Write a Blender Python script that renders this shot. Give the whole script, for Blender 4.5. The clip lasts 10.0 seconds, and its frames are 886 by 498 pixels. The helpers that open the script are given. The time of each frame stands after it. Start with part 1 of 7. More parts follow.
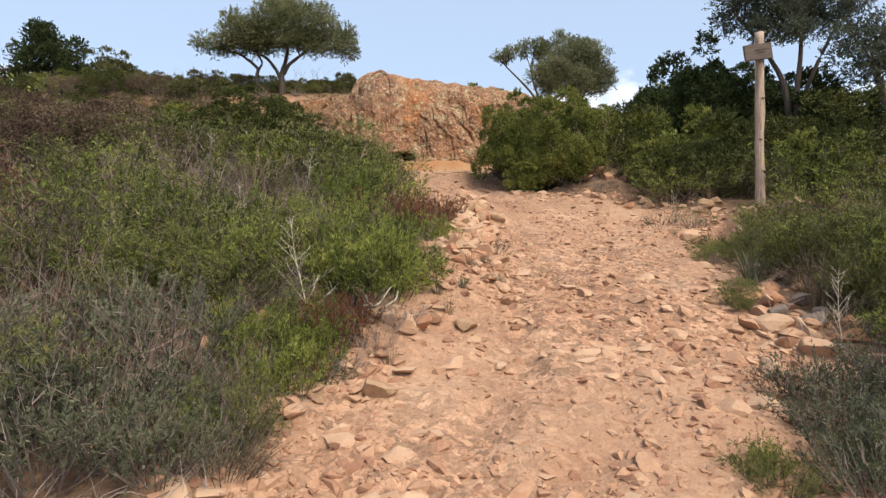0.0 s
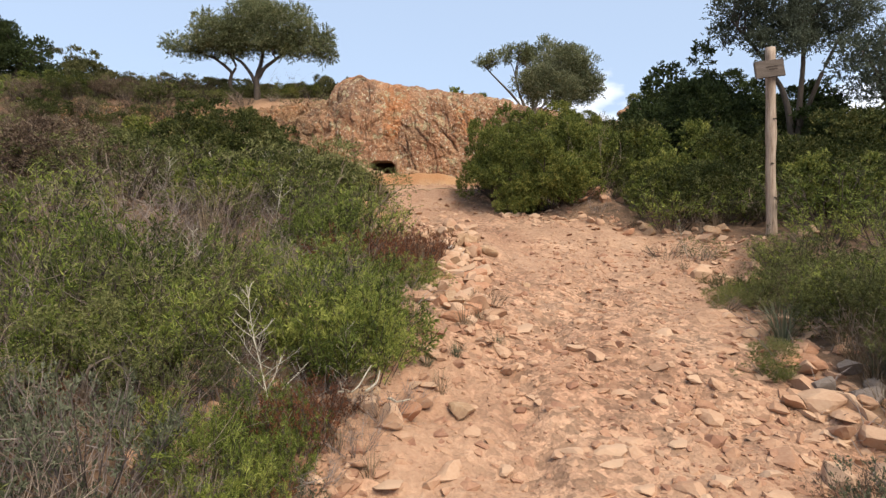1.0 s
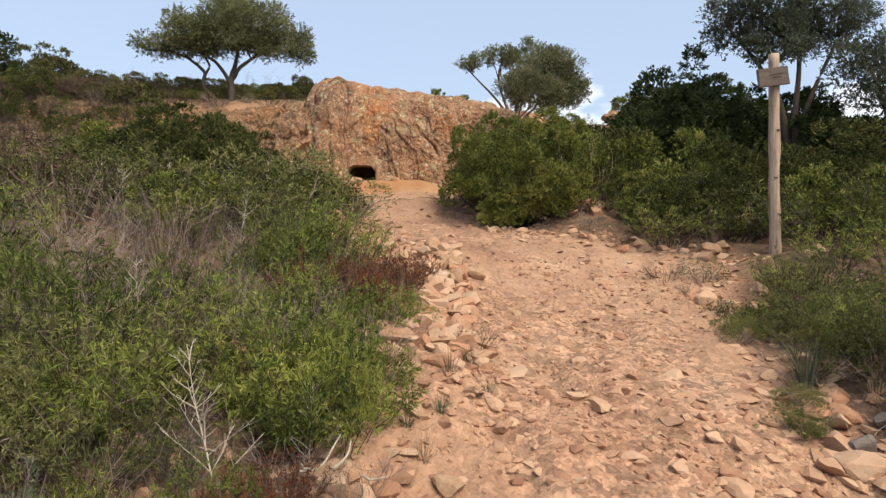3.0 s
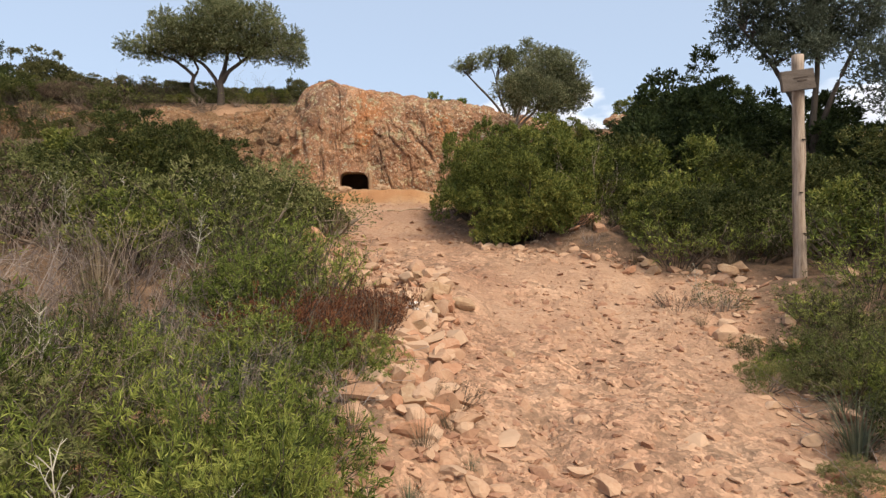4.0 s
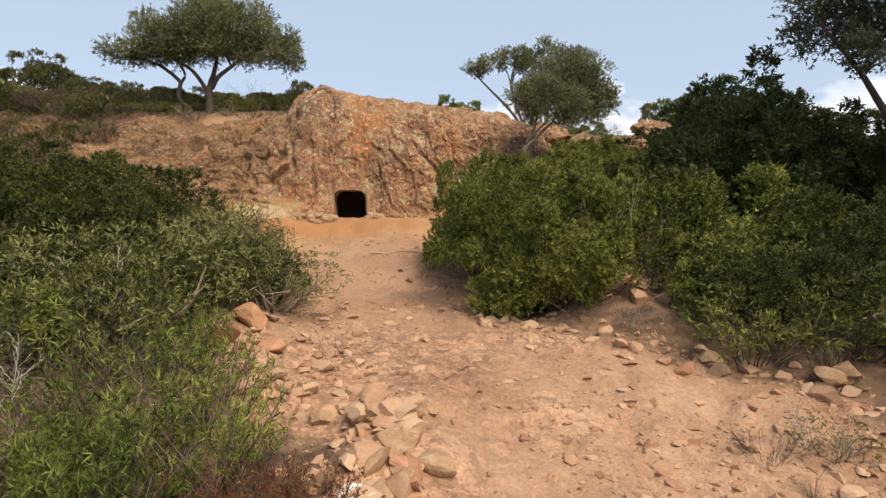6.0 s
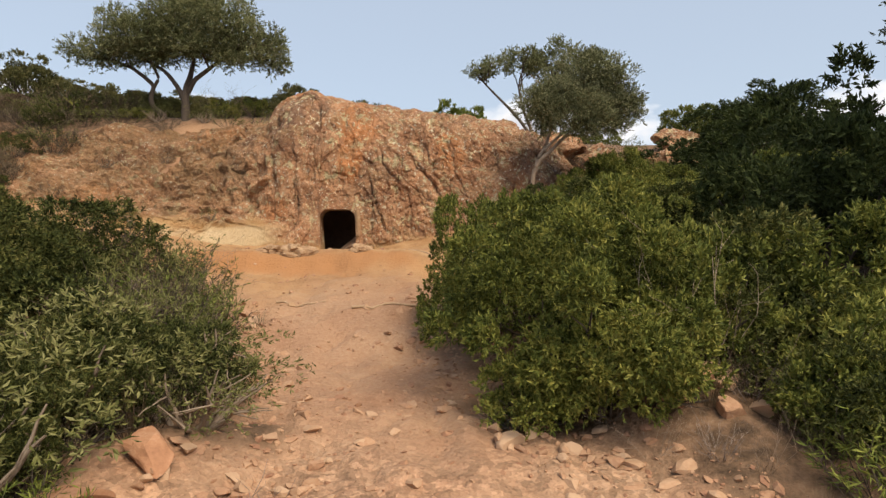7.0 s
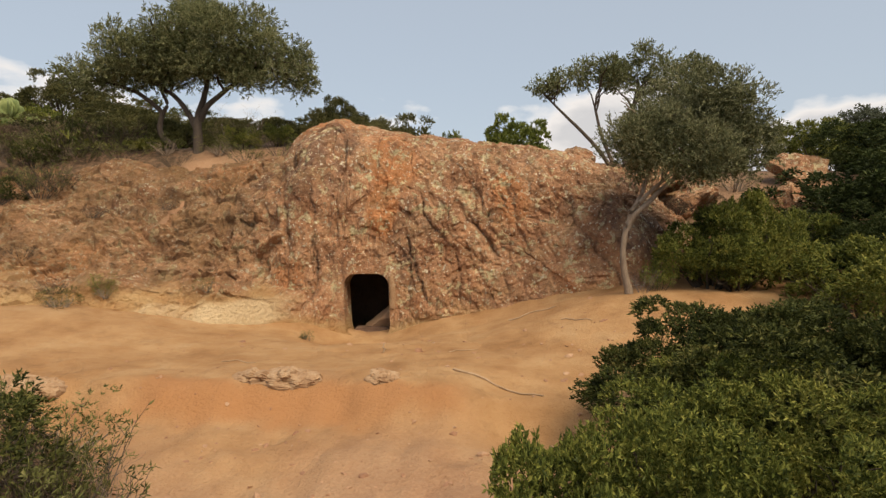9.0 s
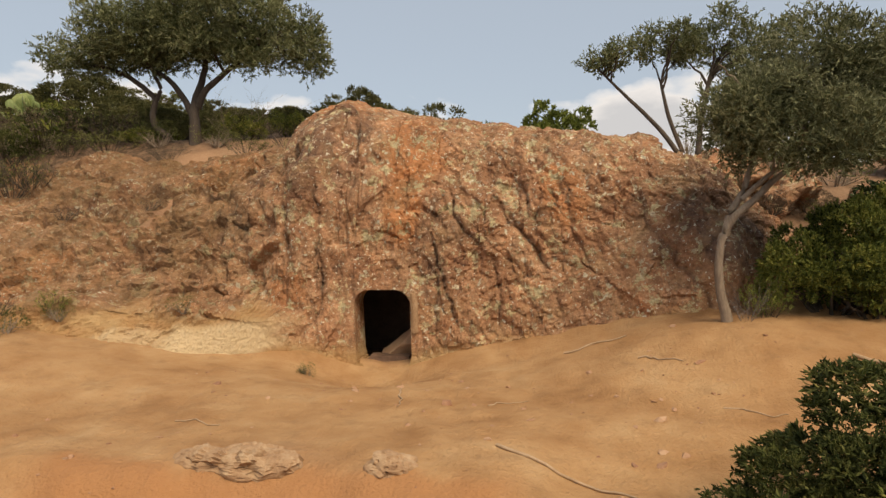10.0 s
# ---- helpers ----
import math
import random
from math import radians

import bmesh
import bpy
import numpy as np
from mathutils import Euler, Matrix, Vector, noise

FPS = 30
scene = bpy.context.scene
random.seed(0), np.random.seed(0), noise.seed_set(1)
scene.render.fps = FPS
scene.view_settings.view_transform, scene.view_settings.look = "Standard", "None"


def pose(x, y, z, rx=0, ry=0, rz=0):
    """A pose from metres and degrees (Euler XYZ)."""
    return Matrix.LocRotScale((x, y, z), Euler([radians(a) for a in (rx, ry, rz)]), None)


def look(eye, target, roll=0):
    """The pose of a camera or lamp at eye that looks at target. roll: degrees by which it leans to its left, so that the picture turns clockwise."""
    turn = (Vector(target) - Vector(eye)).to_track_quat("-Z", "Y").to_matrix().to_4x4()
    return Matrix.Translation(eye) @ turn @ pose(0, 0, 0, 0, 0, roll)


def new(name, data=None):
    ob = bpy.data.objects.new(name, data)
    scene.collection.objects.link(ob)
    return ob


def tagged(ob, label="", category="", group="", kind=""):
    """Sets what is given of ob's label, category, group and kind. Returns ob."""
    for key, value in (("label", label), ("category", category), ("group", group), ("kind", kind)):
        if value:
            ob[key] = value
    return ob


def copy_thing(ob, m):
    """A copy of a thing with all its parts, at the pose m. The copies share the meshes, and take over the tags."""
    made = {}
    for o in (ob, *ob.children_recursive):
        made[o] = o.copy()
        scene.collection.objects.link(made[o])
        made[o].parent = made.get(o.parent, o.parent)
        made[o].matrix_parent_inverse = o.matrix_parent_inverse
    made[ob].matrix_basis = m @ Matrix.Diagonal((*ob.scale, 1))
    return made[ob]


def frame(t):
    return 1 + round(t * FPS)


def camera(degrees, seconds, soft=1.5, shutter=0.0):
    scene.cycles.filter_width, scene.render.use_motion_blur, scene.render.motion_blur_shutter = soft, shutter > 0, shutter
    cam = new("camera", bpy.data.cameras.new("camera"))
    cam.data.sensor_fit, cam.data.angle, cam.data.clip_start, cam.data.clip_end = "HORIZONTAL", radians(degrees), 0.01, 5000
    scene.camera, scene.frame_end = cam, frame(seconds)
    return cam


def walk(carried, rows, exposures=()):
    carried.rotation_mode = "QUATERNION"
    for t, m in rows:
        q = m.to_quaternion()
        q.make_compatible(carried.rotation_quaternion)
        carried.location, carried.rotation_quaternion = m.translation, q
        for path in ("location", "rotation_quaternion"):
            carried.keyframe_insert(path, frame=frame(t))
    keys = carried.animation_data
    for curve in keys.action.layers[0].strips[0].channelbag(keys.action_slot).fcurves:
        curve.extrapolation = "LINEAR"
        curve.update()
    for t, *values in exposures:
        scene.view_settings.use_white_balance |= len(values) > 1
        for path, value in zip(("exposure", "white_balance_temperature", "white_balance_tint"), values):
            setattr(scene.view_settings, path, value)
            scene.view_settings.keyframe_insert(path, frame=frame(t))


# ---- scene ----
cam = camera(69.6, 10.0, soft=1.4)
# seconds, eye, target, lean
PATH = [
    (0, (0.02, -0.076, 1.581), (0.017, 1.924, 1.582), -0.0),
    (0.5, (-0.011, 0.255, 1.76), (-0.004, 2.255, 1.76), -0.2),
    (1, (-0.032, 0.545, 1.916), (0.027, 2.544, 1.916), -0.1),
    (1.5, (-0.05, 0.678, 1.995), (0.068, 2.675, 1.997), -0.1),
    (2, (-0.06, 0.74, 1.988), (0.058, 2.737, 1.99), -0.1),
    (2.5, (-0.049, 0.822, 1.976), (0.069, 2.818, 1.98), -0.1),
    (2.7, (-0.041, 0.889, 2.019), (0.078, 2.885, 2.018), -0.1),
    (4, (0.131, 1.632, 2.277), (0.247, 3.629, 2.285), -0.2),
    (4.5, (0.337, 1.951, 2.394), (0.448, 3.948, 2.402), -0.3),
    (5, (0.516, 2.362, 2.573), (0.57, 4.361, 2.582), -0.4),
    (5.2, (0.503, 2.509, 2.642), (0.562, 4.508, 2.645), -0.4),
    (6.3, (0.492, 3.684, 2.972), (0.543, 5.683, 2.969), -0.3),
    (6.5, (0.495, 4.014, 3.011), (0.548, 6.013, 3.018), -0.2),
    (7, (0.539, 4.835, 3.363), (0.592, 6.834, 3.367), -0.2),
    (7.5, (0.587, 5.527, 3.73), (0.596, 7.527, 3.735), -0.3),
    (8, (0.572, 6.156, 4.041), (0.472, 8.153, 4.044), -0.4),
    (8.5, (0.574, 6.706, 4.308), (0.475, 8.704, 4.307), -0.4),
    (9, (0.574, 7.433, 4.467), (0.453, 9.43, 4.464), -0.4),
    (9.5, (0.537, 8.376, 4.59), (0.316, 10.364, 4.586), -0.3),
    (10, (0.414, 9.251, 4.606), (0.198, 11.239, 4.596), -0.4),
]
walk(cam, [(t, look(eye, target, roll)) for t, eye, target, roll in PATH],
     exposures=[(0, 0.48, 6290, 10), (4, 0.40, 6520, 10), (7.5, 0.25, 7050, 10), (10, 0.03, 7500, 10)])

# ---- world and sun ----
SUN_AZ, SUN_EL = 147.0, 50.0        # degrees from +y towards +x; height


def make_world():
    w = bpy.data.worlds.new("sky")
    w.use_nodes = True
    scene.world = w
    nt = w.node_tree
    N, L = nt.nodes, nt.links
    N.clear()
    sky = N.new("ShaderNodeTexSky")
    sky.sky_type, sky.sun_disc = "NISHITA", False
    sky.sun_elevation, sky.sun_rotation = radians(SUN_EL), radians(SUN_AZ)
    sky.air_density, sky.dust_density, sky.ozone_density = 1.0, 2.0, 2.0
    co = N.new("ShaderNodeTexCoord")
    mp = N.new("ShaderNodeMapping")
    mp.inputs["Scale"].default_value = (3.4, 3.4, 7.5)
    mp.inputs["Location"].default_value = (1.3, 0.4, 0.25)
    L.new(co.outputs["Generated"], mp.inputs["Vector"])
    no = N.new("ShaderNodeTexNoise")
    no.inputs["Scale"].default_value, no.inputs["Detail"].default_value = 1.7, 7.0
    no.inputs["Roughness"].default_value = 0.48
    L.new(mp.outputs["Vector"], no.inputs["Vector"])
    sep = N.new("ShaderNodeSeparateXYZ")
    L.new(co.outputs["Generated"], sep.inputs[0])
    band = N.new("ShaderNodeMapRange")           # thick low down, none higher up
    band.inputs["From Min"].default_value, band.inputs["From Max"].default_value = 0.165, 0.30
    band.inputs["To Min"].default_value, band.inputs["To Max"].default_value = 0.135, -0.26
    L.new(sep.outputs["Z"], band.inputs["Value"])
    add = N.new("ShaderNodeMath")
    add.operation = "ADD"
    L.new(no.outputs["Fac"], add.inputs[0])
    L.new(band.outputs["Result"], add.inputs[1])
    ramp = N.new("ShaderNodeValToRGB")
    ramp.color_ramp.elements[0].position, ramp.color_ramp.elements[1].position = 0.50, 0.60
    L.new(add.outputs[0], ramp.inputs["Fac"])
    shade = N.new("ShaderNodeValToRGB")          # grey undersides, white tops
    e = shade.color_ramp.elements
    e[0].position, e[0].color = 0.53, (9.0, 9.0, 9.4, 1)
    e[1].position, e[1].color = 0.70, (5.6, 5.9, 6.6, 1)
    L.new(add.outputs[0], shade.inputs["Fac"])
    haze = N.new("ShaderNodeMixRGB")             # thin high veil over the blue
    haze.inputs["Fac"].default_value = 0.50
    haze.inputs["Color2"].default_value = (6.2, 7.3, 8.9, 1)
    L.new(sky.outputs["Color"], haze.inputs["Color1"])
    mix = N.new("ShaderNodeMixRGB")
    L.new(ramp.outputs["Color"], mix.inputs["Fac"])
    L.new(haze.outputs["Color"], mix.inputs["Color1"])
    L.new(shade.outputs["Color"], mix.inputs["Color2"])
    bg = N.new("ShaderNodeBackground")
    bg.inputs["Strength"].default_value = 0.105
    L.new(mix.outputs["Color"], bg.inputs["Color"])
    out = N.new("ShaderNodeOutputWorld")
    L.new(bg.outputs[0], out.inputs[0])


make_world()
sun = new("sun", bpy.data.lights.new("sun", "SUN"))
sun.data.energy, sun.data.angle, sun.data.color = 3.8, radians(36.0), (1.0, 0.875, 0.69)
az, el = radians(SUN_AZ), radians(SUN_EL)
sun.matrix_world = look((0, 0, 40), (-math.sin(az) * math.cos(el) * 9, -math.cos(az) * math.cos(el) * 9, 40 - math.sin(el) * 9))

# ---- materials ----


def noise_mat(name, cols, scale=6.0, scale2=40.0, rough=0.9, bump=0.4, island=0.0, objrand=0.0, translucent=0.0,
              dist=0.01, spec=0.25, detail=6.0, stretch=(1, 1, 1), world_co=True):
    """A material whose colour runs through cols by two scales of noise; island, objrand: how much each piece or object differs."""
    m = bpy.data.materials.new(name)
    m.use_nodes = True
    nt = m.node_tree
    N, L = nt.nodes, nt.links
    N.clear()
    if world_co:
        co = N.new("ShaderNodeNewGeometry").outputs["Position"]
    else:
        co = N.new("ShaderNodeTexCoord").outputs["Object"]
    mp = N.new("ShaderNodeMapping")
    mp.inputs["Scale"].default_value = stretch
    L.new(co, mp.inputs["Vector"])
    n1, n2 = N.new("ShaderNodeTexNoise"), N.new("ShaderNodeTexNoise")
    for n, s, d in ((n1, scale, detail), (n2, scale2, 4.0)):
        n.inputs["Scale"].default_value, n.inputs["Detail"].default_value = s, d
        n.inputs["Roughness"].default_value = 0.62
        L.new(mp.outputs["Vector"], n.inputs["Vector"])

    def math_node(op, a, b):
        k = N.new("ShaderNodeMath")
        k.operation = op
        for i, v in enumerate((a, b)):
            if isinstance(v, (int, float)):
                k.inputs[i].default_value = v
            else:
                L.new(v, k.inputs[i])
        return k.outputs[0]
    f = math_node("ADD", math_node("MULTIPLY", n1.outputs["Fac"], 0.62), math_node("MULTIPLY", n2.outputs["Fac"], 0.38))
    f = math_node("ADD", math_node("MULTIPLY", math_node("SUBTRACT", f, 0.5), 2.3), 0.5)
    if island:
        r = N.new("ShaderNodeNewGeometry").outputs["Random Per Island"]
        f = math_node("ADD", f, math_node("MULTIPLY", math_node("SUBTRACT", r, 0.5), island))
    if objrand:
        r = N.new("ShaderNodeObjectInfo").outputs["Random"]
        f = math_node("ADD", f, math_node("MULTIPLY", math_node("SUBTRACT", r, 0.5), objrand))
    ramp = N.new("ShaderNodeValToRGB")
    els = ramp.color_ramp.elements
    while len(els) < len(cols):
        els.new(0.5)
    for i, c in enumerate(cols):
        els[i].position, els[i].color = i / (len(cols) - 1), (*c, 1)
    L.new(f, ramp.inputs["Fac"])
    bs = N.new("ShaderNodeBsdfPrincipled")
    bs.inputs["Roughness"].default_value = rough
    bs.inputs["Specular IOR Level"].default_value = spec
    L.new(ramp.outputs["Color"], bs.inputs["Base Color"])
    if bump:
        b = N.new("ShaderNodeBump")
        b.inputs["Strength"].default_value, b.inputs["Distance"].default_value = bump, dist
        L.new(n2.outputs["Fac"], b.inputs["Height"])
        L.new(b.outputs["Normal"], bs.inputs["Normal"])
    out = N.new("ShaderNodeOutputMaterial")
    last = bs.outputs[0]
    if translucent:
        tr = N.new("ShaderNodeBsdfTranslucent")
        L.new(ramp.outputs["Color"], tr.inputs["Color"])
        mx = N.new("ShaderNodeMixShader")
        mx.inputs["Fac"].default_value = translucent
        L.new(last, mx.inputs[1])
        L.new(tr.outputs[0], mx.inputs[2])
        last = mx.outputs[0]
    L.new(last, out.inputs["Surface"])
    return m


def soil_mat():
    """Trail earth: tan and reddish soil where feet keep it bare, brown litter under the shrubs, paler sand on the terrace."""
    m = noise_mat("trail_earth", [(0.22, 0.108, 0.06), (0.31, 0.176, 0.108), (0.378, 0.232, 0.145), (0.455, 0.303, 0.203)], 1.3, 34.0, 0.95, 0.85, dist=0.022)
    nt = m.node_tree
    N, L = nt.nodes, nt.links
    bs = next(n for n in N if n.type == "BSDF_PRINCIPLED")
    bare = bs.inputs["Base Color"].links[0].from_socket
    pos = N.new("ShaderNodeNewGeometry").outputs["Position"]

    def tint(cols, scale):
        n = N.new("ShaderNodeTexNoise")
        n.inputs["Scale"].default_value, n.inputs["Detail"].default_value, n.inputs["Roughness"].default_value = scale, 8.0, 0.65
        L.new(pos, n.inputs["Vector"])
        r = N.new("ShaderNodeValToRGB")
        els = r.color_ramp.elements
        while len(els) < len(cols):
            els.new(0.5)
        for i, c in enumerate(cols):
            els[i].position, els[i].color = 0.28 + 0.44 * i / (len(cols) - 1), (*c, 1)
        L.new(n.outputs["Fac"], r.inputs["Fac"])
        return r.outputs["Color"]
    litter = tint([(0.04, 0.026, 0.017), (0.095, 0.06, 0.037), (0.175, 0.107, 0.066), (0.25, 0.16, 0.102)], 9.0)
    sand = tint([(0.235, 0.118, 0.05), (0.335, 0.182, 0.082), (0.395, 0.232, 0.112), (0.44, 0.282, 0.148)], 1.5)
    spots = N.new("ShaderNodeTexNoise")                  # darker scuffs and damp crusts in the sand
    spots.inputs["Scale"].default_value, spots.inputs["Detail"].default_value, spots.inputs["Roughness"].default_value = 4.5, 9.0, 0.72
    L.new(pos, spots.inputs["Vector"])
    scuff = N.new("ShaderNodeMapRange")
    scuff.inputs["From Min"].default_value, scuff.inputs["From Max"].default_value = 0.52, 0.72
    scuff.inputs["To Max"].default_value = 0.6
    L.new(spots.outputs["Fac"], scuff.inputs["Value"])
    worn = N.new("ShaderNodeMixRGB")
    L.new(scuff.outputs["Result"], worn.inputs["Fac"])
    L.new(sand, worn.inputs["Color1"])
    worn.inputs["Color2"].default_value = (0.225, 0.125, 0.06, 1)
    sand = worn.outputs["Color"]
    at = N.new("ShaderNodeAttribute")
    at.attribute_name = "soil"
    sp = N.new("ShaderNodeSeparateColor")
    L.new(at.outputs["Color"], sp.inputs[0])
    a = N.new("ShaderNodeMixRGB")
    L.new(sp.outputs["Green"], a.inputs["Fac"])
    L.new(bare, a.inputs["Color1"])
    L.new(sand, a.inputs["Color2"])
    step = N.new("ShaderNodeMixRGB")                     # fresh orange earth in the face of the step
    inv = N.new("ShaderNodeMath")
    inv.operation = "SUBTRACT"
    inv.inputs[0].default_value = 1.0
    L.new(at.outputs["Alpha"], inv.inputs[1])
    L.new(inv.outputs[0], step.inputs["Fac"])
    L.new(a.outputs["Color"], step.inputs["Color1"])
    step.inputs["Color2"].default_value = (0.35, 0.165, 0.07, 1)
    a = step
    b = N.new("ShaderNodeMixRGB")
    L.new(sp.outputs["Red"], b.inputs["Fac"])
    L.new(litter, b.inputs["Color1"])
    L.new(a.outputs["Color"], b.inputs["Color2"])
    # packed rubble: each chip of the trail has its own tone and edge
    vo = N.new("ShaderNodeTexVoronoi")
    vo.inputs["Scale"].default_value = 17.0
    wob = N.new("ShaderNodeMixRGB")
    wob.inputs["Fac"].default_value = 0.06
    wn = N.new("ShaderNodeTexNoise")
    wn.inputs["Scale"].default_value = 18.0
    L.new(pos, wn.inputs["Vector"])
    L.new(pos, wob.inputs["Color1"])
    L.new(wn.outputs["Color"], wob.inputs["Color2"])
    L.new(wob.outputs["Color"], vo.inputs["Vector"])
    bw = N.new("ShaderNodeSeparateColor")
    L.new(vo.outputs["Color"], bw.inputs[0])
    tone = N.new("ShaderNodeMapRange")
    tone.inputs["To Min"].default_value, tone.inputs["To Max"].default_value = 0.6, 1.36
    L.new(bw.outputs["Red"], tone.inputs["Value"])
    chip = N.new("ShaderNodeMixRGB")
    chip.blend_type = "MULTIPLY"
    amount = N.new("ShaderNodeMath")
    amount.operation = "MULTIPLY"
    L.new(sp.outputs["Blue"], amount.inputs[0])
    amount.inputs[1].default_value = 0.85
    L.new(amount.outputs[0], chip.inputs["Fac"])
    L.new(b.outputs["Color"], chip.inputs["Color1"])
    L.new(tone.outputs["Result"], chip.inputs["Color2"])
    grit = N.new("ShaderNodeTexVoronoi")                 # and finer grit between the chips
    grit.inputs["Scale"].default_value = 47.0
    L.new(wob.outputs["Color"], grit.inputs["Vector"])
    gs = N.new("ShaderNodeSeparateColor")
    L.new(grit.outputs["Color"], gs.inputs[0])
    gt = N.new("ShaderNodeMapRange")
    gt.inputs["To Min"].default_value, gt.inputs["To Max"].default_value = 0.68, 1.3
    L.new(gs.outputs["Red"], gt.inputs["Value"])
    fine = N.new("ShaderNodeMixRGB")
    fine.blend_type = "MULTIPLY"
    L.new(amount.outputs[0], fine.inputs["Fac"])
    L.new(chip.outputs["Color"], fine.inputs["Color1"])
    L.new(gt.outputs["Result"], fine.inputs["Color2"])
    L.new(fine.outputs["Color"], bs.inputs["Base Color"])
    bump = bs.inputs["Normal"].links[0].from_node
    old = bump.inputs["Height"].links[0].from_socket
    hh = N.new("ShaderNodeMath")
    hh.operation = "MULTIPLY_ADD"
    cell = N.new("ShaderNodeMath")
    cell.operation = "MULTIPLY"
    L.new(bw.outputs["Green"], cell.inputs[0])
    L.new(sp.outputs["Blue"], cell.inputs[1])
    L.new(cell.outputs[0], hh.inputs[0])
    hh.inputs[1].default_value = 1.5
    L.new(old, hh.inputs[2])
    h2 = N.new("ShaderNodeMath")
    h2.operation = "MULTIPLY_ADD"
    L.new(gs.outputs["Green"], h2.inputs[0])
    h2.inputs[1].default_value = 0.5
    L.new(hh.outputs[0], h2.inputs[2])
    L.new(h2.outputs[0], bump.inputs["Height"])
    return m


def rock_mat():
    """Weathered red-brown conglomerate with dark stains, orange scars and pale lichen, some shade painted in; a pale
    soft bed at the foot.
    """
    m = noise_mat("weathered_rock", [(0.105, 0.048, 0.028), (0.235, 0.112, 0.06), (0.35, 0.183, 0.1), (0.43, 0.255, 0.148), (0.5, 0.345, 0.215)], 1.9, 19.0, 0.92, 0.9, dist=0.05)
    nt = m.node_tree
    N, L = nt.nodes, nt.links
    bs = next(n for n in N if n.type == "BSDF_PRINCIPLED")
    col = bs.inputs["Base Color"].links[0].from_socket
    pos = N.new("ShaderNodeNewGeometry").outputs["Position"]

    def mask(scale, lo, hi, rough=0.6, offset=(0, 0, 0), stretch=(1, 1, 1)):
        mp = N.new("ShaderNodeMapping")
        mp.inputs["Location"].default_value, mp.inputs["Scale"].default_value = offset, stretch
        L.new(pos, mp.inputs["Vector"])
        n = N.new("ShaderNodeTexNoise")
        n.inputs["Scale"].default_value, n.inputs["Detail"].default_value, n.inputs["Roughness"].default_value = scale, 7.0, rough
        L.new(mp.outputs["Vector"], n.inputs["Vector"])
        r = N.new("ShaderNodeMapRange")
        r.inputs["From Min"].default_value, r.inputs["From Max"].default_value = lo, hi
        L.new(n.outputs["Fac"], r.inputs["Value"])
        return r.outputs["Result"]

    def over(base, fac, colour):
        x = N.new("ShaderNodeMixRGB")
        L.new(fac, x.inputs["Fac"])
        L.new(base, x.inputs["Color1"])
        x.inputs["Color2"].default_value = (*colour, 1)
        return x.outputs["Color"]
    ba = N.new("ShaderNodeAttribute")
    ba.attribute_name = "blots"
    bl = N.new("ShaderNodeSeparateColor")
    L.new(ba.outputs["Color"], bl.inputs[0])

    def times(a, b):
        k = N.new("ShaderNodeMath")
        k.operation = "MULTIPLY"
        L.new(a, k.inputs[0])
        L.new(b, k.inputs[1])
        return k.outputs[0]
    col = over(col, mask(0.8, 0.56, 0.66, 0.62, (3, 1, 7)), (0.35, 0.16, 0.078))       # orange scars
    col = over(col, times(bl.outputs["Red"], mask(3.0, 0.22, 0.42, 0.7, (7, 3, 2))), (0.4, 0.175, 0.075))
    col = over(col, mask(1.5, 0.55, 0.68, 0.72, (9, 2, 1), (1.4, 1, 0.7)), (0.16, 0.09, 0.058))   # dark stains
    # stain blots, with a tree's cast shadow and a recess's shade painted in
    col = over(col, times(bl.outputs["Green"], mask(3.4, 0.36, 0.6, 0.75, (2, 9, 6))), (0.125, 0.075, 0.055))
    col = over(col, mask(2.2, 0.52, 0.7, 0.7, (5, 5, 1)), (0.34, 0.205, 0.108))         # ochre crust
    col = over(col, mask(4.5, 0.56, 0.59, 0.78, (1, 5, 4)), (0.42, 0.345, 0.2))        # lichen
    col = over(col, mask(10.0, 0.605, 0.625, 0.65, (4, 7, 2)), (0.43, 0.355, 0.235))
    col = over(col, mask(7.0, 0.66, 0.675, 0.55, (8, 1, 5)), (0.52, 0.46, 0.34))
    col = over(col, mask(26.0, 0.63, 0.645, 0.6, (6, 5, 2)), (0.58, 0.53, 0.42))
    for scale, size, tint in ((5.5, 0.21, (0.5, 0.43, 0.31)), (13.0, 0.24, (0.56, 0.5, 0.39))):      # round lichens, bunched together
        lw = N.new("ShaderNodeMixRGB")
        lw.inputs["Fac"].default_value = 0.05
        ln = N.new("ShaderNodeTexNoise")
        ln.inputs["Scale"].default_value, ln.inputs["Detail"].default_value = scale * 2.5, 4.0
        L.new(pos, ln.inputs["Vector"])
        L.new(pos, lw.inputs["Color1"])
        L.new(ln.outputs["Color"], lw.inputs["Color2"])
        lv = N.new("ShaderNodeTexVoronoi")
        lv.inputs["Scale"].default_value = scale
        L.new(lw.outputs["Color"], lv.inputs["Vector"])
        lr = N.new("ShaderNodeMapRange")
        lr.inputs["From Min"].default_value, lr.inputs["From Max"].default_value = size, size - 0.05
        L.new(lv.outputs["Distance"], lr.inputs["Value"])
        col = over(col, times(lr.outputs["Result"], mask(1.7, 0.54, 0.62, 0.6, (scale, 3, 8))), tint)
    # bedding streaks that follow the fan of the layers
    fan = N.new("ShaderNodeAttribute")
    fan.attribute_name = "fan"
    st = N.new("ShaderNodeTexNoise")
    st.inputs["Scale"].default_value, st.inputs["Detail"].default_value, st.inputs["Roughness"].default_value = 1.0, 6.0, 0.6
    L.new(fan.outputs["Vector"], st.inputs["Vector"])
    sr = N.new("ShaderNodeMapRange")
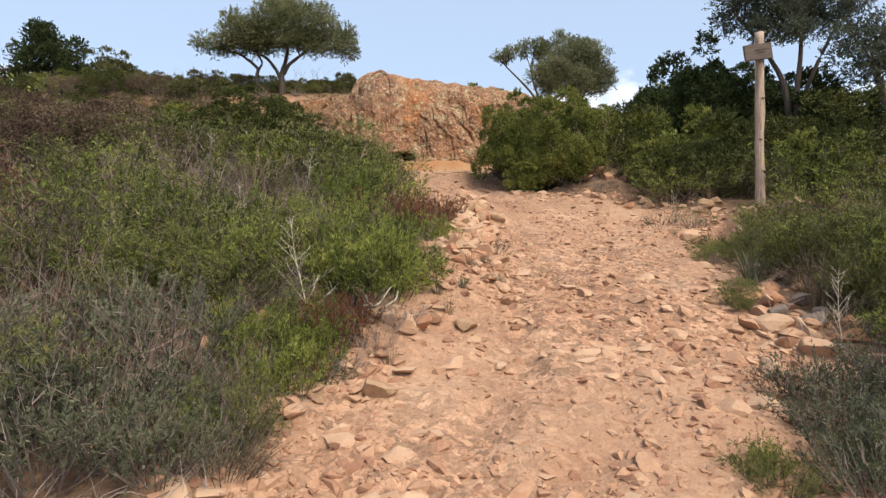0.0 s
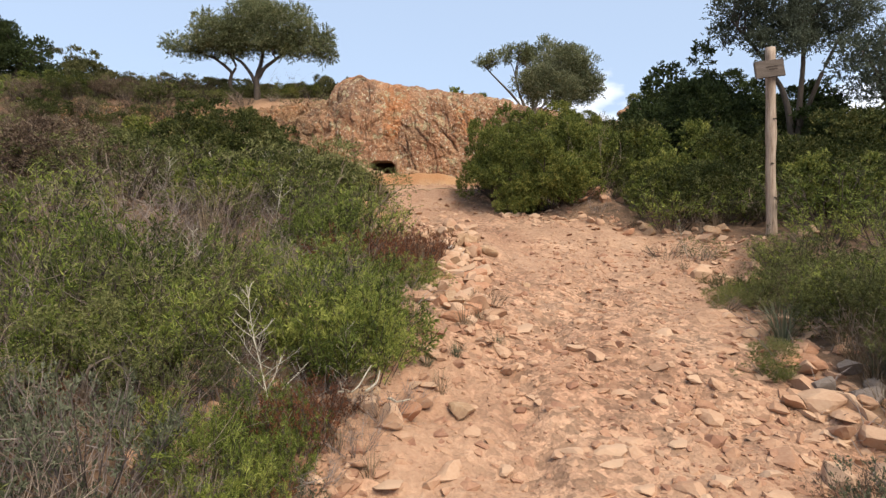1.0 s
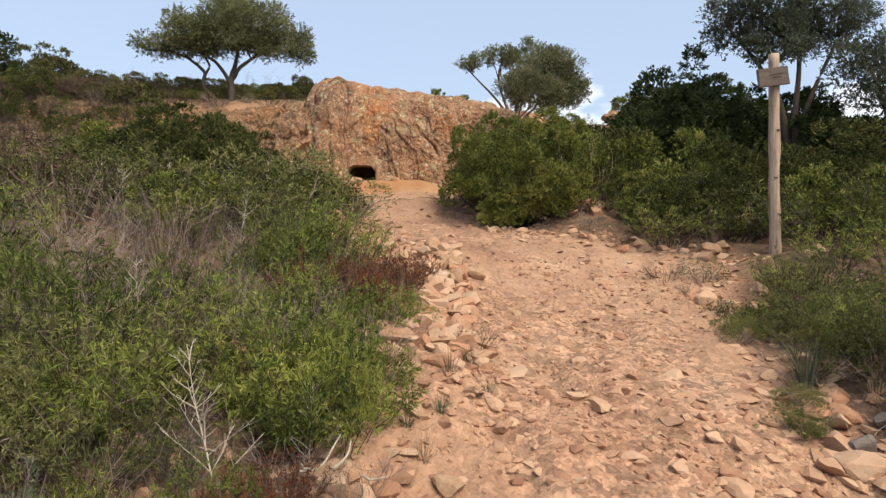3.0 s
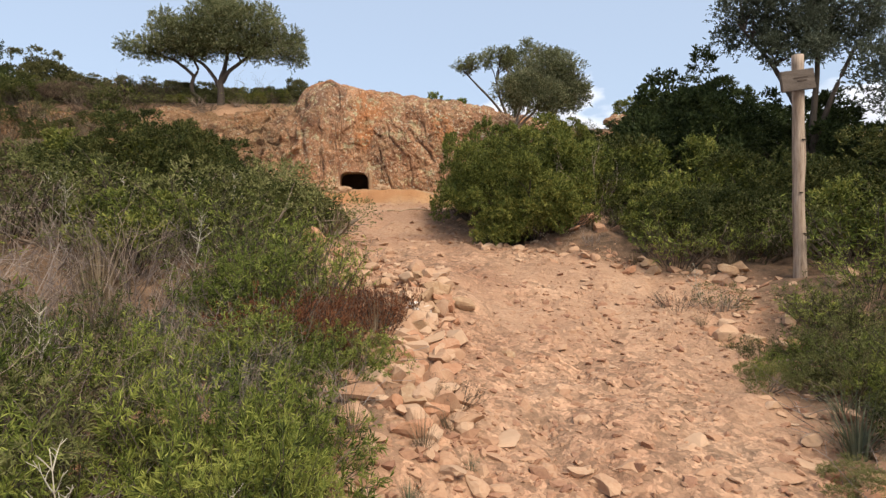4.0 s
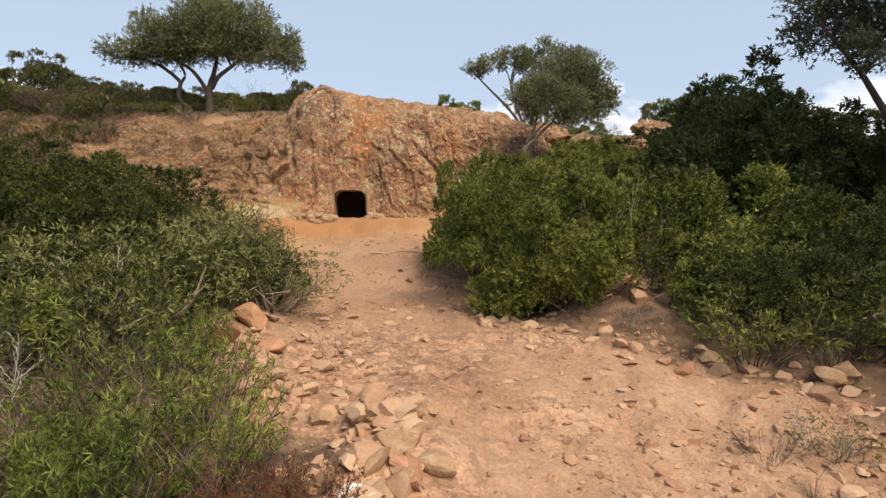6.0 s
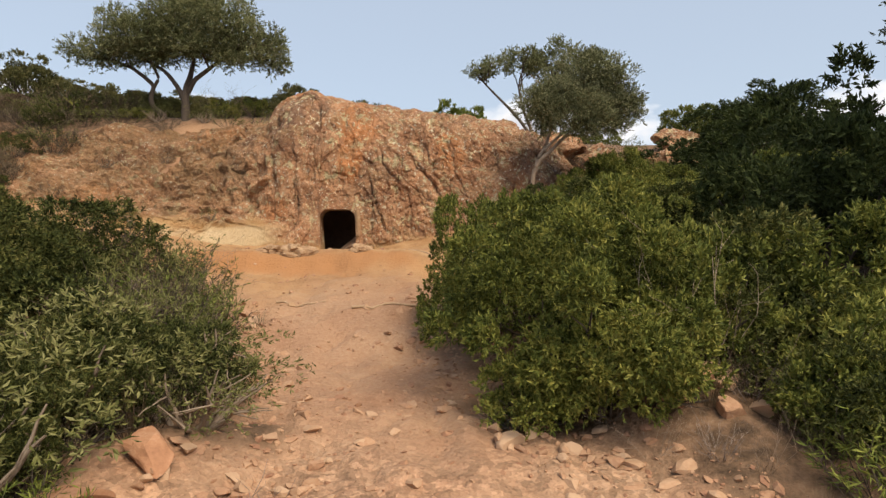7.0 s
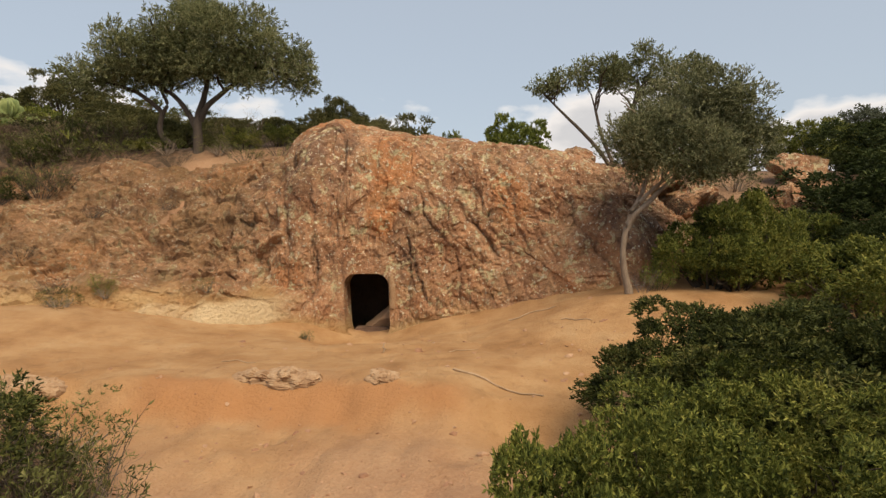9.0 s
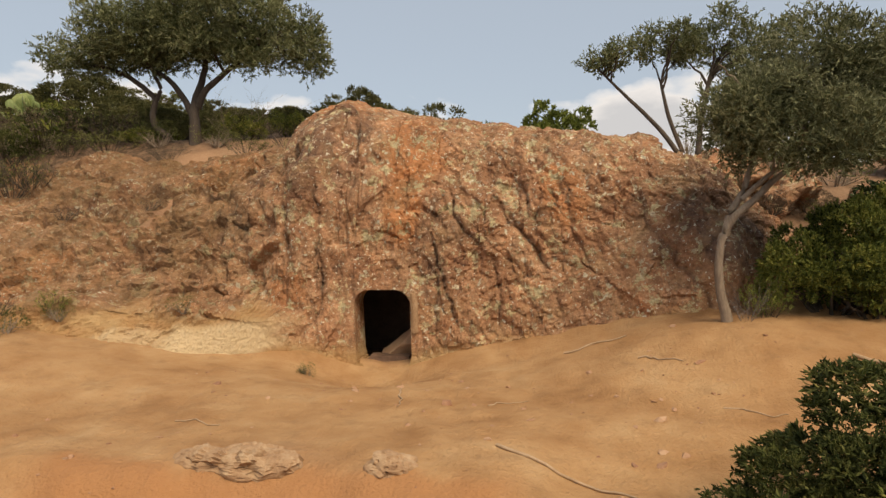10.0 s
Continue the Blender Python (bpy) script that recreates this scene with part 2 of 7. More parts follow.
    sr.inputs["From Min"].default_value, sr.inputs["From Max"].default_value = 0.6, 0.74
    L.new(st.outputs["Fac"], sr.inputs["Value"])
    where = N.new("ShaderNodeMath")
    where.operation = "MULTIPLY"
    L.new(sr.outputs["Result"], where.inputs[0])
    L.new(mask(1.1, 0.42, 0.6, 0.6, (2, 8, 5)), where.inputs[1])
    col = over(col, where.outputs[0], (0.13, 0.08, 0.052))
    col = over(col, bl.outputs["Blue"], (0.1, 0.062, 0.042))         # darker colour along the cracks
    bump = bs.inputs["Normal"].links[0].from_node
    old = bump.inputs["Height"].links[0].from_socket
    ad = N.new("ShaderNodeMath")
    ad.operation = "MULTIPLY_ADD"
    L.new(st.outputs["Fac"], ad.inputs[0])
    ad.inputs[1].default_value = -0.4
    L.new(old, ad.inputs[2])
    L.new(ad.outputs[0], bump.inputs["Height"])
    at = N.new("ShaderNodeAttribute")
    at.attribute_name = "bed"
    sp = N.new("ShaderNodeSeparateColor")
    L.new(at.outputs["Color"], sp.inputs[0])
    old_face = N.new("ShaderNodeMixRGB")                 # the low half is older, browner and overgrown with crusts
    of = N.new("ShaderNodeMath")
    of.operation = "MULTIPLY"
    L.new(sp.outputs["Green"], of.inputs[0])
    L.new(mask(1.3, 0.3, 0.62, 0.7, (5, 3, 3)), of.inputs[1])
    L.new(of.outputs[0], old_face.inputs["Fac"])
    L.new(col, old_face.inputs["Color1"])
    old_face.inputs["Color2"].default_value = (0.185, 0.108, 0.053, 1)
    col = old_face.outputs["Color"]
    # flakes: every chip has its own tone and stands at its own height
    for scale, lo, hi, lift in ((5.0, 0.84, 1.16, 0.6), (16.0, 0.82, 1.18, 0.6), (44.0, 0.86, 1.14, 0.4)):
        wob = N.new("ShaderNodeMixRGB")
        wob.inputs["Fac"].default_value = 0.09
        wn = N.new("ShaderNodeTexNoise")
        wn.inputs["Scale"].default_value = scale * 0.9
        L.new(pos, wn.inputs["Vector"])
        L.new(pos, wob.inputs["Color1"])
        L.new(wn.outputs["Color"], wob.inputs["Color2"])
        vo = N.new("ShaderNodeTexVoronoi")
        vo.inputs["Scale"].default_value = scale
        L.new(wob.outputs["Color"], vo.inputs["Vector"])
        cs = N.new("ShaderNodeSeparateColor")
        L.new(vo.outputs["Color"], cs.inputs[0])
        tone = N.new("ShaderNodeMapRange")
        tone.inputs["To Min"].default_value, tone.inputs["To Max"].default_value = lo, hi
        L.new(cs.outputs["Red"], tone.inputs["Value"])
        mul = N.new("ShaderNodeMixRGB")
        mul.blend_type = "MULTIPLY"
        mul.inputs["Fac"].default_value = 0.9
        L.new(col, mul.inputs["Color1"])
        L.new(tone.outputs["Result"], mul.inputs["Color2"])
        col = mul.outputs["Color"]
        up = N.new("ShaderNodeMath")
        up.operation = "MULTIPLY_ADD"
        L.new(cs.outputs["Green"], up.inputs[0])
        up.inputs[1].default_value = lift
        L.new(bump.inputs["Height"].links[0].from_socket, up.inputs[2])
        L.new(up.outputs[0], bump.inputs["Height"])
    soft = N.new("ShaderNodeMixRGB")
    L.new(mask(2.2, 0.35, 0.65), soft.inputs["Fac"])
    soft.inputs["Color1"].default_value, soft.inputs["Color2"].default_value = (0.35, 0.185, 0.078, 1), (0.45, 0.295, 0.145, 1)
    x = N.new("ShaderNodeMixRGB")
    L.new(sp.outputs["Red"], x.inputs["Fac"])
    L.new(col, x.inputs["Color1"])
    L.new(soft.outputs["Color"], x.inputs["Color2"])
    cream = over(x.outputs["Color"], sp.outputs["Blue"], (0.58, 0.44, 0.27))
    L.new(cream, bs.inputs["Base Color"])
    return m


EARTH, ROCK = soil_mat(), rock_mat()
STONE = noise_mat("trail_stone", [(0.25, 0.128, 0.08), (0.33, 0.185, 0.112), (0.385, 0.235, 0.145), (0.43, 0.285, 0.185)], 5.0, 60.0, 0.9, 0.5, island=0.7, objrand=0.7, dist=0.004)
ORANGE = noise_mat("orange_stone", [(0.24, 0.115, 0.065), (0.36, 0.185, 0.105), (0.45, 0.27, 0.17)], 6.0, 50.0, 0.9, 0.5, dist=0.006)
QUARTZ = noise_mat("white_stone", [(0.42, 0.34, 0.28), (0.62, 0.56, 0.5), (0.75, 0.71, 0.66)], 9.0, 40.0, 0.85, 0.5, dist=0.008)
PALE = noise_mat("lichened_stone", [(0.21, 0.12, 0.07), (0.34, 0.215, 0.125), (0.45, 0.33, 0.215)], 9.0, 50.0, 0.92, 0.6, dist=0.01)
# darker than ROCK: the dimness indoors is put into this colour
TOMB_SHADED = noise_mat("shaded_chamber_rock", [(0.06, 0.035, 0.025), (0.14, 0.085, 0.06), (0.22, 0.14, 0.1)], 3.0, 30.0, 0.95, 0.6)
GREYSTONE = noise_mat("grey_stone", [(0.11, 0.085, 0.072), (0.18, 0.145, 0.122), (0.26, 0.215, 0.18)], 6.0, 50.0, 0.9, 0.5, dist=0.005)
BARK = noise_mat("olive_bark", [(0.1, 0.07, 0.05), (0.23, 0.175, 0.13), (0.36, 0.29, 0.22)], 7.0, 60.0, 0.95, 0.8, stretch=(1, 1, 0.25))
BARK_DARK = noise_mat("dark_bark", [(0.03, 0.024, 0.018), (0.075, 0.058, 0.045), (0.13, 0.1, 0.08)], 7.0, 60.0, 0.95, 0.8, stretch=(1, 1, 0.25))
WHITEWOOD = noise_mat("bleached_stem", [(0.25, 0.22, 0.165), (0.38, 0.34, 0.265), (0.5, 0.46, 0.38)], 8.0, 50.0, 0.9, 0.2)
GREYTWIG = noise_mat("grey_twig", [(0.085, 0.062, 0.052), (0.17, 0.132, 0.115), (0.29, 0.24, 0.21)], 8.0, 50.0, 0.9, 0, island=0.6, objrand=0.5)
DRYWOOD = noise_mat("dry_twig", [(0.14, 0.1, 0.072), (0.24, 0.18, 0.135), (0.36, 0.29, 0.225)], 8.0, 50.0, 0.9, 0.3, objrand=0.4)
STICK = noise_mat("pale_dry_stick", [(0.24, 0.155, 0.09), (0.37, 0.255, 0.16), (0.48, 0.35, 0.235)], 8.0, 50.0, 0.9, 0.2)
POSTWOOD = noise_mat("weathered_post", [(0.06, 0.04, 0.03), (0.235, 0.168, 0.12), (0.37, 0.285, 0.215), (0.5, 0.41, 0.325)], 7.0, 22.0, 0.9, 0.6, stretch=(4, 4, 0.35), dist=0.01)
BOARD = noise_mat("weathered_board", [(0.045, 0.034, 0.027), (0.1, 0.078, 0.063), (0.16, 0.128, 0.105)], 6.0, 70.0, 0.9, 0.5, stretch=(0.5, 4, 4), dist=0.005)
CARVED = noise_mat("carved_groove", [(0.04, 0.03, 0.022), (0.07, 0.05, 0.04)], 9.0, 60.0, 0.95, 0.0)
LENTISK = noise_mat("lentisk_leaf", [(0.03, 0.042, 0.012), (0.088, 0.108, 0.024), (0.18, 0.192, 0.044), (0.285, 0.27, 0.068)], 1.6, 9.0, 0.55, 0, island=0.75, objrand=0.15, translucent=0.2, spec=0.12)
DEEPLEAF = noise_mat("deep_green_leaf", [(0.015, 0.021, 0.007), (0.04, 0.05, 0.014), (0.083, 0.093, 0.026), (0.165, 0.15, 0.048)], 1.6, 9.0, 0.62, 0, island=0.75, translucent=0.16, spec=0.12)
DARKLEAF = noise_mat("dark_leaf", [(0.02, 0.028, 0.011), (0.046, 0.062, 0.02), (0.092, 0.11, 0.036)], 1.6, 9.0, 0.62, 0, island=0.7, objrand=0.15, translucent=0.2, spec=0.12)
PEARLEAF = noise_mat("pear_leaf", [(0.04, 0.047, 0.03), (0.085, 0.098, 0.062), (0.15, 0.165, 0.11)], 1.6, 9.0, 0.5, 0, island=0.7, objrand=0.15, translucent=0.25, spec=0.2)
OLIVE = noise_mat("olive_leaf", [(0.055, 0.063, 0.028), (0.118, 0.132, 0.058), (0.2, 0.21, 0.1), (0.3, 0.3, 0.165)], 1.6, 9.0, 0.62, 0, island=0.8, objrand=0.15, translucent=0.2, spec=0.12)
SCRUBLEAF = noise_mat("scrub_leaf", [(0.03, 0.032, 0.013), (0.068, 0.07, 0.026), (0.12, 0.118, 0.044), (0.18, 0.16, 0.068)], 1.2, 7.0, 0.62, 0, island=0.7, objrand=0.5, translucent=0.2, spec=0.12)
SILVEROLIVE = noise_mat("silver_olive_leaf", [(0.06, 0.066, 0.032), (0.125, 0.134, 0.064), (0.21, 0.212, 0.112), (0.31, 0.3, 0.175)], 1.6, 9.0, 0.62, 0, island=0.8, translucent=0.2, spec=0.12)
GREEN = noise_mat("fresh_green_leaf", [(0.031, 0.041, 0.01), (0.09, 0.114, 0.023), (0.178, 0.205, 0.042), (0.3, 0.312, 0.075)], 2.0, 9.0, 0.6, 0, island=0.7, objrand=0.5, translucent=0.2, spec=0.12)
MIDGREEN = noise_mat("dull_green_leaf", [(0.038, 0.042, 0.014), (0.088, 0.095, 0.03), (0.148, 0.15, 0.05), (0.215, 0.205, 0.083)], 2.0, 9.0, 0.6, 0, island=0.7, objrand=0.7, translucent=0.16, spec=0.12)
HEATH = noise_mat("heath_brown_leaf", [(0.058, 0.038, 0.027), (0.125, 0.083, 0.058), (0.19, 0.138, 0.092), (0.235, 0.19, 0.115)], 2.0, 9.0, 0.7, 0, island=0.7, objrand=0.7, translucent=0.2, spec=0.12)
RUST = noise_mat("rust_red_leaf", [(0.06, 0.025, 0.014), (0.16, 0.06, 0.029), (0.25, 0.115, 0.055)], 2.0, 9.0, 0.7, 0, island=0.8, objrand=0.3, translucent=0.2, spec=0.12)
SILVER = noise_mat("silver_leaf", [(0.05, 0.054, 0.032), (0.105, 0.112, 0.067), (0.2, 0.205, 0.13)], 2.0, 9.0, 0.7, 0, island=0.7, objrand=0.3, translucent=0.2, spec=0.12)
STRAW = noise_mat("straw_blade", [(0.08, 0.056, 0.035), (0.17, 0.125, 0.078), (0.29, 0.225, 0.145)], 2.0, 9.0, 0.7, 0, island=0.7, objrand=0.3, translucent=0.2, spec=0.12)
CACTUS = noise_mat("cactus_pad", [(0.07, 0.1, 0.035), (0.15, 0.19, 0.065), (0.26, 0.29, 0.11)], 2.0, 14.0, 0.55, 0.1, objrand=0.4)

# ---- geometry helpers ----


def np_mesh(name, verts, faces, mat, smooth=False):
    """A mesh from an (n, 3) array of places and an (m, 3 or 4) array of corners."""
    verts, faces = np.asarray(verts, np.float32), np.asarray(faces, np.int32)
    me = bpy.data.meshes.new(name)
    k = faces.shape[1]
    me.vertices.add(len(verts))
    me.vertices.foreach_set("co", verts.ravel())
    me.loops.add(faces.size)
    me.loops.foreach_set("vertex_index", faces.ravel())
    me.polygons.add(len(faces))
    me.polygons.foreach_set("loop_start", np.arange(0, faces.size, k, dtype=np.int32))
    me.polygons.foreach_set("use_smooth", np.full(len(faces), smooth))
    me.materials.append(mat)
    me.update(calc_edges=True)
    return me


def part(name, data, parent, label=""):
    ob = new(name, data)
    ob.parent = parent
    return tagged(ob, label) if label else ob


def thing(name, label, category, group="", kind="", data=None):
    return tagged(new(name, data), label, category, group, kind)


def _hash(ix, iy, iz, seed):
    h = (ix * 374761393 + iy * 668265263 + iz * 2147483647 + seed * 974634777) & 0xFFFFFFFF
    h = ((h ^ (h >> 13)) * 1274126177) & 0xFFFFFFFF
    return ((h ^ (h >> 16)) & 0xFFFF) / 65535.0


def vnoise(x, y, z=0.0, seed=0):
    """Smooth value noise, -1 to 1."""
    x, y, z = np.broadcast_arrays(np.asarray(x, float), np.asarray(y, float), np.asarray(z, float))
    fx, fy, fz = np.floor(x), np.floor(y), np.floor(z)
    ix, iy, iz = fx.astype(np.int64), fy.astype(np.int64), fz.astype(np.int64)
    u, v, w = x - fx, y - fy, z - fz
    u, v, w = (k * k * (3 - 2 * k) for k in (u, v, w))
    out = 0
    for dx in (0, 1):
        for dy in (0, 1):
            for dz in (0, 1):
                out = out + _hash(ix + dx, iy + dy, iz + dz, seed) * (u if dx else 1 - u) * (v if dy else 1 - v) * (w if dz else 1 - w)
    return out * 2 - 1


def fbm(x, y, z=0.0, octaves=4, seed=0):
    out, a, f = 0, 1.0, 1.0
    for i in range(octaves):
        out = out + a * vnoise(np.asarray(x) * f, np.asarray(y) * f, np.asarray(z) * f, seed + i)
        a, f = a * 0.5, f * 2.03
    return out


def ease(x, a, b):
    k = np.clip((np.asarray(x, float) - a) / (b - a), 0, 1)
    return k * k * (3 - 2 * k)


def tubes(lines, sides=5):
    """One mesh's arrays for tapered limbs: each line is a list of (x, y, z, radius)."""
    V, F, n0 = [], [], 0
    for line in lines:
        p = np.asarray(line, float)
        d = np.gradient(p[:, :3], axis=0)
        d /= np.linalg.norm(d, axis=1)[:, None] + 1e-9
        ref = np.where(np.abs(d[:, 2:3]) > 0.9, [[1.0, 0, 0]], [[0, 0, 1.0]])
        a = np.cross(d, ref)
        a /= np.linalg.norm(a, axis=1)[:, None] + 1e-9
        b = np.cross(d, a)
        th = np.linspace(0, 2 * np.pi, sides, endpoint=False)
        ring = p[:, None, :3] + p[:, 3][:, None, None] * (np.cos(th)[None, :, None] * a[:, None] + np.sin(th)[None, :, None] * b[:, None])
        V.append(ring.reshape(-1, 3))
        k = len(p)
        i, j = np.meshgrid(np.arange(k - 1), np.arange(sides), indexing="ij")
        j2 = (j + 1) % sides
        F.append(np.stack([i * sides + j, i * sides + j2, (i + 1) * sides + j2, (i + 1) * sides + j], -1).reshape(-1, 4) + n0)
        n0 += k * sides
    return np.concatenate(V), np.concatenate(F)


def wander(p, d, length, r0, r1, rng, steps=6, bend=0.25, up=0.0):
    """A crooked limb from p along d."""
    p, d = np.array(p, float), np.array(d, float)
    d /= np.linalg.norm(d)
    out = [(*p, r0)]
    for i in range(steps):
        d = d + rng.normal(0, bend, 3) * 0.6 + np.array([0, 0, up / steps])
        d /= np.linalg.norm(d)
        p = p + d * length / steps
        out.append((*p, r0 + (r1 - r0) * (i + 1) / steps))
    return out


def leaf_arrays(p, d, length, width, rng, fold=0.25):
    """One folded rhomb a leaf, at places p, along d (unit rows)."""
    n = len(p)
    ref = rng.normal(0, 1, (n, 3))
    s = np.cross(d, ref)
    s /= np.linalg.norm(s, axis=1)[:, None] + 1e-9
    up = np.cross(s, d)
    ln = (length * rng.uniform(0.7, 1.25, n))[:, None]
    wd = (width * rng.uniform(0.7, 1.25, n))[:, None]
    mid = p + d * ln * 0.45
    v = np.stack([p, mid + s * wd / 2 + up * wd * fold, p + d * ln - up * ln * 0.08, mid - s * wd / 2 + up * wd * fold], 1)
    return v.reshape(-1, 3), np.arange(4 * n).reshape(-1, 4)


def leaves_on(p, d, tw, per, length, width, rng, open_=0.8):
    """Leaves along twigs that start at p and run tw metres along d."""
    k = len(p)
    s = rng.uniform(0.1, 1.0, (k, per))
    q = p[:, None] + d[:, None] * (s * np.asarray(tw).reshape(-1, 1))[..., None]
    e = d[:, None] + rng.normal(0, open_, (k, per, 3))
    e /= np.linalg.norm(e, axis=2)[..., None] + 1e-9
    return leaf_arrays(q.reshape(-1, 3), e.reshape(-1, 3), length, width, rng)


def unit(v):
    return v / (np.linalg.norm(v, axis=-1, keepdims=True) + 1e-9)


# ---- terrain ----
_PY = [-400, -60, -30, -4, 0, 3, 6, 8.4, 9.8, 10.6, 11.6, 12.36, 12.66, 14, 15.8, 16.7, 18.6, 20, 26, 33, 40, 60, 100, 400]
_PZ = [-80, -13, -6.5, -0.95, 0.12, 0.95, 1.70, 2.33, 2.52, 2.84, 2.98, 3.07, 3.37, 3.36, 3.44, 3.7, 5.3, 5.9, 6.9, 8.0, 8.9, 9.5, 6.0, -40]
_TY = np.arange(-400, 400, 0.05)
_TZ = np.interp(_TY, _PY, _PZ)
_K = np.exp(-0.5 * (np.arange(-12, 13) / 2.2) ** 2)
_TZ = np.convolve(np.pad(_TZ, 12, mode="edge"), _K / _K.sum(), mode="valid")
_EY = [-3, 2.5, 4.6, 7, 8.5, 10.6, 11.6, 14, 16.5]
_XL = [-1.1, -0.8, -0.1, 0.1, -0.4, -1.1, -2.2, -6.5, -7.0]
_XR = [1.7, 1.85, 2.2, 3.0, 1.0, 0.5, 1.6, 5.0, 6.0]


def edges(y):
    return np.interp(y, _EY, _XL), np.interp(y, _EY, _XR)


def bareness(x, y):
    """1 on the trodden trail and terrace, 0 under the shrubs."""
    xl, xr = edges(y)
    w = 0.22 * fbm(np.asarray(x) * 1.7, np.asarray(y) * 1.7, 3, 3, 5)
    xr = xr + 0.45 * np.exp(-((np.asarray(y) - 3.2) / 0.8) ** 2)
    xl = xl - 0.95 * ease(y, 6.2, 6.8) * (1 - ease(y, 7.9, 8.3))               # the open rubble slope
    b = ease(x + w, xl - 0.25, xl + 0.25) * (1 - ease(x + w, xr - 0.25, xr + 0.3))
    return b * ease(y, -60, -20) * (1 - ease(y, 16.9, 17.6))


def ground_z(x, y):
    x, y = np.asarray(x, float), np.asarray(y, float)
    z = np.interp(y + (0.13 * fbm(x * 1.3, y * 0.6, 0, 3, 39) + 0.015 * np.abs(vnoise(x * 5, y * 2, 0, 40))) * ease(y, 11.6, 12.2) * (1 - ease(y, 12.9, 13.6)), _TY, _TZ)
    xl, xr = edges(np.clip(y, -3, 16.5))
    low = 1 - ease(y, 10.5, 12.5)
    z = z + low * (0.12 * ease(xl - x, 0.0, 0.8) + 0.1 * np.clip(xl - x, 0, 4) + 0.03 * np.clip(xl - x - 4, 0, 8)) * ease(y, 1.0, 4.0)
    z = z + 0.2 * np.exp(-((x - xl - 0.2) / 0.42) ** 2) * ease(y, 2.2, 4.4) * (1 - ease(y, 6.6, 7.6))     # the bank's stony shoulder
    z = z + low * (0.12 * ease(x - xr, 0.0, 0.8) + 0.02 * np.clip(x - xr, 0, 8))
    z = z + 0.35 * ease(-x, 2.2, 5.0) * ease(y, 12.5, 15.0) * (1 - ease(y, 18, 20))          # terrace climbs to its far end
    z = z - 0.18 * ease(y, 11.6, 12.6) * ease(x, 0.2, 1.0) * (1 - ease(y, 12.7, 13.8))       # ramp beside the step
    z = z + 0.50 * ease(x, 0.2, 2.6) * ease(y, 13.3, 15.5) * (1 - ease(y, 17, 18))
    z = z + 0.62 * ease(y, 18.7, 19.5) * ease(-x, 1.5, 3.5)
    z = z - np.clip(np.interp(y, [20, 26, 40, 60], [0, 0.7, 2.2, 3.0]), 0, None) * ease(x, 1.5, 9)     # the hill falls off to one side
    z = z + 1.6 * ease(-x, 10, 20) * ease(y, 24, 38) + 0.35 * fbm(x * 0.25, y * 0.25, 0, 2, 35) * ease(y, 20, 24)
    z = z - 0.0035 * np.clip(np.abs(x + 4) - 24, 0, None) ** 1.35
    z = z - 0.36 * np.exp(-((x + 1.05) / 0.9) ** 2) * ease(y, 14.4, 16.1)                      # hollow before the doorway
    pit = ease(x, -2.3, -2.15) * (1 - ease(x, -0.1, 0.05)) * ease(y, 16.5, 16.65) * (1 - ease(y, 18.7, 18.9))
    z = z + (np.minimum(z, 3.05) - z) * pit                                                  # room for the chamber
    tr = bareness(x, y)
    z = z + (0.10 * (1 - tr) + 0.035 * tr) * (1 - 0.8 * ease(y, 11.5, 13)) * fbm(x * 0.9, y * 0.9, 0, 3, 11)
    z = z + (0.02 + 0.012 * tr) * fbm(x * 5, y * 5, 0, 3, 21) * (1 - 0.6 * ease(y, 12, 13.5))
    for xa, ya, xb, yb in ((-1.45, 15.2, -1.05, 13.4), (-0.15, 15.6, 0.05, 13.2), (0.3, 15.3, 0.9, 13.6), (-2.4, 15.0, -2.0, 13.2)):
        t = np.clip((ya - y) / (ya - yb), 0, 1)
        off = x - (xa + (xb - xa) * t) + 0.05 * fbm(x * 2, y * 2, 1, 2, 37)
        z = z - 0.035 * np.exp(-(off / 0.05) ** 2) * ease(y, yb - 0.2, yb + 0.3) * (1 - ease(y, ya - 0.3, ya + 0.1)) * (0.6 + 0.4 * vnoise(x * 0, y * 3, 0, 38))   # runnels in the sand
    ridge = 1 - np.abs(fbm(x * 2.2, y * 1.1, 4, 2, 31))                                      # little rain gullies
    z = z - 0.035 * tr * np.clip(ridge - 0.82, 0, 1) / 0.18 * (1 - ease(y, 10, 12))
    return z


def graded(lo, hi, step, far, grow=1.16):
    """Even steps from lo to hi, then ever longer ones out to far on both sides."""
    mid = list(np.arange(lo, hi + step / 2, step))
    a, s = mid[0], step
    left = []
    while a > -far:
        s *= grow
        a -= s
        left.append(a)
    b, s = mid[-1], step
    right = []
    while b < far:
        s *= grow
        b += s
        right.append(b)
    return np.array(left[::-1] + mid + right)


_low, _high = graded(1.2, 10.6, 0.05, 380), graded(10.66, 16.4, 0.066, 380)
GROUND_Y = np.concatenate([_low[_low < 10.63], _high[_high > 10.63]])


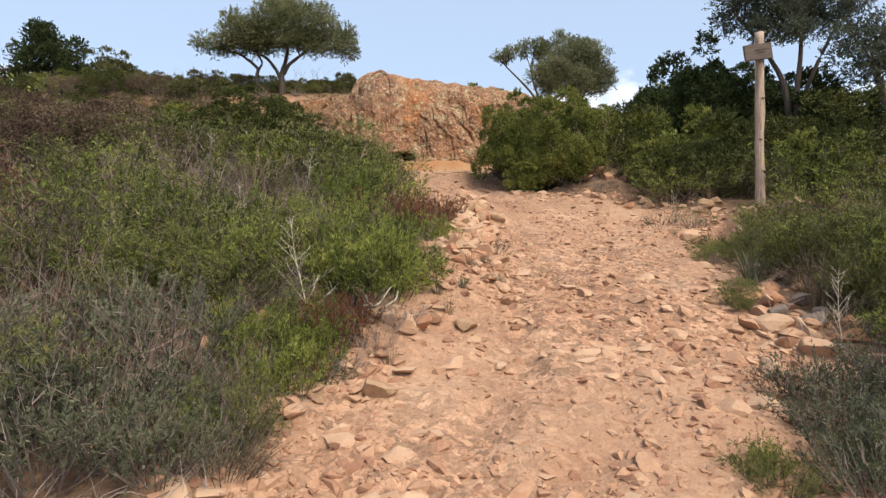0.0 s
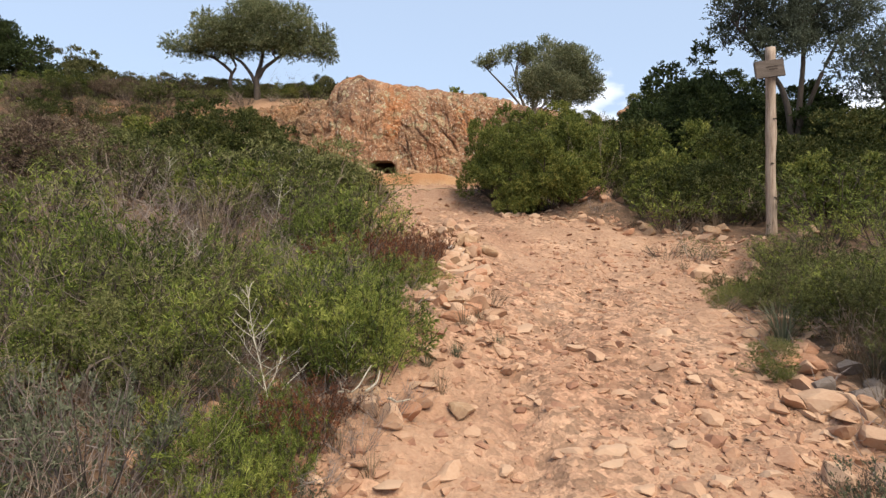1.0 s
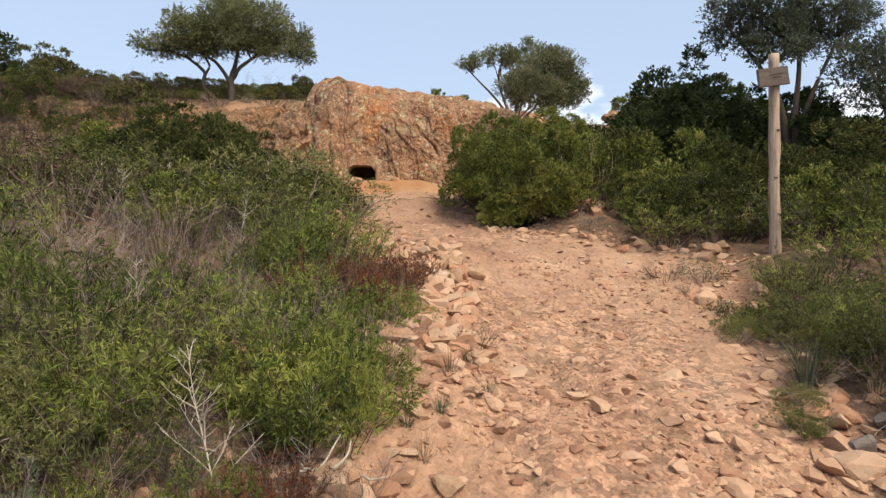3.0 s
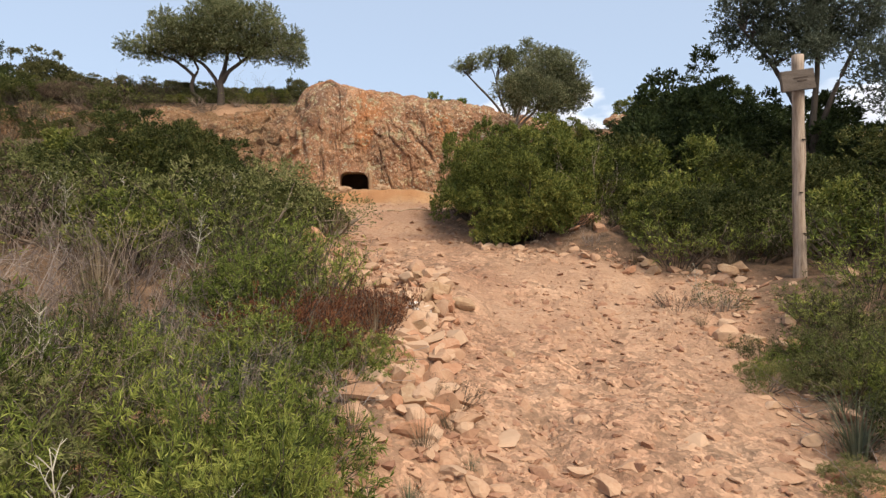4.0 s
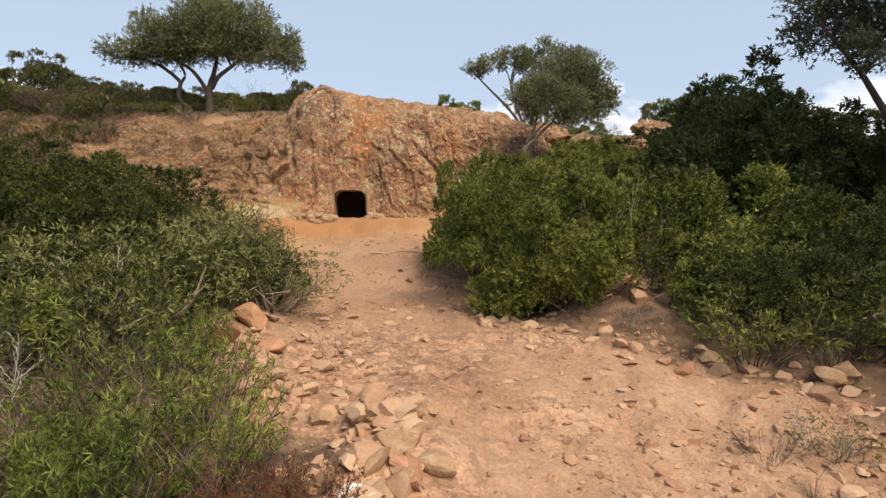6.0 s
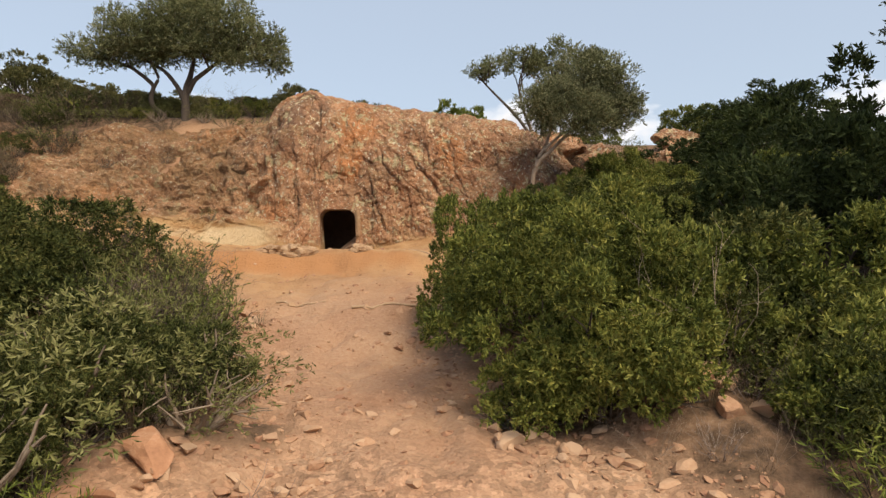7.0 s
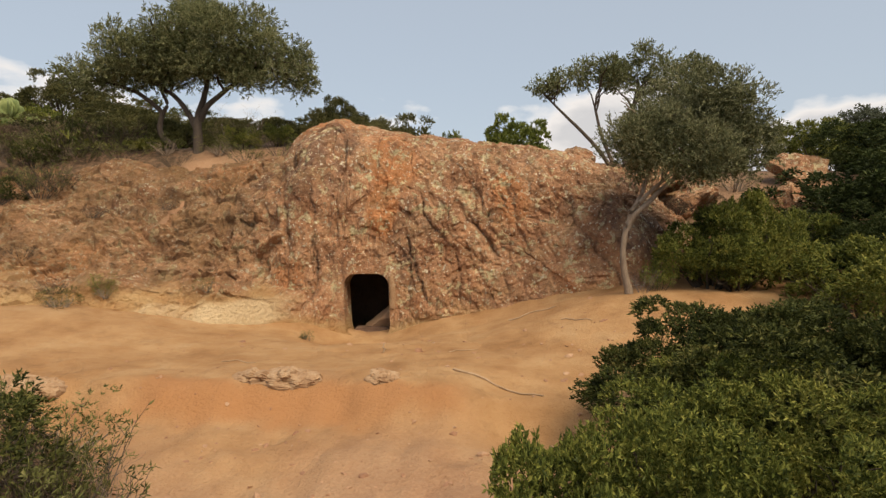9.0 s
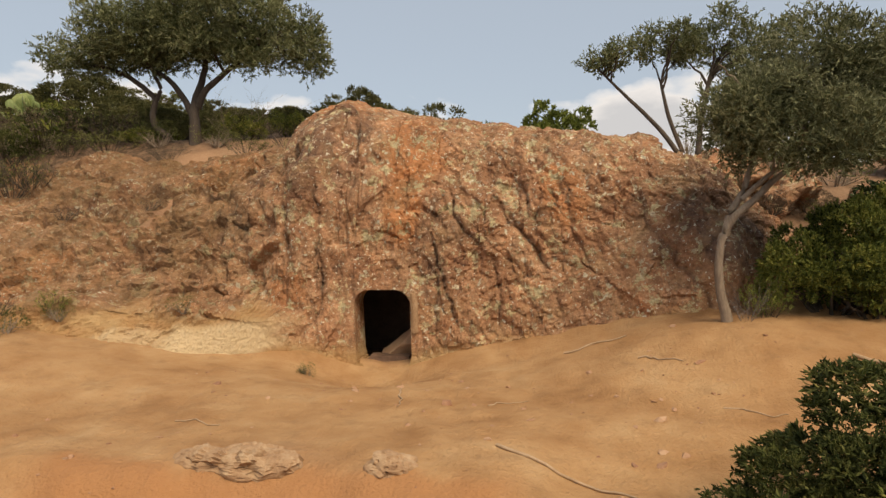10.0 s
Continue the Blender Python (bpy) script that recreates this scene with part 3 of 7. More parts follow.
def build_ground():
    xs, ys = graded(-3.6, 3.8, 0.045, 380), GROUND_Y
    X, Y = np.meshgrid(xs, ys)
    Z = ground_z(X, Y)
    nx, ny = len(xs), len(ys)
    i, j = np.meshgrid(np.arange(ny - 1), np.arange(nx - 1), indexing="ij")
    F = np.stack([i * nx + j, i * nx + j + 1, (i + 1) * nx + j + 1, (i + 1) * nx + j], -1).reshape(-1, 4)
    me = np_mesh("ground", np.stack([X, Y, Z], -1).reshape(-1, 3), F, EARTH, True)
    at = me.color_attributes.new("soil", "FLOAT_COLOR", "POINT")
    c = np.ones((nx * ny, 4), np.float32)
    top = ease(Y, 16.9, 17.5) * (1 - ease(Y, 19.4, 20.2)) * ease(X + 0.3 * fbm(X, Y, 1, 3, 8), -5.2, -4.7) * (1 - ease(X, -3.6, -3.0))     # a slip of bare red soil
    top = np.maximum(top, 0.45 * ease(X, 3.2, 4.0) * ease(Y, 16.5, 17.0) * (1 - ease(Y, 19, 21)))
    slips = ease(Y, 6.5, 8.5) * (1 - ease(Y, 16.5, 17.5)) * ease(-X, 1.6, 2.6) * ease(fbm(X * 0.8, Y * 0.6, 3, 3, 28), -0.05, 0.2)     # bare pink earth between the shrubs
    c[:, 0] = np.maximum.reduce([bareness(X, Y), top, 0.9 * slips]).ravel()
    c[:, 1] = (ease(Y + 0.5 * fbm(X, Y, 2, 3, 9), 10.0, 13.2) * (1 - 0.8 * ease(Y, 16.2, 17))).ravel()
    c[:, 2] = ((0.25 + 0.75 * ease(fbm(X * 0.8, Y * 0.8, 5, 3, 15), -0.5, 0.3)) * (1 - ease(Y, 8.0, 10.5)) * bareness(X, Y)).ravel()
    c[:, 3] = (1 - ease(Y + 0.12 * fbm(X * 3, Y * 3, 2, 2, 19), 12.2, 12.45) * (1 - ease(Y + 0.1 * fbm(X * 4, Y * 4, 2, 2, 29), 12.65, 12.8)) * ease(X, -2.6, -2.1) * (1 - ease(X, 0.2, 0.6)) * 0.85).ravel()
    at.data.foreach_set("color", c.ravel())
    ob = thing("ground", "bare reddish earth trail climbing between shrubs to a sandy terrace", "ground", kind="structure", data=me)
    return ob


ground = build_ground()

# ---- the rock outcrop with its cut doorway ----
DOOR_X, DOOR_Z, DOOR_W, DOOR_H, DOOR_R = -1.045, 3.67, 0.64, 0.88, 0.17
_RX = [-16, -12, -8, -5, -3.4, -2.6, -2.2, -1.6, -0.5, 0.4, 1.9, 2.6, 3.3, 4.1, 5.0]
_CX = [-16, -12, -8, -5.2, -4.4, -3.7, -3.0, -2.62, -2.36, -1.76, -1.1, -0.44, 0.37, 1.17, 1.95, 2.7, 3.16, 4.1, 5.0]
_RTOP = [5.6, 6.0, 6.22, 6.3, 6.08, 6.12, 6.2, 6.28, 6.58, 6.7, 6.5, 6.43, 6.3, 6.16, 6.05, 5.8, 5.45, 4.9, 4.3]
_RBASE = [15.4, 15.1, 14.9, 15.1, 15.5, 15.95, 16.15, 16.28, 16.3, 16.28, 15.95, 15.8, 16.2, 17.0, 18.0]
_RCREST = [19.0, 19.0, 18.8, 18.6, 18.6, 18.5, 18.3, 18.2, 18.2, 18.3, 18.5, 18.5, 18.6, 18.8, 19.2]


def rock_point(X, S):
    """The bare form: S runs 0 at the foot to 1 at the crest and 1.5 behind it."""
    base, crest = (np.interp(X, _RX, k) for k in (_RBASE, _RCREST))
    top = np.interp(X, _CX, _RTOP)
    foot = np.interp(X, [-6, -3, -1.6, 3, 5], [3.75, 3.55, 3.3, 3.85, 4.0])
    s = np.clip(S, 0, 1)
    steep = ease(X, -3.6, -2.0) * (1 - 0.5 * ease(X, 2.6, 4.5))     # the middle stands up steeply, the ends lean back
    g = 1.55 + 1.3 * steep
    Z = foot - 0.35 + (top - foot + 0.35) * (1 - (1 - s) ** (1.0 + 0.75 * steep))
    Y = base + (crest - base) * (0.42 * s * (1 - 0.72 * steep) + (0.58 + 0.42 * 0.72 * steep) * s ** g)
    # an undercut soft bed along the foot of the left half
    ledge = ease(-X, 1.75, 2.6)
    lift = ease(Z, foot + 0.38, foot + 0.50)
    Y = Y + ledge * 0.42 * lift - ledge * 0.25 * (1 - lift)
    Z = Z + 0.22 * fbm(X * 0.8, 3, 0, 3, 33) * ease(-X, 3.0, 5.0) * s
    back = np.clip(S - 1, 0, 1)
    return X, Y + back * 3.0, Z - 1.6 * (back * 2) ** 2.0


def facets(x, y, z, seed):
    """Broken blocks: each cell of a jittered lattice is a flat, tilted face at its own height."""
    fx, fy, fz = (np.floor(k).astype(np.int64) for k in (x, y, z))
    best, out = np.full(x.shape, 9.0), np.zeros(x.shape)
    for a in (-1, 0, 1):
        for b in (-1, 0, 1):
            for c in (-1, 0, 1):
                i, j, k = fx + a, fy + b, fz + c
                dx, dy, dz = x - i - _hash(i, j, k, seed), y - j - _hash(i, j, k, seed + 1), z - k - _hash(i, j, k, seed + 2)
                d = dx * dx + dy * dy + dz * dz
                h = (_hash(i, j, k, seed + 3) - 0.5) * 0.9 + (_hash(i, j, k, seed + 4) - 0.5) * 1.3 * dx + (_hash(i, j, k, seed + 5) - 0.5) * 1.3 * dz
                out = np.where(d < best, h, out)
                best = np.minimum(best, d)
    return out


# fissures of the face: top (x, z), foot (x, z), width, depth
FISSURES = [(-0.1, 6.0, 0.95, 3.85, 0.045, 0.09), (-0.28, 5.3, 0.35, 3.75, 0.035, 0.06), (0.05, 5.95, 0.62, 5.0, 0.025, 0.05),
            (-0.6, 4.9, -0.1, 3.7, 0.03, 0.05), (-0.45, 4.4, -0.3, 3.6, 0.03, 0.06), (0.9, 5.3, 1.2, 4.4, 0.03, 0.035), (1.7, 5.2, 2.0, 4.5, 0.03, 0.035),
            (2.1, 4.6, 2.4, 3.9, 0.05, 0.05), (-2.15, 6.2, -2.2, 4.55, 0.05, 0.06), (-1.95, 5.9, -1.75, 4.1, 0.03, 0.06), (-1.5, 6.1, -1.45, 4.5, 0.03, 0.04),
            (-2.7, 6.05, -3.45, 4.5, 0.07, 0.16), (-2.95, 6.1, -3.9, 4.45, 0.05, 0.1), (-3.5, 5.6, -4.3, 4.2, 0.05, 0.1), (-1.7, 4.7, -1.85, 3.6, 0.03, 0.06)]


def fissures(X, Z):
    """Cracks with one lip standing proud of the other, as slabs that have slipped; also how close a crack is."""
    out, dark = np.zeros(X.shape), np.zeros(X.shape)
    w = 0.09 * fbm(X * 1.6, Z * 1.6, 0, 3, 141) + 0.02 * fbm(X * 9, Z * 9, 0, 2, 143)
    for k, (xa, za, xb, zb, wide, deep) in enumerate(FISSURES):
        t = (za - Z) / (za - zb)
        d = X - (xa + (xb - xa) * t) + w + 0.05 * np.sin(t * 5 + k)
        on = ease(t, -0.08, 0.12) * (1 - ease(t, 0.9, 1.1)) * (0.55 + 0.45 * vnoise(Z * 3.1, k * 7.3, 0, 145))
        out = out - on * deep * np.exp(-(d / wide) ** 2) + on * deep * 0.55 * np.exp(-np.clip(d, 0, None) / 0.22) * (d > 0)
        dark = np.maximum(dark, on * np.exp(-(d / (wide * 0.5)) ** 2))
    return out, dark


def crevices(x, y, z, seed, wide):
    """Gaps between the broken blocks of a jittered lattice, 1 in the gap."""
    fx, fy, fz = (np.floor(k).astype(np.int64) for k in (x, y, z))
    one, two = np.full(x.shape, 9.0), np.full(x.shape, 9.0)
    for a in (-1, 0, 1):
        for b in (-1, 0, 1):
            for c in (-1, 0, 1):
                i, j, k = fx + a, fy + b, fz + c
                d = np.sqrt((x - i - _hash(i, j, k, seed)) ** 2 + (y - j - _hash(i, j, k, seed + 1)) ** 2 + (z - k - _hash(i, j, k, seed + 2)) ** 2)
                two = np.minimum(two, np.maximum(one, d))
                one = np.minimum(one, d)
    return np.exp(-((two - one) / wide) ** 2)


def rock_relief(X, Y, Z):
    """How far the surface stands out, in metres: lumps, slanting slabs with cracks between them, ledges, grain."""
    lump = 0.12 * fbm(X * 0.9, Y * 0.9, Z * 0.9, 3, 41)
    sl = (X + 1.0) * 4.2 / (9.2 - np.clip(Z, 3, 7))                    # slabs fan out downwards
    mid = ease(X, -3.2, -2.0)
    ribs = vnoise(sl * 2.6 + 0.5 * fbm(X, Y, Z, 2, 43), Z * 0.35, 0, 45)
    thin = 1 - np.abs(vnoise(sl * 5.0 + 0.5 * fbm(X * 1.3, Z * 1.3, Y, 3, 47), Z * 0.5, 3, 49))
    rel = lump + (0.03 + 0.02 * mid) * ribs - (0.012 + 0.022 * mid * (1 - ease(X, -0.4, 0.6))) * ease(thin, 0.9, 1.0) * ease(fbm(X * 1.2, Z * 1.2, 8, 2, 59), -0.25, 0.2)
    rel = rel + fissures(X, Z)[0]
    w = 0.12 * fbm(X * 3, Y * 3, Z * 3, 2, 57)
    rel = rel + (1 - mid) * (0.15 * facets(X * 0.8 + w, Y * 1.0, Z * 2.4 + w + 0.25 * X, 81) + 0.1 * facets(X * 2.2 + w, Y * 2.0, Z * 5.0 + w, 83) + 0.05 * facets(X * 6 + w, Y * 5, Z * 9 + w, 85))     # ledges on the lower half
    keep = ease(fbm(X * 0.9, Y * 0.9, Z * 1.3, 2, 63), -0.35, 0.25)
    rel = rel - (1 - mid) * keep * (0.14 * crevices(X * 0.85 + w, Y * 0.8, Z * 2.0 + w + 0.3 * X, 181, 0.1) + 0.06 * crevices(X * 2.4 + w, Y * 2, Z * 4.4 + w, 185, 0.1))
    rel = rel - mid * keep * (0.03 * crevices((sl + w) * 2.6, Y * 1.6, Z * 1.5 + w, 187, 0.08) + 0.022 * crevices(X * 4.5 + 2 * w, Y * 3.5, Z * 4.2 + 2 * w, 189, 0.1))
    # a jutting block with a shaded underside beside the doorway
    low = 4.62 + 0.6 * (X + 2.28)
    block = ease(X, -2.9 + 0.35 * (Z - 4.9), -2.72 + 0.35 * (Z - 4.9)) * (1 - ease(X, -2.3, -2.2)) * ease(Z, low, low + 0.05) * (1 - ease(Z, 4.9, 5.7))
    rel = rel + 0.15 * block * (0.75 + 0.5 * vnoise(X * 5, Z * 5, 0, 87))
    rough = ease(fbm(X * 0.7, Y * 0.7, Z * 0.7, 2, 61), -0.5, 0.5)
    rel = rel + 0.05 * facets((sl + w) * 2.0, Y * 1.4, Z * 1.1 + w, 51) + 0.035 * facets(X * 3.2 + 2 * w, Y * 3, Z * 3.4 + 2 * w + X, 52) + (0.018 + 0.02 * rough) * facets(sl * 5.5 + w, Y * 5, Z * 3.6 + w, 53)
    rel = rel + (0.011 + 0.014 * rough) * facets(X * 15, Y * 13, Z * 13, 56) + 0.013 * fbm(X * 9, Y * 9, Z * 9, 4, 55)
    return rel


def door_sd(x, z):
    """Distance to the doorway's rounded outline, below zero inside; it leans a little."""
    x = x - 0.05 * (DOOR_Z - z)
    qx, qz = np.abs(x - DOOR_X) - (DOOR_W / 2 - DOOR_R), np.abs(z - DOOR_Z) - (DOOR_H / 2 - DOOR_R)
    return np.hypot(np.maximum(qx, 0), np.maximum(qz, 0)) + np.minimum(np.maximum(qx, qz), 0) - DOOR_R


def build_rock():
    xs = np.concatenate([np.arange(-16, -9, 0.1), np.arange(-9, -3.2, 0.035), np.arange(-3.2, 3.2, 0.02), np.arange(3.2, 5.01, 0.04)])
    ss = np.concatenate([np.linspace(0, 1, 190), np.linspace(1.02, 1.6, 18)])
    X, S = np.meshgrid(xs, ss)
    X0, Y0, Z0 = rock_point(X, S)
    e = 1e-3
    ax, ay, az = rock_point(X + e, S)
    bx, by, bz = rock_point(X, S + e)
    n = unit(np.cross(np.stack([ax - X0, ay - Y0, az - Z0], -1), np.stack([bx - X0, by - Y0, bz - Z0], -1)))
    foot = np.interp(X, [-6, -3, -1.6, 3, 5], [3.75, 3.55, 3.3, 3.85, 4.0])
    bed = np.maximum(ease(-X + 0.25 * fbm(X * 2, Z0 * 2, 0, 3, 61), 1.8, 2.3) * (1 - ease(Z0 + 0.14 * fbm(X * 1.6, Y0, 0, 3, 63), foot + 0.30, foot + 0.48)),
                     1 - ease(Z0 + 0.16 * fbm(X * 2.5, Y0, 0, 3, 64), foot - 0.05, foot + 0.2))
    smooth = bed * (1 - ease(np.hypot((X0 + 2.4) / 0.95, (Z0 - 3.62) / 0.3), 0.7, 1.1))
    rel = rock_relief(X0, Y0, Z0) * (1 - 0.4 * bed - 0.56 * smooth) - 0.06 * bed * ease(-X0, 1.9, 2.5)
    near = ease(door_sd(X0, Z0), 0.0, 0.45)                         # the face is dressed flat round the doorway
    rel = rel * (0.25 + 0.75 * near) * (1 - 0.45 * ease(S, 0.75, 0.98))
    P = np.stack([X0, Y0, Z0], -1) + n * rel[..., None]
    # the doorway: an even cut, then a tunnel behind its rim
    d = door_sd(P[..., 0], P[..., 2])
    gx = (door_sd(P[..., 0] + e, P[..., 2]) - d) / e
    gz = (door_sd(P[..., 0], P[..., 2] + e) - d) / e
    front = S < 0.9
    hit = (np.abs(d) < 0.016) & front
    P[..., 0] -= np.where(hit, d * gx, 0)
    P[..., 2] -= np.where(hit, d * gz, 0)
    nx, ny = len(xs), len(ss)
    i, j = np.meshgrid(np.arange(ny - 1), np.arange(nx - 1), indexing="ij")
    F = np.stack([i * nx + j, i * nx + j + 1, (i + 1) * nx + j + 1, (i + 1) * nx + j], -1).reshape(-1, 4)
    V = P.reshape(-1, 3)
    cen = V[F].mean(1)
    keep = ~((door_sd(cen[:, 0], cen[:, 2]) < 0.002) & (np.repeat(ss[:-1], nx - 1) < 0.9))
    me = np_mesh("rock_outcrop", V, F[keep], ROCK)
    at = me.color_attributes.new("bed", "FLOAT_COLOR", "POINT")
    c = np.ones((nx * ny, 4), np.float32)
    c[:, 0] = bed.ravel()
    c[:, 1] = (0.85 * (1 - ease(X0 + 0.5 * fbm(X0, Z0, 0, 3, 67), -3.6, -2.2))).ravel()
    wob = 0.22 * fbm(X0 * 1.4, Z0 * 1.4, Y0, 4, 161)

    def blot(cx, cz, rx, rz, lean=0.0):
        return 1 - ease(np.hypot((X0 - cx - lean * (Z0 - cz)) / rx, (Z0 - cz) / rz) + wob * 1.6, 0.6, 1.05)
    # the cream bed beside the doorway
    c[:, 2] = np.maximum.reduce([blot(-2.4, 3.62, 0.85, 0.26), 0.6 * blot(-3.6, 3.6, 0.5, 0.2)]).ravel() * bed.ravel()
    at.data.foreach_set("color", c.ravel())
    pa = me.color_attributes.new("blots", "FLOAT_COLOR", "POINT")
    c = np.ones((nx * ny, 4), np.float32)
    c[:, 0] = np.maximum.reduce([blot(-0.75, 5.75, 0.5, 0.55, -0.15), blot(-0.85, 5.0, 0.25, 0.5), 0.8 * blot(0.95, 5.2, 0.3, 0.4), 0.7 * blot(-1.9, 6.5, 0.7, 0.3), 0.7 * blot(-3.9, 5.75, 0.7, 0.3, 0.5), 0.6 * blot(-2.2, 4.1, 0.35, 0.3), 0.7 * blot(-5.6, 4.4, 0.6, 0.3)]).ravel()
    # stains; painted tree shadow at x 2.6, painted recess shade at x -3.1
    c[:, 1] = np.maximum.reduce([0.75 * blot(-1.75, 5.7, 0.62, 0.65), 0.9 * blot(2.6, 4.9, 0.55, 0.7), 0.8 * blot(-3.1, 5.1, 0.35, 0.8, 0.5), 0.5 * blot(-0.2, 4.6, 0.5, 0.5), 0.5 * blot(-5.2, 5.4, 0.9, 0.3)]).ravel()
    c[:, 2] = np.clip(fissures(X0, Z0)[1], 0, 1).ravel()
    pa.data.foreach_set("color", c.ravel())
    fa = me.color_attributes.new("fan", "FLOAT_COLOR", "POINT")
    fan = np.ones((nx * ny, 4), np.float32)
    side = ease(X0, -3.0, -2.0)
    fan[:, 0] = ((X0 + 1.0) * 4.2 / (9.2 - np.clip(Z0, 3, 7)) * 14 * side + X0 * 2.0 * (1 - side)).ravel()
    fan[:, 1], fan[:, 2] = (Y0 * 1.5).ravel(), (Z0 * (1.9 * side + 7.0 * (1 - side))).ravel()
    fa.data.foreach_set("color", fan.ravel())
    bm = bmesh.new()
    bm.from_mesh(me)
    rim = [ed for ed in bm.edges if ed.is_boundary and abs(door_sd(ed.verts[0].co.x, ed.verts[0].co.z)) < 0.06 and ed.verts[0].co.y < 17.6]
    made = bmesh.ops.extrude_edge_only(bm, edges=rim)["geom"]
    for v in made:
        if isinstance(v, bmesh.types.BMVert):
            v.co.y = 16.80
    loose = [v for v in bm.verts if not v.link_faces]
    bmesh.ops.delete(bm, geom=loose, context="VERTS")
    bm.to_mesh(me)
    bm.free()
    return thing("rock_outcrop", "weathered red-brown rock outcrop with lichen and a small cut doorway", "rock", kind="structure", data=me)



def rock_z(x, y):
    """Height of the outcrop's bare form at a place."""
    s = np.linspace(0, 1.2, 200)
    _, yy, zz = rock_point(np.full(200, x), s)
    return float(np.interp(y, yy, zz))


rock = build_rock()


def box_mesh(name, size, mat, bevel=0.02, jitter=0.0, seed=0, cuts=2):
    """A block with worn edges and an uneven skin, standing on its own origin."""
    bm = bmesh.new()
    bmesh.ops.create_cube(bm, size=1.0)
    bmesh.ops.scale(bm, vec=size, verts=bm.verts)
    bmesh.ops.bevel(bm, geom=bm.edges[:], offset=bevel, segments=2, affect="EDGES")
    if jitter:
        bmesh.ops.subdivide_edges(bm, edges=bm.edges[:], cuts=cuts, use_grid_fill=True)
        for v in bm.verts:
            v.co += Vector([jitter * float(fbm(v.co.x * 6 + 9 * k, v.co.y * 6, v.co.z * 6, 2, seed + k)) for k in range(3)])
    bmesh.ops.translate(bm, vec=(0, 0, size[2] / 2), verts=bm.verts)
    me = bpy.data.meshes.new(name)
    bm.to_mesh(me)
    bm.free()
    me.materials.append(mat)
    return me


def sphere_rows(level):
    bm = bmesh.new()
    bmesh.ops.create_icosphere(bm, subdivisions=level, radius=1.0)
    v = np.array([w.co[:] for w in bm.verts])
    f = np.array([[w.index for w in q.verts] for q in bm.faces])
    bm.free()
    return v, f


ICO1, ICO2, ICO3 = sphere_rows(1), sphere_rows(2), sphere_rows(3)


def stone_verts(ball, size, rng, cuts=7):
    """An angular stone: a ball cut by random planes."""
    v = ball[0] * 1.35
    for i in range(cuts + 4):
        n = unit(rng.normal(0, 1, 3))
        k = rng.uniform(0.5, 0.85)
        over = np.clip(v @ n - k, 0, None)
        v = v - over[:, None] * n
    v = v + rng.normal(0, 0.02 if len(v) < 60 else 0.007, v.shape)
    return v * np.array(size) * 0.8


def build_chamber():
    """The small room behind the doorway, its shade put into the wall colour: inward walls, low ceiling, floor."""
    x0, x1, y0, y1, z0, z1 = DOOR_X - 0.95, DOOR_X + 0.85, 16.80, 18.3, 3.16, 4.32
    bm = bmesh.new()
    bmesh.ops.create_cube(bm, size=1.0)
    bmesh.ops.subdivide_edges(bm, edges=bm.edges[:], cuts=14, use_grid_fill=True)
    for v in bm.verts:
        v.co = Vector((x0 + (v.co.x + 0.5) * (x1 - x0), y0 + (v.co.y + 0.5) * (y1 - y0), z0 + (v.co.z + 0.5) * (z1 - z0)))
    cut = [f for f in bm.faces if f.calc_center_median().y < y0 + 1e-4 and abs(f.calc_center_median().x - DOOR_X) < 0.36 and abs(f.calc_center_median().z - DOOR_Z) < 0.47]
    bmesh.ops.delete(bm, geom=cut, context="FACES")
    for v in bm.verts:
        if v.co.y > y0 + 0.05:
            v.co += Vector([0.035 * float(fbm(v.co.x * 3 + 7 * k, v.co.y * 3, v.co.z * 3, 2, 71 + k)) for k in range(3)])
    bmesh.ops.reverse_faces(bm, faces=bm.faces[:])
    me = bpy.data.meshes.new("tomb_chamber")
    bm.to_mesh(me)
    bm.free()
    me.materials.append(TOMB_SHADED)
    thing("tomb_chamber", "small chamber hewn in the rock behind the doorway, shade put into its wall colour", "chamber", kind="structure", data=me)
    b = thing("stone_block", "dull reddish stone block lying inside the doorway", "stone", data=np_mesh("stone_block", stone_verts(sphere_rows(4), (0.27, 0.22, 0.27), np.random.default_rng(6), 3), sphere_rows(4)[1], STONE))
    b.matrix_world = pose(DOOR_X + 0.14, 16.95, 3.36, 0, 8, 20)
    s = thing("threshold_slab", "worn pale slab set across the foot of the doorway, coloured as in shade", "slab", data=box_mesh("threshold_slab", (0.5, 0.3, 0.16), TOMB_SHADED, 0.03, 0.02, 5))
    s.matrix_world = pose(DOOR_X + 0.02, 16.68, 3.16, 0, 0, 3)

    j = thing("jamb_stone", "pale lichened strip of stone along the doorway's jamb", "stone", data=box_mesh("jamb_stone", (0.075, 0.12, 0.5), PALE, 0.02, 0.02, 9))
    j.matrix_world = pose(DOOR_X + 0.365, 16.33, 3.62, 6, -3, 10)


build_chamber()

# ---- plants ----


def zat(x, y):
    return float(ground_z(x, y))


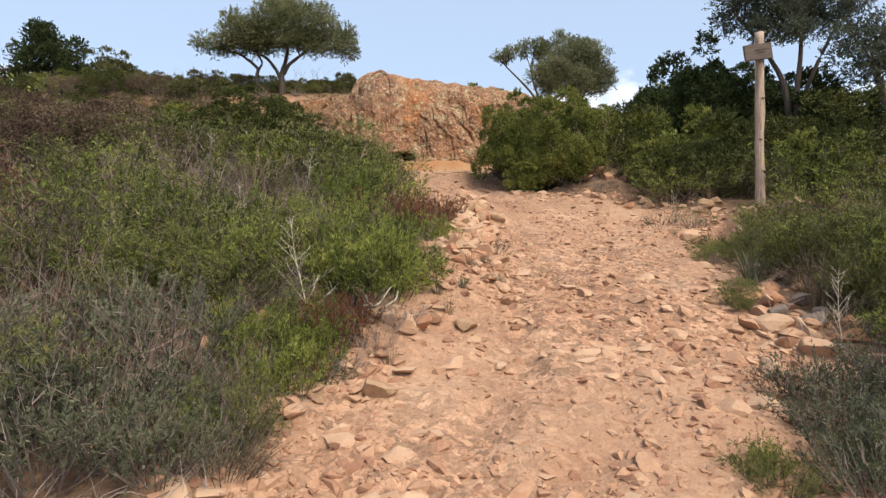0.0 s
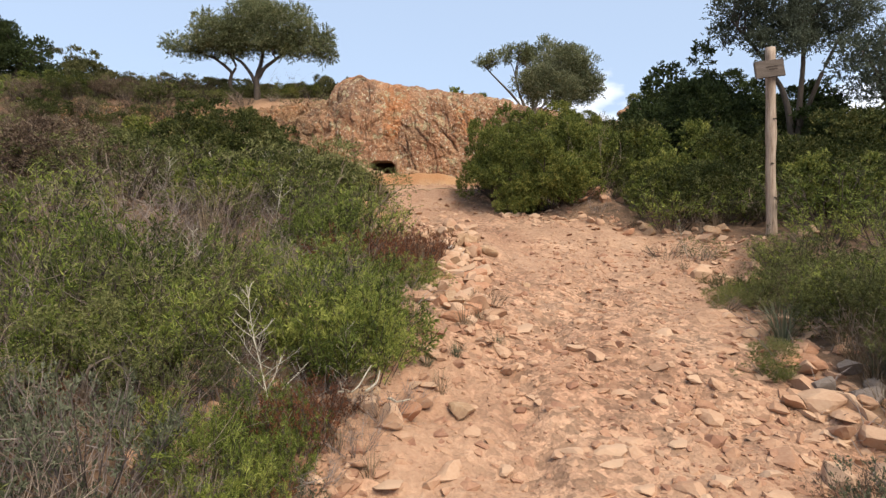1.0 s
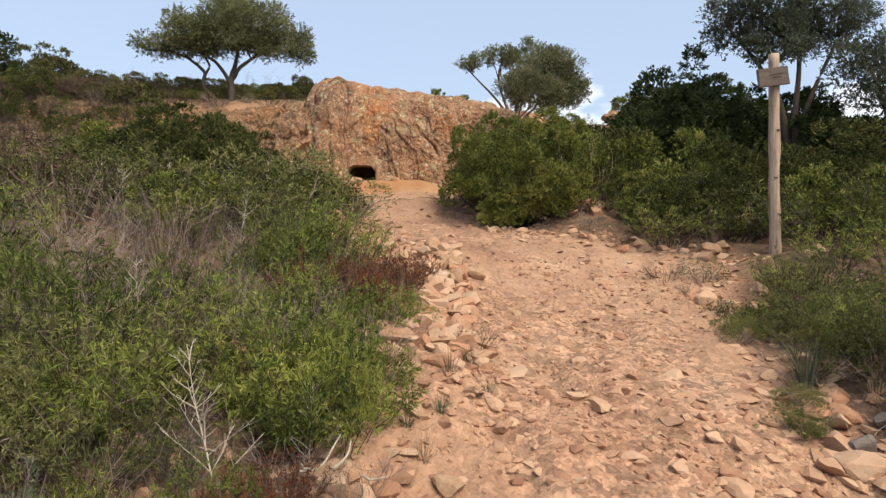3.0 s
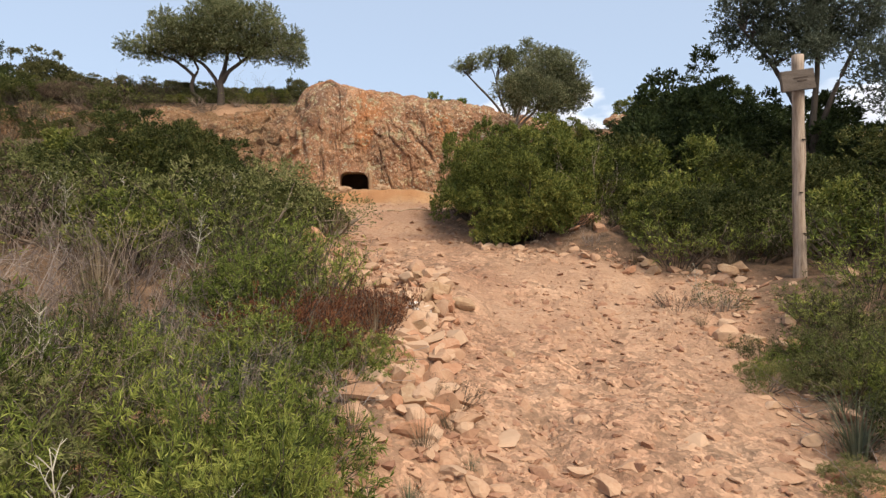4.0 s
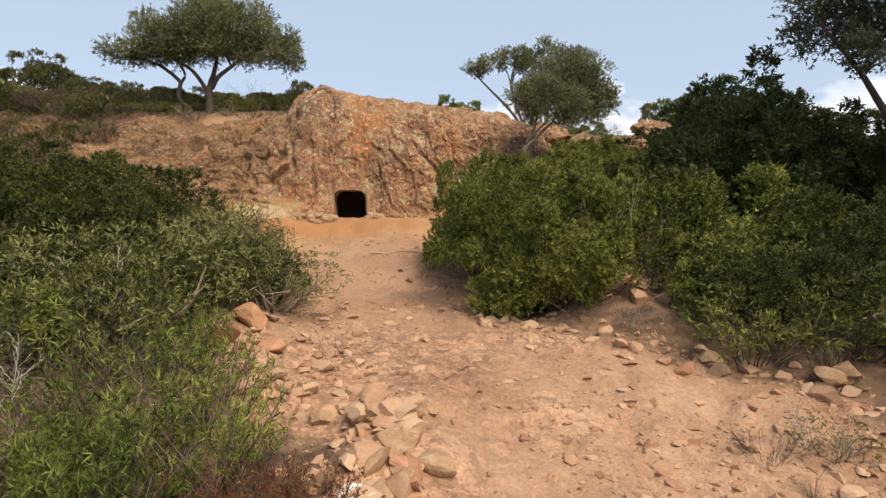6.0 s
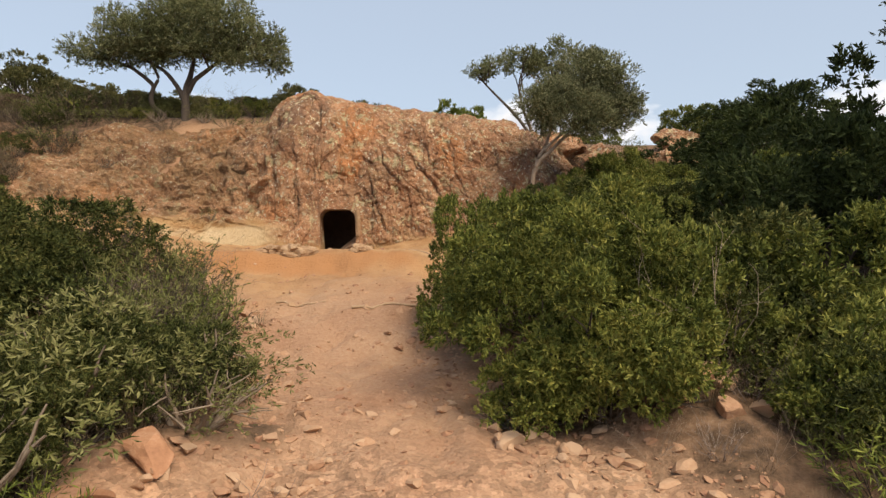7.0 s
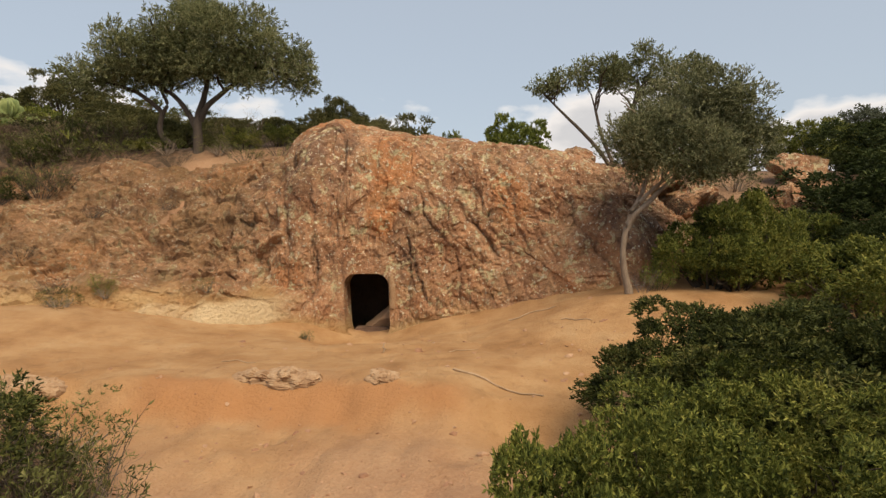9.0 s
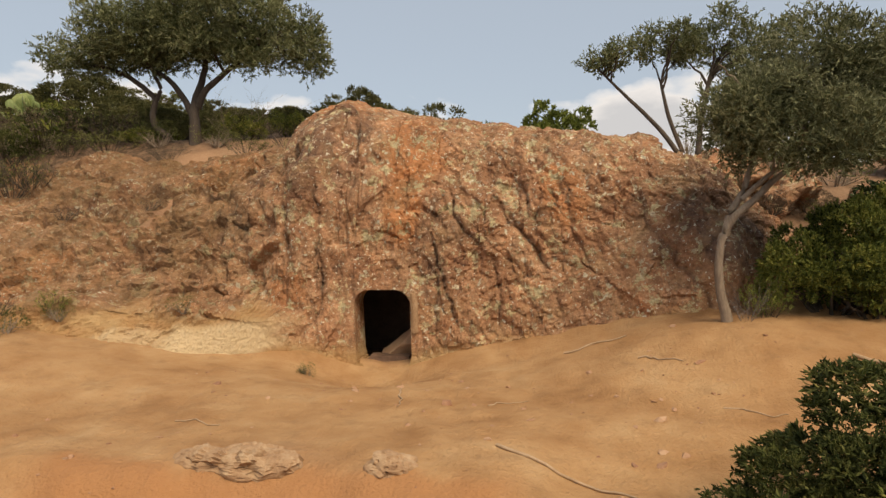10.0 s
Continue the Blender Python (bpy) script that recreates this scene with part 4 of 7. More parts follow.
def dome_bush(name, label, category, R, H, leaf, wide, twigs, per, mat, stem_mat, seed, lump=0.22, tw=0.10, lobes=30):
    """A rounded evergreen shrub: many leafy lobes of uneven size on crooked stems, with dark gaps between them."""
    rng = np.random.default_rng(seed)
    ob = thing(name, label, category)
    k = np.arange(lobes) + 0.5
    up = 1 - 1.22 * k / lobes                                      # an even spread, denser to the top
    a = k * 2.39996 + rng.normal(0, 0.25, lobes)
    d = unit(np.stack([np.cos(a) * np.sqrt(1 - up * up), np.sin(a) * np.sqrt(1 - up * up), up], -1) + rng.normal(0, 0.12, (lobes, 3)))
    full = (np.hypot(d[:, 0], d[:, 1]) ** 3 + np.abs(d[:, 2]) ** 3) ** (-1 / 3)
    size = 1.22 / math.sqrt(lobes) * rng.uniform(0.75, 1.35, lobes)
    out = (1 + 1.3 * lump * fbm(d[:, 0] * 1.6 + seed, d[:, 1] * 1.6, d[:, 2] * 1.6, 2, seed) + rng.normal(0, 0.5 * lump, lobes)) * (0.4 + 0.6 * full) - 0.75 * size
    c = d * out[:, None]
    pick = rng.choice(lobes, twigs, p=size ** 2 / (size ** 2).sum())
    e = unit(rng.normal(0, 1, (twigs, 3)) + 0.75 * d[pick] + np.array([0, 0, 0.35]))
    r = size[pick] * rng.choice([1.0, 0.9, 0.75], twigs, p=[0.6, 0.28, 0.12]) * (1 + 0.3 * fbm(e[:, 0] * 3 + pick, e[:, 1] * 3, e[:, 2] * 3, 2, seed + 3))
    p = c[pick] + e * r[:, None]
    core = rng.uniform(size=twigs) < 0.16                          # leaves deep inside close the view through
    p = np.where(core[:, None], d[pick] * rng.uniform(0.3, 0.62, twigs)[:, None] + rng.normal(0, 0.12, (twigs, 3)), p)
    p = p * np.array([R, R, H * 0.64])
    p[:, 2] = np.maximum(p[:, 2] + H * 0.36, 0.03 + 0.1 * H * rng.uniform(0, 1, twigs))
    td = unit(e + 0.3 * d[pick] + rng.normal(0, 0.3, (twigs, 3)) + np.array([0, 0, 0.15]))
    v, f = leaves_on(p - td * tw * 0.5, td, np.full(twigs, tw * 0.8), per, leaf, wide, rng, 0.75)
    part("foliage", np_mesh(name + "_foliage", v, f, mat), ob)
    lines = []
    for i in range(16):
        a = rng.uniform(0, 6.28)
        dd = np.array([math.cos(a) * 0.9, math.sin(a) * 0.9, rng.uniform(0.5, 1.3)])
        b = (0.12 * R * math.cos(a), 0.12 * R * math.sin(a), -0.05)
        ln = wander(b, dd, 0.62 * math.hypot(R, H) * rng.uniform(0.7, 1.1), 0.018 + 0.012 * R, 0.004, rng, 7, 0.22)
        lines.append(ln)
        for k in (3, 5):
            lines.append(wander(ln[k][:3], dd + rng.normal(0, 0.7, 3), 0.42 * R, 0.008, 0.003, rng, 4, 0.3))
    v, f = tubes(lines, 4)
    part("woody_base", np_mesh(name + "_stems", v, f, stem_mat, True), ob)
    return ob


def sprig_bush(name, label, category, R, H, shoots, sides, per, leaf, wide, mat, stem_mat, seed, spread=0.8, open_=0.5, bare=0.25):
    """A wiry mound: shoots fan out from the crown of the root, side twigs end in whorls of narrow leaves."""
    rng = np.random.default_rng(seed)
    ob = thing(name, label, category)
    lines, P, D, T = [], [], [], []
    for i in range(shoots):
        a, q = rng.uniform(0, 6.28), math.sqrt(rng.uniform(0, 1))
        b = np.array([math.cos(a) * q * R * 0.4, math.sin(a) * q * R * 0.4, -0.04])
        out = np.array([math.cos(a) * q * spread * 1.25, math.sin(a) * q * spread * 1.25, 1.0])
        lg = H * rng.uniform(0.72, 1.08) * (1.0 - 0.12 * q) * (1 + 0.25 * float(vnoise(math.cos(a) * 1.6 * q + seed, math.sin(a) * 1.6 * q, 0, seed)))
        ln = wander(b, out, lg, 0.0045, 0.0015, rng, 5, 0.12, 0.15)
        lines.append(ln)
        pts = np.array(ln)[:, :3]
        for k in range(sides):
            s = (bare + (1 - bare) * rng.uniform(0, 1) ** 0.7) * 4.999
            m = min(int(s), 4)
            base = pts[m] + (pts[m + 1] - pts[m]) * (s - m)
            ax = unit(pts[m + 1] - pts[m])
            P.append(base)
            D.append(unit(ax * 0.8 + rng.normal(0, 0.6, 3) + np.array([0, 0, 0.25])))
            T.append(lg * 0.2 * rng.uniform(0.4, 1.2))
    P, D, T = np.array(P), np.array(D), np.array(T)
    n = len(P)
    t = np.where(rng.uniform(size=(n, per)) < 0.6, rng.uniform(0.8, 1.0, (n, per)), rng.uniform(0.1, 0.8, (n, per)))     # most leaves sit near the twig's end
    at = P[:, None] + D[:, None] * (t * T[:, None])[..., None]
    e = unit(D[:, None] * 0.75 + rng.normal(0, open_, (n, per, 3)))
    v, f = leaf_arrays(at.reshape(-1, 3), e.reshape(-1, 3), leaf, wide, rng)
    part("foliage", np_mesh(name + "_foliage", v, f, mat), ob)
    pick = rng.choice(n, min(n, 240), replace=False)
    lines += [[(*P[i], 0.0022), (*(P[i] + D[i] * T[i] * 0.95), 0.0009)] for i in pick]
    v, f = tubes(lines, 3)
    part("woody_base", np_mesh(name + "_stems", v, f, stem_mat), ob)
    return ob


def dead_shrub(name, label, R, H, seed, mat, thick=0.005, count=9, depth=3):
    """Bare pale twigs that fork again and again."""
    rng = np.random.default_rng(seed)
    lines = []

    def fork(p, d, lg, r, k):
        ln = wander(p, d, lg, r, r * 0.55, rng, 4, 0.2, 0.15)
        lines.append(ln)
        if k:
            for m in (1, 2, 3, 4):
                if rng.uniform() < 0.8:
                    fork(ln[m][:3], unit(np.array(d) + rng.normal(0, 0.7, 3)), lg * rng.uniform(0.35, 0.6), r * 0.6, k - 1)
    for i in range(count):
        a = rng.uniform(0, 6.28)
        fork((0.1 * R * math.cos(a), 0.1 * R * math.sin(a), -0.03), (math.cos(a) * R / H, math.sin(a) * R / H, 1.0), H * rng.uniform(0.6, 1), thick, depth - 1)
    v, f = tubes(lines, 3)
    return thing(name, label, "dead shrub", data=np_mesh(name, v, f, mat))


def thistle(name, label, H, seed, mat):
    """An upright dry stem with alternate side branches and short twiglets."""
    rng = np.random.default_rng(seed)
    main = wander((0, 0, -0.03), (rng.normal(0, 0.12), rng.normal(0, 0.12), 1), H, 0.0038, 0.0012, rng, 12, 0.1, 0.3)
    lines = [main]
    for k in range(3, 12):
        for m in range(2):
            a = k * 2.4 + m * 3.0 + rng.normal(0, 0.4)
            lg = H * (0.48 - 0.034 * k) * rng.uniform(0.6, 1.15)
            side = wander(main[k][:3], (math.cos(a), math.sin(a), rng.uniform(0.6, 1.2)), lg, 0.0019, 0.0009, rng, 5, 0.16, 0.3)
            lines.append(side)
            for q in (2, 3, 4):
                b = a + rng.choice([-1, 1]) * rng.uniform(0.6, 1.2)
                lines.append(wander(side[q][:3], (math.cos(b), math.sin(b), 0.7), lg * 0.3, 0.0012, 0.0007, rng, 2, 0.2))
    v, f = tubes(lines, 3)
    return thing(name, label, "dead thistle", data=np_mesh(name, v, f, mat))


def grass_tuft(name, label, R, H, n, wide, seed, mat):
    """Arching blades from one crown."""
    rng = np.random.default_rng(seed)
    V, F = [], []
    for i in range(n):
        a, lean = rng.uniform(0, 6.28), rng.uniform(0.1, 1.0)
        d, s = np.array([math.cos(a), math.sin(a), 0]), np.array([-math.sin(a), math.cos(a), 0])
        b = d * rng.uniform(0, 0.2) * R
        lg = H * rng.uniform(0.6, 1.15)
        for k in range(4):
            t = k / 3
            c = b + d * lean * R * t ** 1.5 + np.array([0, 0, lg * (t - 0.35 * lean * t * t) - 0.01])
            w = wide * (1 - t) + 0.0006
            V += [c - s * w / 2, c + s * w / 2]
        o = 8 * i
        F += [(o + 2 * k, o + 2 * k + 1, o + 2 * k + 3, o + 2 * k + 2) for k in range(3)]
    return thing(name, label, "grass tuft", data=np_mesh(name, V, F, mat))


def crown_mesh(name, clumps, twigs, per, leaf, wide, mat, seed, tw=0.16, shell=0.75):
    """Leafy clumps (x, y, z, rx, ry, rz), each broken up into smaller tufts with gaps between them."""
    rng = np.random.default_rng(seed)
    cl = np.array(clumps, float)
    tufts = []
    for c in cl:
        n = 15
        d = unit(rng.normal(0, 1, (n, 3)))
        k = rng.uniform(0.26, 0.46, n)
        at = c[:3] + d * (1 - 0.72 * k)[:, None] * c[3:] * rng.uniform(0.8, 1.0, n)[:, None]
        tufts.append(np.column_stack([at, k[:, None] * (0.6 * c[3:] + 0.4 * c[3:].mean())]))
    tf = np.concatenate(tufts)
    area = (tf[:, 3] * tf[:, 4] * tf[:, 5]) ** (2 / 3)
    pick = rng.choice(len(tf), twigs, p=area / area.sum())
    d = unit(rng.normal(0, 1, (twigs, 3)) + np.array([0, 0, 0.3]))
    r = np.where(rng.uniform(size=twigs) < shell, rng.uniform(0.75, 1.05, twigs), rng.uniform(0.3, 0.8, twigs)) + rng.exponential(0.06, twigs)
    p = tf[pick, :3] + d * r[:, None] * tf[pick, 3:]
    td = unit(d + rng.normal(0, 0.45, (twigs, 3)) + np.array([0, 0, 0.35]))
    v, f = leaves_on(p - td * tw * 0.6, td, np.full(twigs, tw), per, leaf, wide, rng, 0.5)
    return np_mesh(name, v, f, mat)


def tree(name, label, base, stems, clumps, twigs, per, leaf, wide, mat, bark, seed, category="tree", forks=5):
    """stems: lists of (x, y, z, r) from the foot upwards, relative to the base; each clump gets limbs from the nearest stem's upper half."""
    rng = np.random.default_rng(seed)
    ob = thing(name, label, category)
    ob.location = base
    limbs = []
    tips = []
    for k, st in enumerate(stems):
        p = np.array(st, float)
        t = np.linspace(0, len(p) - 1, 4 * len(p))
        q = np.stack([np.interp(t, np.arange(len(p)), p[:, c]) for c in range(4)], -1)
        q[1:-1, :3] = (q[:-2, :3] + 2 * q[1:-1, :3] + q[2:, :3]) / 4
        q[:, :3] += 0.25 * q[:, 3:4] * np.stack([fbm(t * 1.3 + k * 9, t * 0 + c, 0, 2, seed + c) for c in range(3)], -1)
        v, f = tubes([q], 9)
        part("trunk", np_mesh(name + "_trunk", v, f, bark, True), ob)
        tips += [q[i] for i in range(len(q) // 2, len(q))]
    tips = np.array(tips)
    for c in clumps:
        for m in range(forks):
            tgt = np.array(c[:3]) + rng.normal(0, 0.42, 3) * np.array(c[3:])
            near = np.argsort(np.linalg.norm(tips[:, :3] - tgt, axis=1) + rng.uniform(0, 0.35, len(tips)))[0]
            s = tips[near]
            d = tgt - s[:3]
            L_ = np.linalg.norm(d)
            st = np.linspace(0, 1, 7)
            ln = s[:3] + d * st[:, None] + np.stack([0 * st, 0 * st, 0.12 * L_ * np.sin(st * 3.1)], -1) + rng.normal(0, 0.035 * L_, (7, 3)) * (st * (1 - st) * 4)[:, None]
            rr = min(s[3] * 0.65, 0.018 + 0.012 * L_) * (1 - 0.85 * st) + 0.003
            limbs.append(np.column_stack([ln, rr]))
    for limb in limbs:
        v, f = tubes([limb], 5)
        part("branch", np_mesh(name + "_branch", v, f, bark, True), ob)
    part("crown", crown_mesh(name + "_crown", clumps, twigs, per, leaf, wide, mat, seed), ob)
    return ob


def place(proto, x, y, s=1.0, sz=None, turn=0.0, sink=0.02):
    return copy_thing(proto, pose(x, y, zat(x, y) - sink, 0, 0, turn) @ Matrix.Diagonal((s, s, sz or s, 1)))


# prototypes stand in for the first of each kind
KINDS = {}


def build_prototypes():
    K = KINDS
    lab = "dense rounded evergreen bush with dark glossy leaves"
    K["lent1"] = dome_bush("lentisk_bush", lab, "bush", 0.95, 1.15, 0.038, 0.014, 6000, 10, LENTISK, BARK_DARK, 101, 0.26, 0.08, 58)
    K["lent2"] = dome_bush("lentisk_bush", lab, "bush", 0.95, 1.1, 0.038, 0.015, 3400, 10, LENTISK, BARK_DARK, 202, 0.24, 0.08, 44)
    K["lent3"] = dome_bush("lentisk_bush", "dense low evergreen bush with deep green leaves", "bush", 0.95, 1.15, 0.036, 0.014, 5200, 10, DEEPLEAF, BARK_DARK, 104, 0.22, 0.08, 60)
    K["lent3f"] = dome_bush("lentisk_bush", "low evergreen bush with deep green leaves and dry tips", "bush", 0.95, 1.15, 0.055, 0.021, 1300, 9, DEEPLEAF, BARK_DARK, 105, 0.3, 0.13, 30)
    K["greendome"] = dome_bush("far_bush", "rounded bright green bush on the skyline", "bush", 0.95, 1.15, 0.09, 0.04, 1100, 8, GREEN, BARK_DARK, 106, 0.2, 0.12, 26)
    K["lentf"] = dome_bush("lentisk_bush", lab, "bush", 0.95, 1.15, 0.06, 0.024, 1900, 9, LENTISK, BARK_DARK, 102, 0.26, 0.14, 34)
    K["lents"] = dome_bush("lentisk_bush", lab, "bush", 0.95, 1.15, 0.085, 0.036, 800, 8, LENTISK, BARK_DARK, 103, 0.3, 0.16, 18)
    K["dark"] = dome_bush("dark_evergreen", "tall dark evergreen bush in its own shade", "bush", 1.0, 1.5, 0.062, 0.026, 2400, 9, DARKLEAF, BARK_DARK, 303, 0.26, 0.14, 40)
    K["scrub"] = dome_bush("far_bush", "rounded dark bush in the scrub on the skyline", "bush", 1.0, 1.0, 0.06, 0.024, 2000, 9, SCRUBLEAF, BARK_DARK, 307, 0.25, 0.14, 28)
    for f, q, z in (("", 1.0, 1.0), ("_f", 0.55, 1.3)):
        n = lambda k: max(3, int(k * q))
        g = lambda k: max(3, int(k * (q + 1) / 2))
        K["green" + f] = sprig_bush("green_shrub", "fresh green feathery shrub with upright shoots", "shrub", 0.45, 0.55, g(60), n(12), n(10), 0.044 * z, 0.0068 * z, GREEN, BARK_DARK, 404, 0.9, 0.62)
        K["mid1" + f] = sprig_bush("maquis_shrub", "dull green wiry shrub with narrow leaves", "shrub", 0.5, 0.6, g(56), n(12), n(10), 0.036 * z, 0.0066 * z, MIDGREEN, BARK_DARK, 505, 1.0, 0.62)
        K["mid2" + f] = dome_bush("maquis_shrub", "low rounded dull green shrub", "shrub", 0.5, 0.55, 0.024 * z, 0.0085 * z, n(1000), n(9), MIDGREEN, BARK, 606, 0.3, 0.07, 22)
        K["heath" + f] = sprig_bush("heath_shrub", "brown half-dry heath with fine twigs", "shrub", 0.5, 0.6, g(60), n(11), n(9), 0.018 * z, 0.006 * z, HEATH, BARK_DARK, 707, 1.0)
        K["rust" + f] = sprig_bush("rust_shrub", "rust-red dried heath shrub", "shrub", 0.4, 0.45, g(55), n(11), n(9), 0.018 * z, 0.0065 * z, RUST, BARK_DARK, 808, 1.0)
        K["silver" + f] = sprig_bush("silver_shrub", "grey-green everlasting shrub with soft upright sprigs", "shrub", 0.4, 0.4, g(70), n(9), n(9), 0.021 * z, 0.007 * z, SILVER, GREYTWIG, 909, 1.0, 0.35, 0.3)
    K["heathdome"] = dome_bush("heath_shrub", "rounded brown half-dry heath cushion", "shrub", 0.55, 0.55, 0.03, 0.011, 900, 9, HEATH, BARK_DARK, 717, 0.3, 0.08, 20)
    K["dead"] = dead_shrub("dead_shrub", "bare pale twigs of a dead shrub", 0.45, 0.6, 111, DRYWOOD, thick=0.0026, count=8)
    K["skeleton"] = thistle("dead_thistle", "bleached white skeleton of a dead thistle", 0.62, 117, WHITEWOOD)
    K["skeleton2"] = thistle("dead_thistle", "bleached pale skeleton of a dead thistle", 0.55, 118, WHITEWOOD)
    K["twigs"] = dead_shrub("dried_heath", "grey leafless twigs of a dried-out heath", 0.42, 0.52, 112, GREYTWIG, 0.003, 24, 2)
    K["twigs2"] = dead_shrub("dried_heath", "grey leafless twigs of a dried-out heath", 0.36, 0.6, 113, GREYTWIG, 0.003, 18, 2)
    K["straw"] = grass_tuft("dry_grass", "tuft of dry straw-coloured grass", 0.22, 0.3, 70, 0.004, 121, STRAW)
    K["blade"] = grass_tuft("grass_tuft", "grey-green tuft of stiff narrow blades", 0.2, 0.26, 80, 0.006, 131, SILVER)


build_prototypes()


def put(kind, x, y, s=1.0, sz=None, turn=None, rng=np.random.default_rng(77), sink=0.03):
    """The first of a kind is moved, the next ones are copies."""
    turn = float(rng.uniform(0, 360)) if turn is None else turn
    if kind == "lentf" and s < 0.66:
        kind = "lents"
    ob = KINDS[kind + "_f" if (y > 5.9 or x < -1.9 or x > 3.2) and kind + "_f" in KINDS else kind]
    z = max(zat(x, y), rock_z(x, y) if -15 < x < 4 and 14.8 < y < 18.5 else -99)
    m = pose(x, y, z - sink, 0, 0, turn) @ Matrix.Diagonal((s, s, sz or s, 1))
    return copy_thing(ob, m)


# bushes on the far side of the trail fork
for row in [("lent1", 1.58, 8.98, 0.92, 1.02, 40), ("lentf", 2.15, 8.9, 0.66, 0.8, 310), ("lent3f", 2.5, 8.9, 0.6, 0.6, 75), ("lent2", 1.08, 9.95, 0.6, 0.95, 10), ("lent3f", 2.6, 9.4, 0.85, 0.82, 200), ("lentf", 3.35, 9.3, 0.9, 0.9, 120),
            ("lent3", 2.5, 11.9, 1.2, 0.95, 300), ("lent3", 2.75, 11.8, 1.0, 0.9, 120), ("lent3", 2.35, 11.75, 0.75, 0.78, 200), ("lent3f", 2.7, 12.1, 0.95, 0.85, 40), ("lent3", 3.65, 12.0, 1.05, 0.85, 100), ("lent2", 1.45, 10.4, 0.72, 0.75, 60), ("lent3f", 4.0, 8.3, 0.75, 0.75, 70), ("lent3f", 4.9, 7.9, 0.95, 0.85, 160), ("lentf", 4.6, 12.4, 1.0, 0.62, 15),
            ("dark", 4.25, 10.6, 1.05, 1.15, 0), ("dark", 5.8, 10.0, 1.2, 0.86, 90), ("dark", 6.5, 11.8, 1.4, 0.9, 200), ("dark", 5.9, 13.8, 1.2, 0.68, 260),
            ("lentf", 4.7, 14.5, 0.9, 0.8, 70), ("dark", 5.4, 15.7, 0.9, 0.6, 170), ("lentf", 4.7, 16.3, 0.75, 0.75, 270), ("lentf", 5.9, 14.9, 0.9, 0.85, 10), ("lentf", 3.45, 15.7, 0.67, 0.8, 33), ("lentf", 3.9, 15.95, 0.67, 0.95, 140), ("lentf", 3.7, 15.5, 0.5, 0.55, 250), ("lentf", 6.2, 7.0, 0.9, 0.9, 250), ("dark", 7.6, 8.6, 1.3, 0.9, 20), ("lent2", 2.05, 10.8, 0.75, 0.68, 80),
            # a low skirt at their foot
            ("lentf", 1.15, 8.55, 0.32, 0.36, 20), ("lentf", 1.55, 8.4, 0.34, 0.38, 90), ("lentf", 2.8, 8.5, 0.4, 0.45, 10), ("lentf", 3.05, 8.4, 0.5, 0.55, 60), ("lent3f", 3.55, 7.9, 0.42, 0.5, 300), ("lentf", 2.75, 8.1, 0.38, 0.42, 120), ("lent3f", 3.2, 7.85, 0.4, 0.48, 200), ("lentf", 1.75, 8.38, 0.42, 0.45, 150), ("lentf", 2.7, 8.05, 0.3, 0.35, 250), ("lent3f", 2.9, 7.85, 0.5, 0.5, 30), ("lent3f", 3.3, 7.8, 0.5, 0.55, 130), ("lentf", 1.35, 8.75, 0.4, 0.4, 230), ("mid1", 2.6, 8.0, 0.6, 0.6, 10), ("mid2", 2.95, 7.65, 0.9, 0.85, 160), ("mid1", 3.35, 7.45, 0.9, 0.8, 80), ("mid2", 3.75, 7.5, 1.0, 0.95, 300), ("lentf", 4.3, 7.3, 0.5, 0.55, 30), ("mid1", 4.7, 6.9, 1.1, 1.0, 200), ("twigs", 2.0, 7.95, 0.45, 0.5, 0), 
            # dark growth along the bank
            ("heath", -2.4, 7.5, 1.2, 1.1, 210), ("heath", -3.1, 8.2, 1.3, 1.2, 290), ("lentf", -1.9, 6.6, 0.45, 0.42, 30), ("heath", -3.6, 7.4, 1.2, 1.1, 200), ("heath", -2.9, 6.7, 1.1, 1.0, 100),
            # and on the near side of the bank
            ("lent3", -2.65, 9.0, 0.9, 0.9, 310), ("lent3f", -1.95, 8.6, 0.66, 0.6, 110), ("lent3f", -1.35, 8.6, 0.5, 0.42, 210), ("heath", -1.5, 9.3, 1.0, 1.1, 20), ("lent3f", -1.15, 7.8, 0.36, 0.4, 330), ("heath", -1.25, 7.6, 0.7, 0.7, 60), ("mid1", -1.45, 7.7, 0.8, 0.8, 270), ("mid1", -0.95, 8.1, 0.6, 0.7, 40), ("lent3f", -1.0, 8.5, 0.4, 0.42, 140), ("heath", -0.85, 8.55, 0.55, 0.6, 240), ("lent3f", -1.0, 8.95, 0.36, 0.36, 300), ("lent3f", -1.15, 8.3, 0.4, 0.38, 80), ("lent3f", -1.45, 7.85, 0.45, 0.45, 190), ("lent3f", -1.22, 7.95, 0.36, 0.38, 290), ("lent3f", -1.25, 7.45, 0.3, 0.34, 350), ("lent3f", -1.35, 7.05, 0.4, 0.42, 170), ("lent3f", -1.2, 7.45, 0.26, 0.3, 40), ("green", -1.6, 6.95, 0.95, 0.9, 130), ("lent3f", -1.35, 7.4, 0.36, 0.36, 220), ("lent3f", -0.72, 8.75, 0.26, 0.28, 10), ("lent3f", -2.3, 8.0, 0.6, 0.5, 140), ("lent3f", -2.3, 7.2, 0.55, 0.42, 250), ("green", -1.75, 7.5, 1.0, 1.0, 60), ("lent3f", -1.9, 7.9, 0.5, 0.52, 160), ("green", -2.2, 7.7, 1.1, 1.1, 260), ("lent3f", -3.2, 7.9, 0.7, 0.6, 30), ("lentf", -3.6, 9.9, 0.9, 0.7, 140)]:
    put(*row)

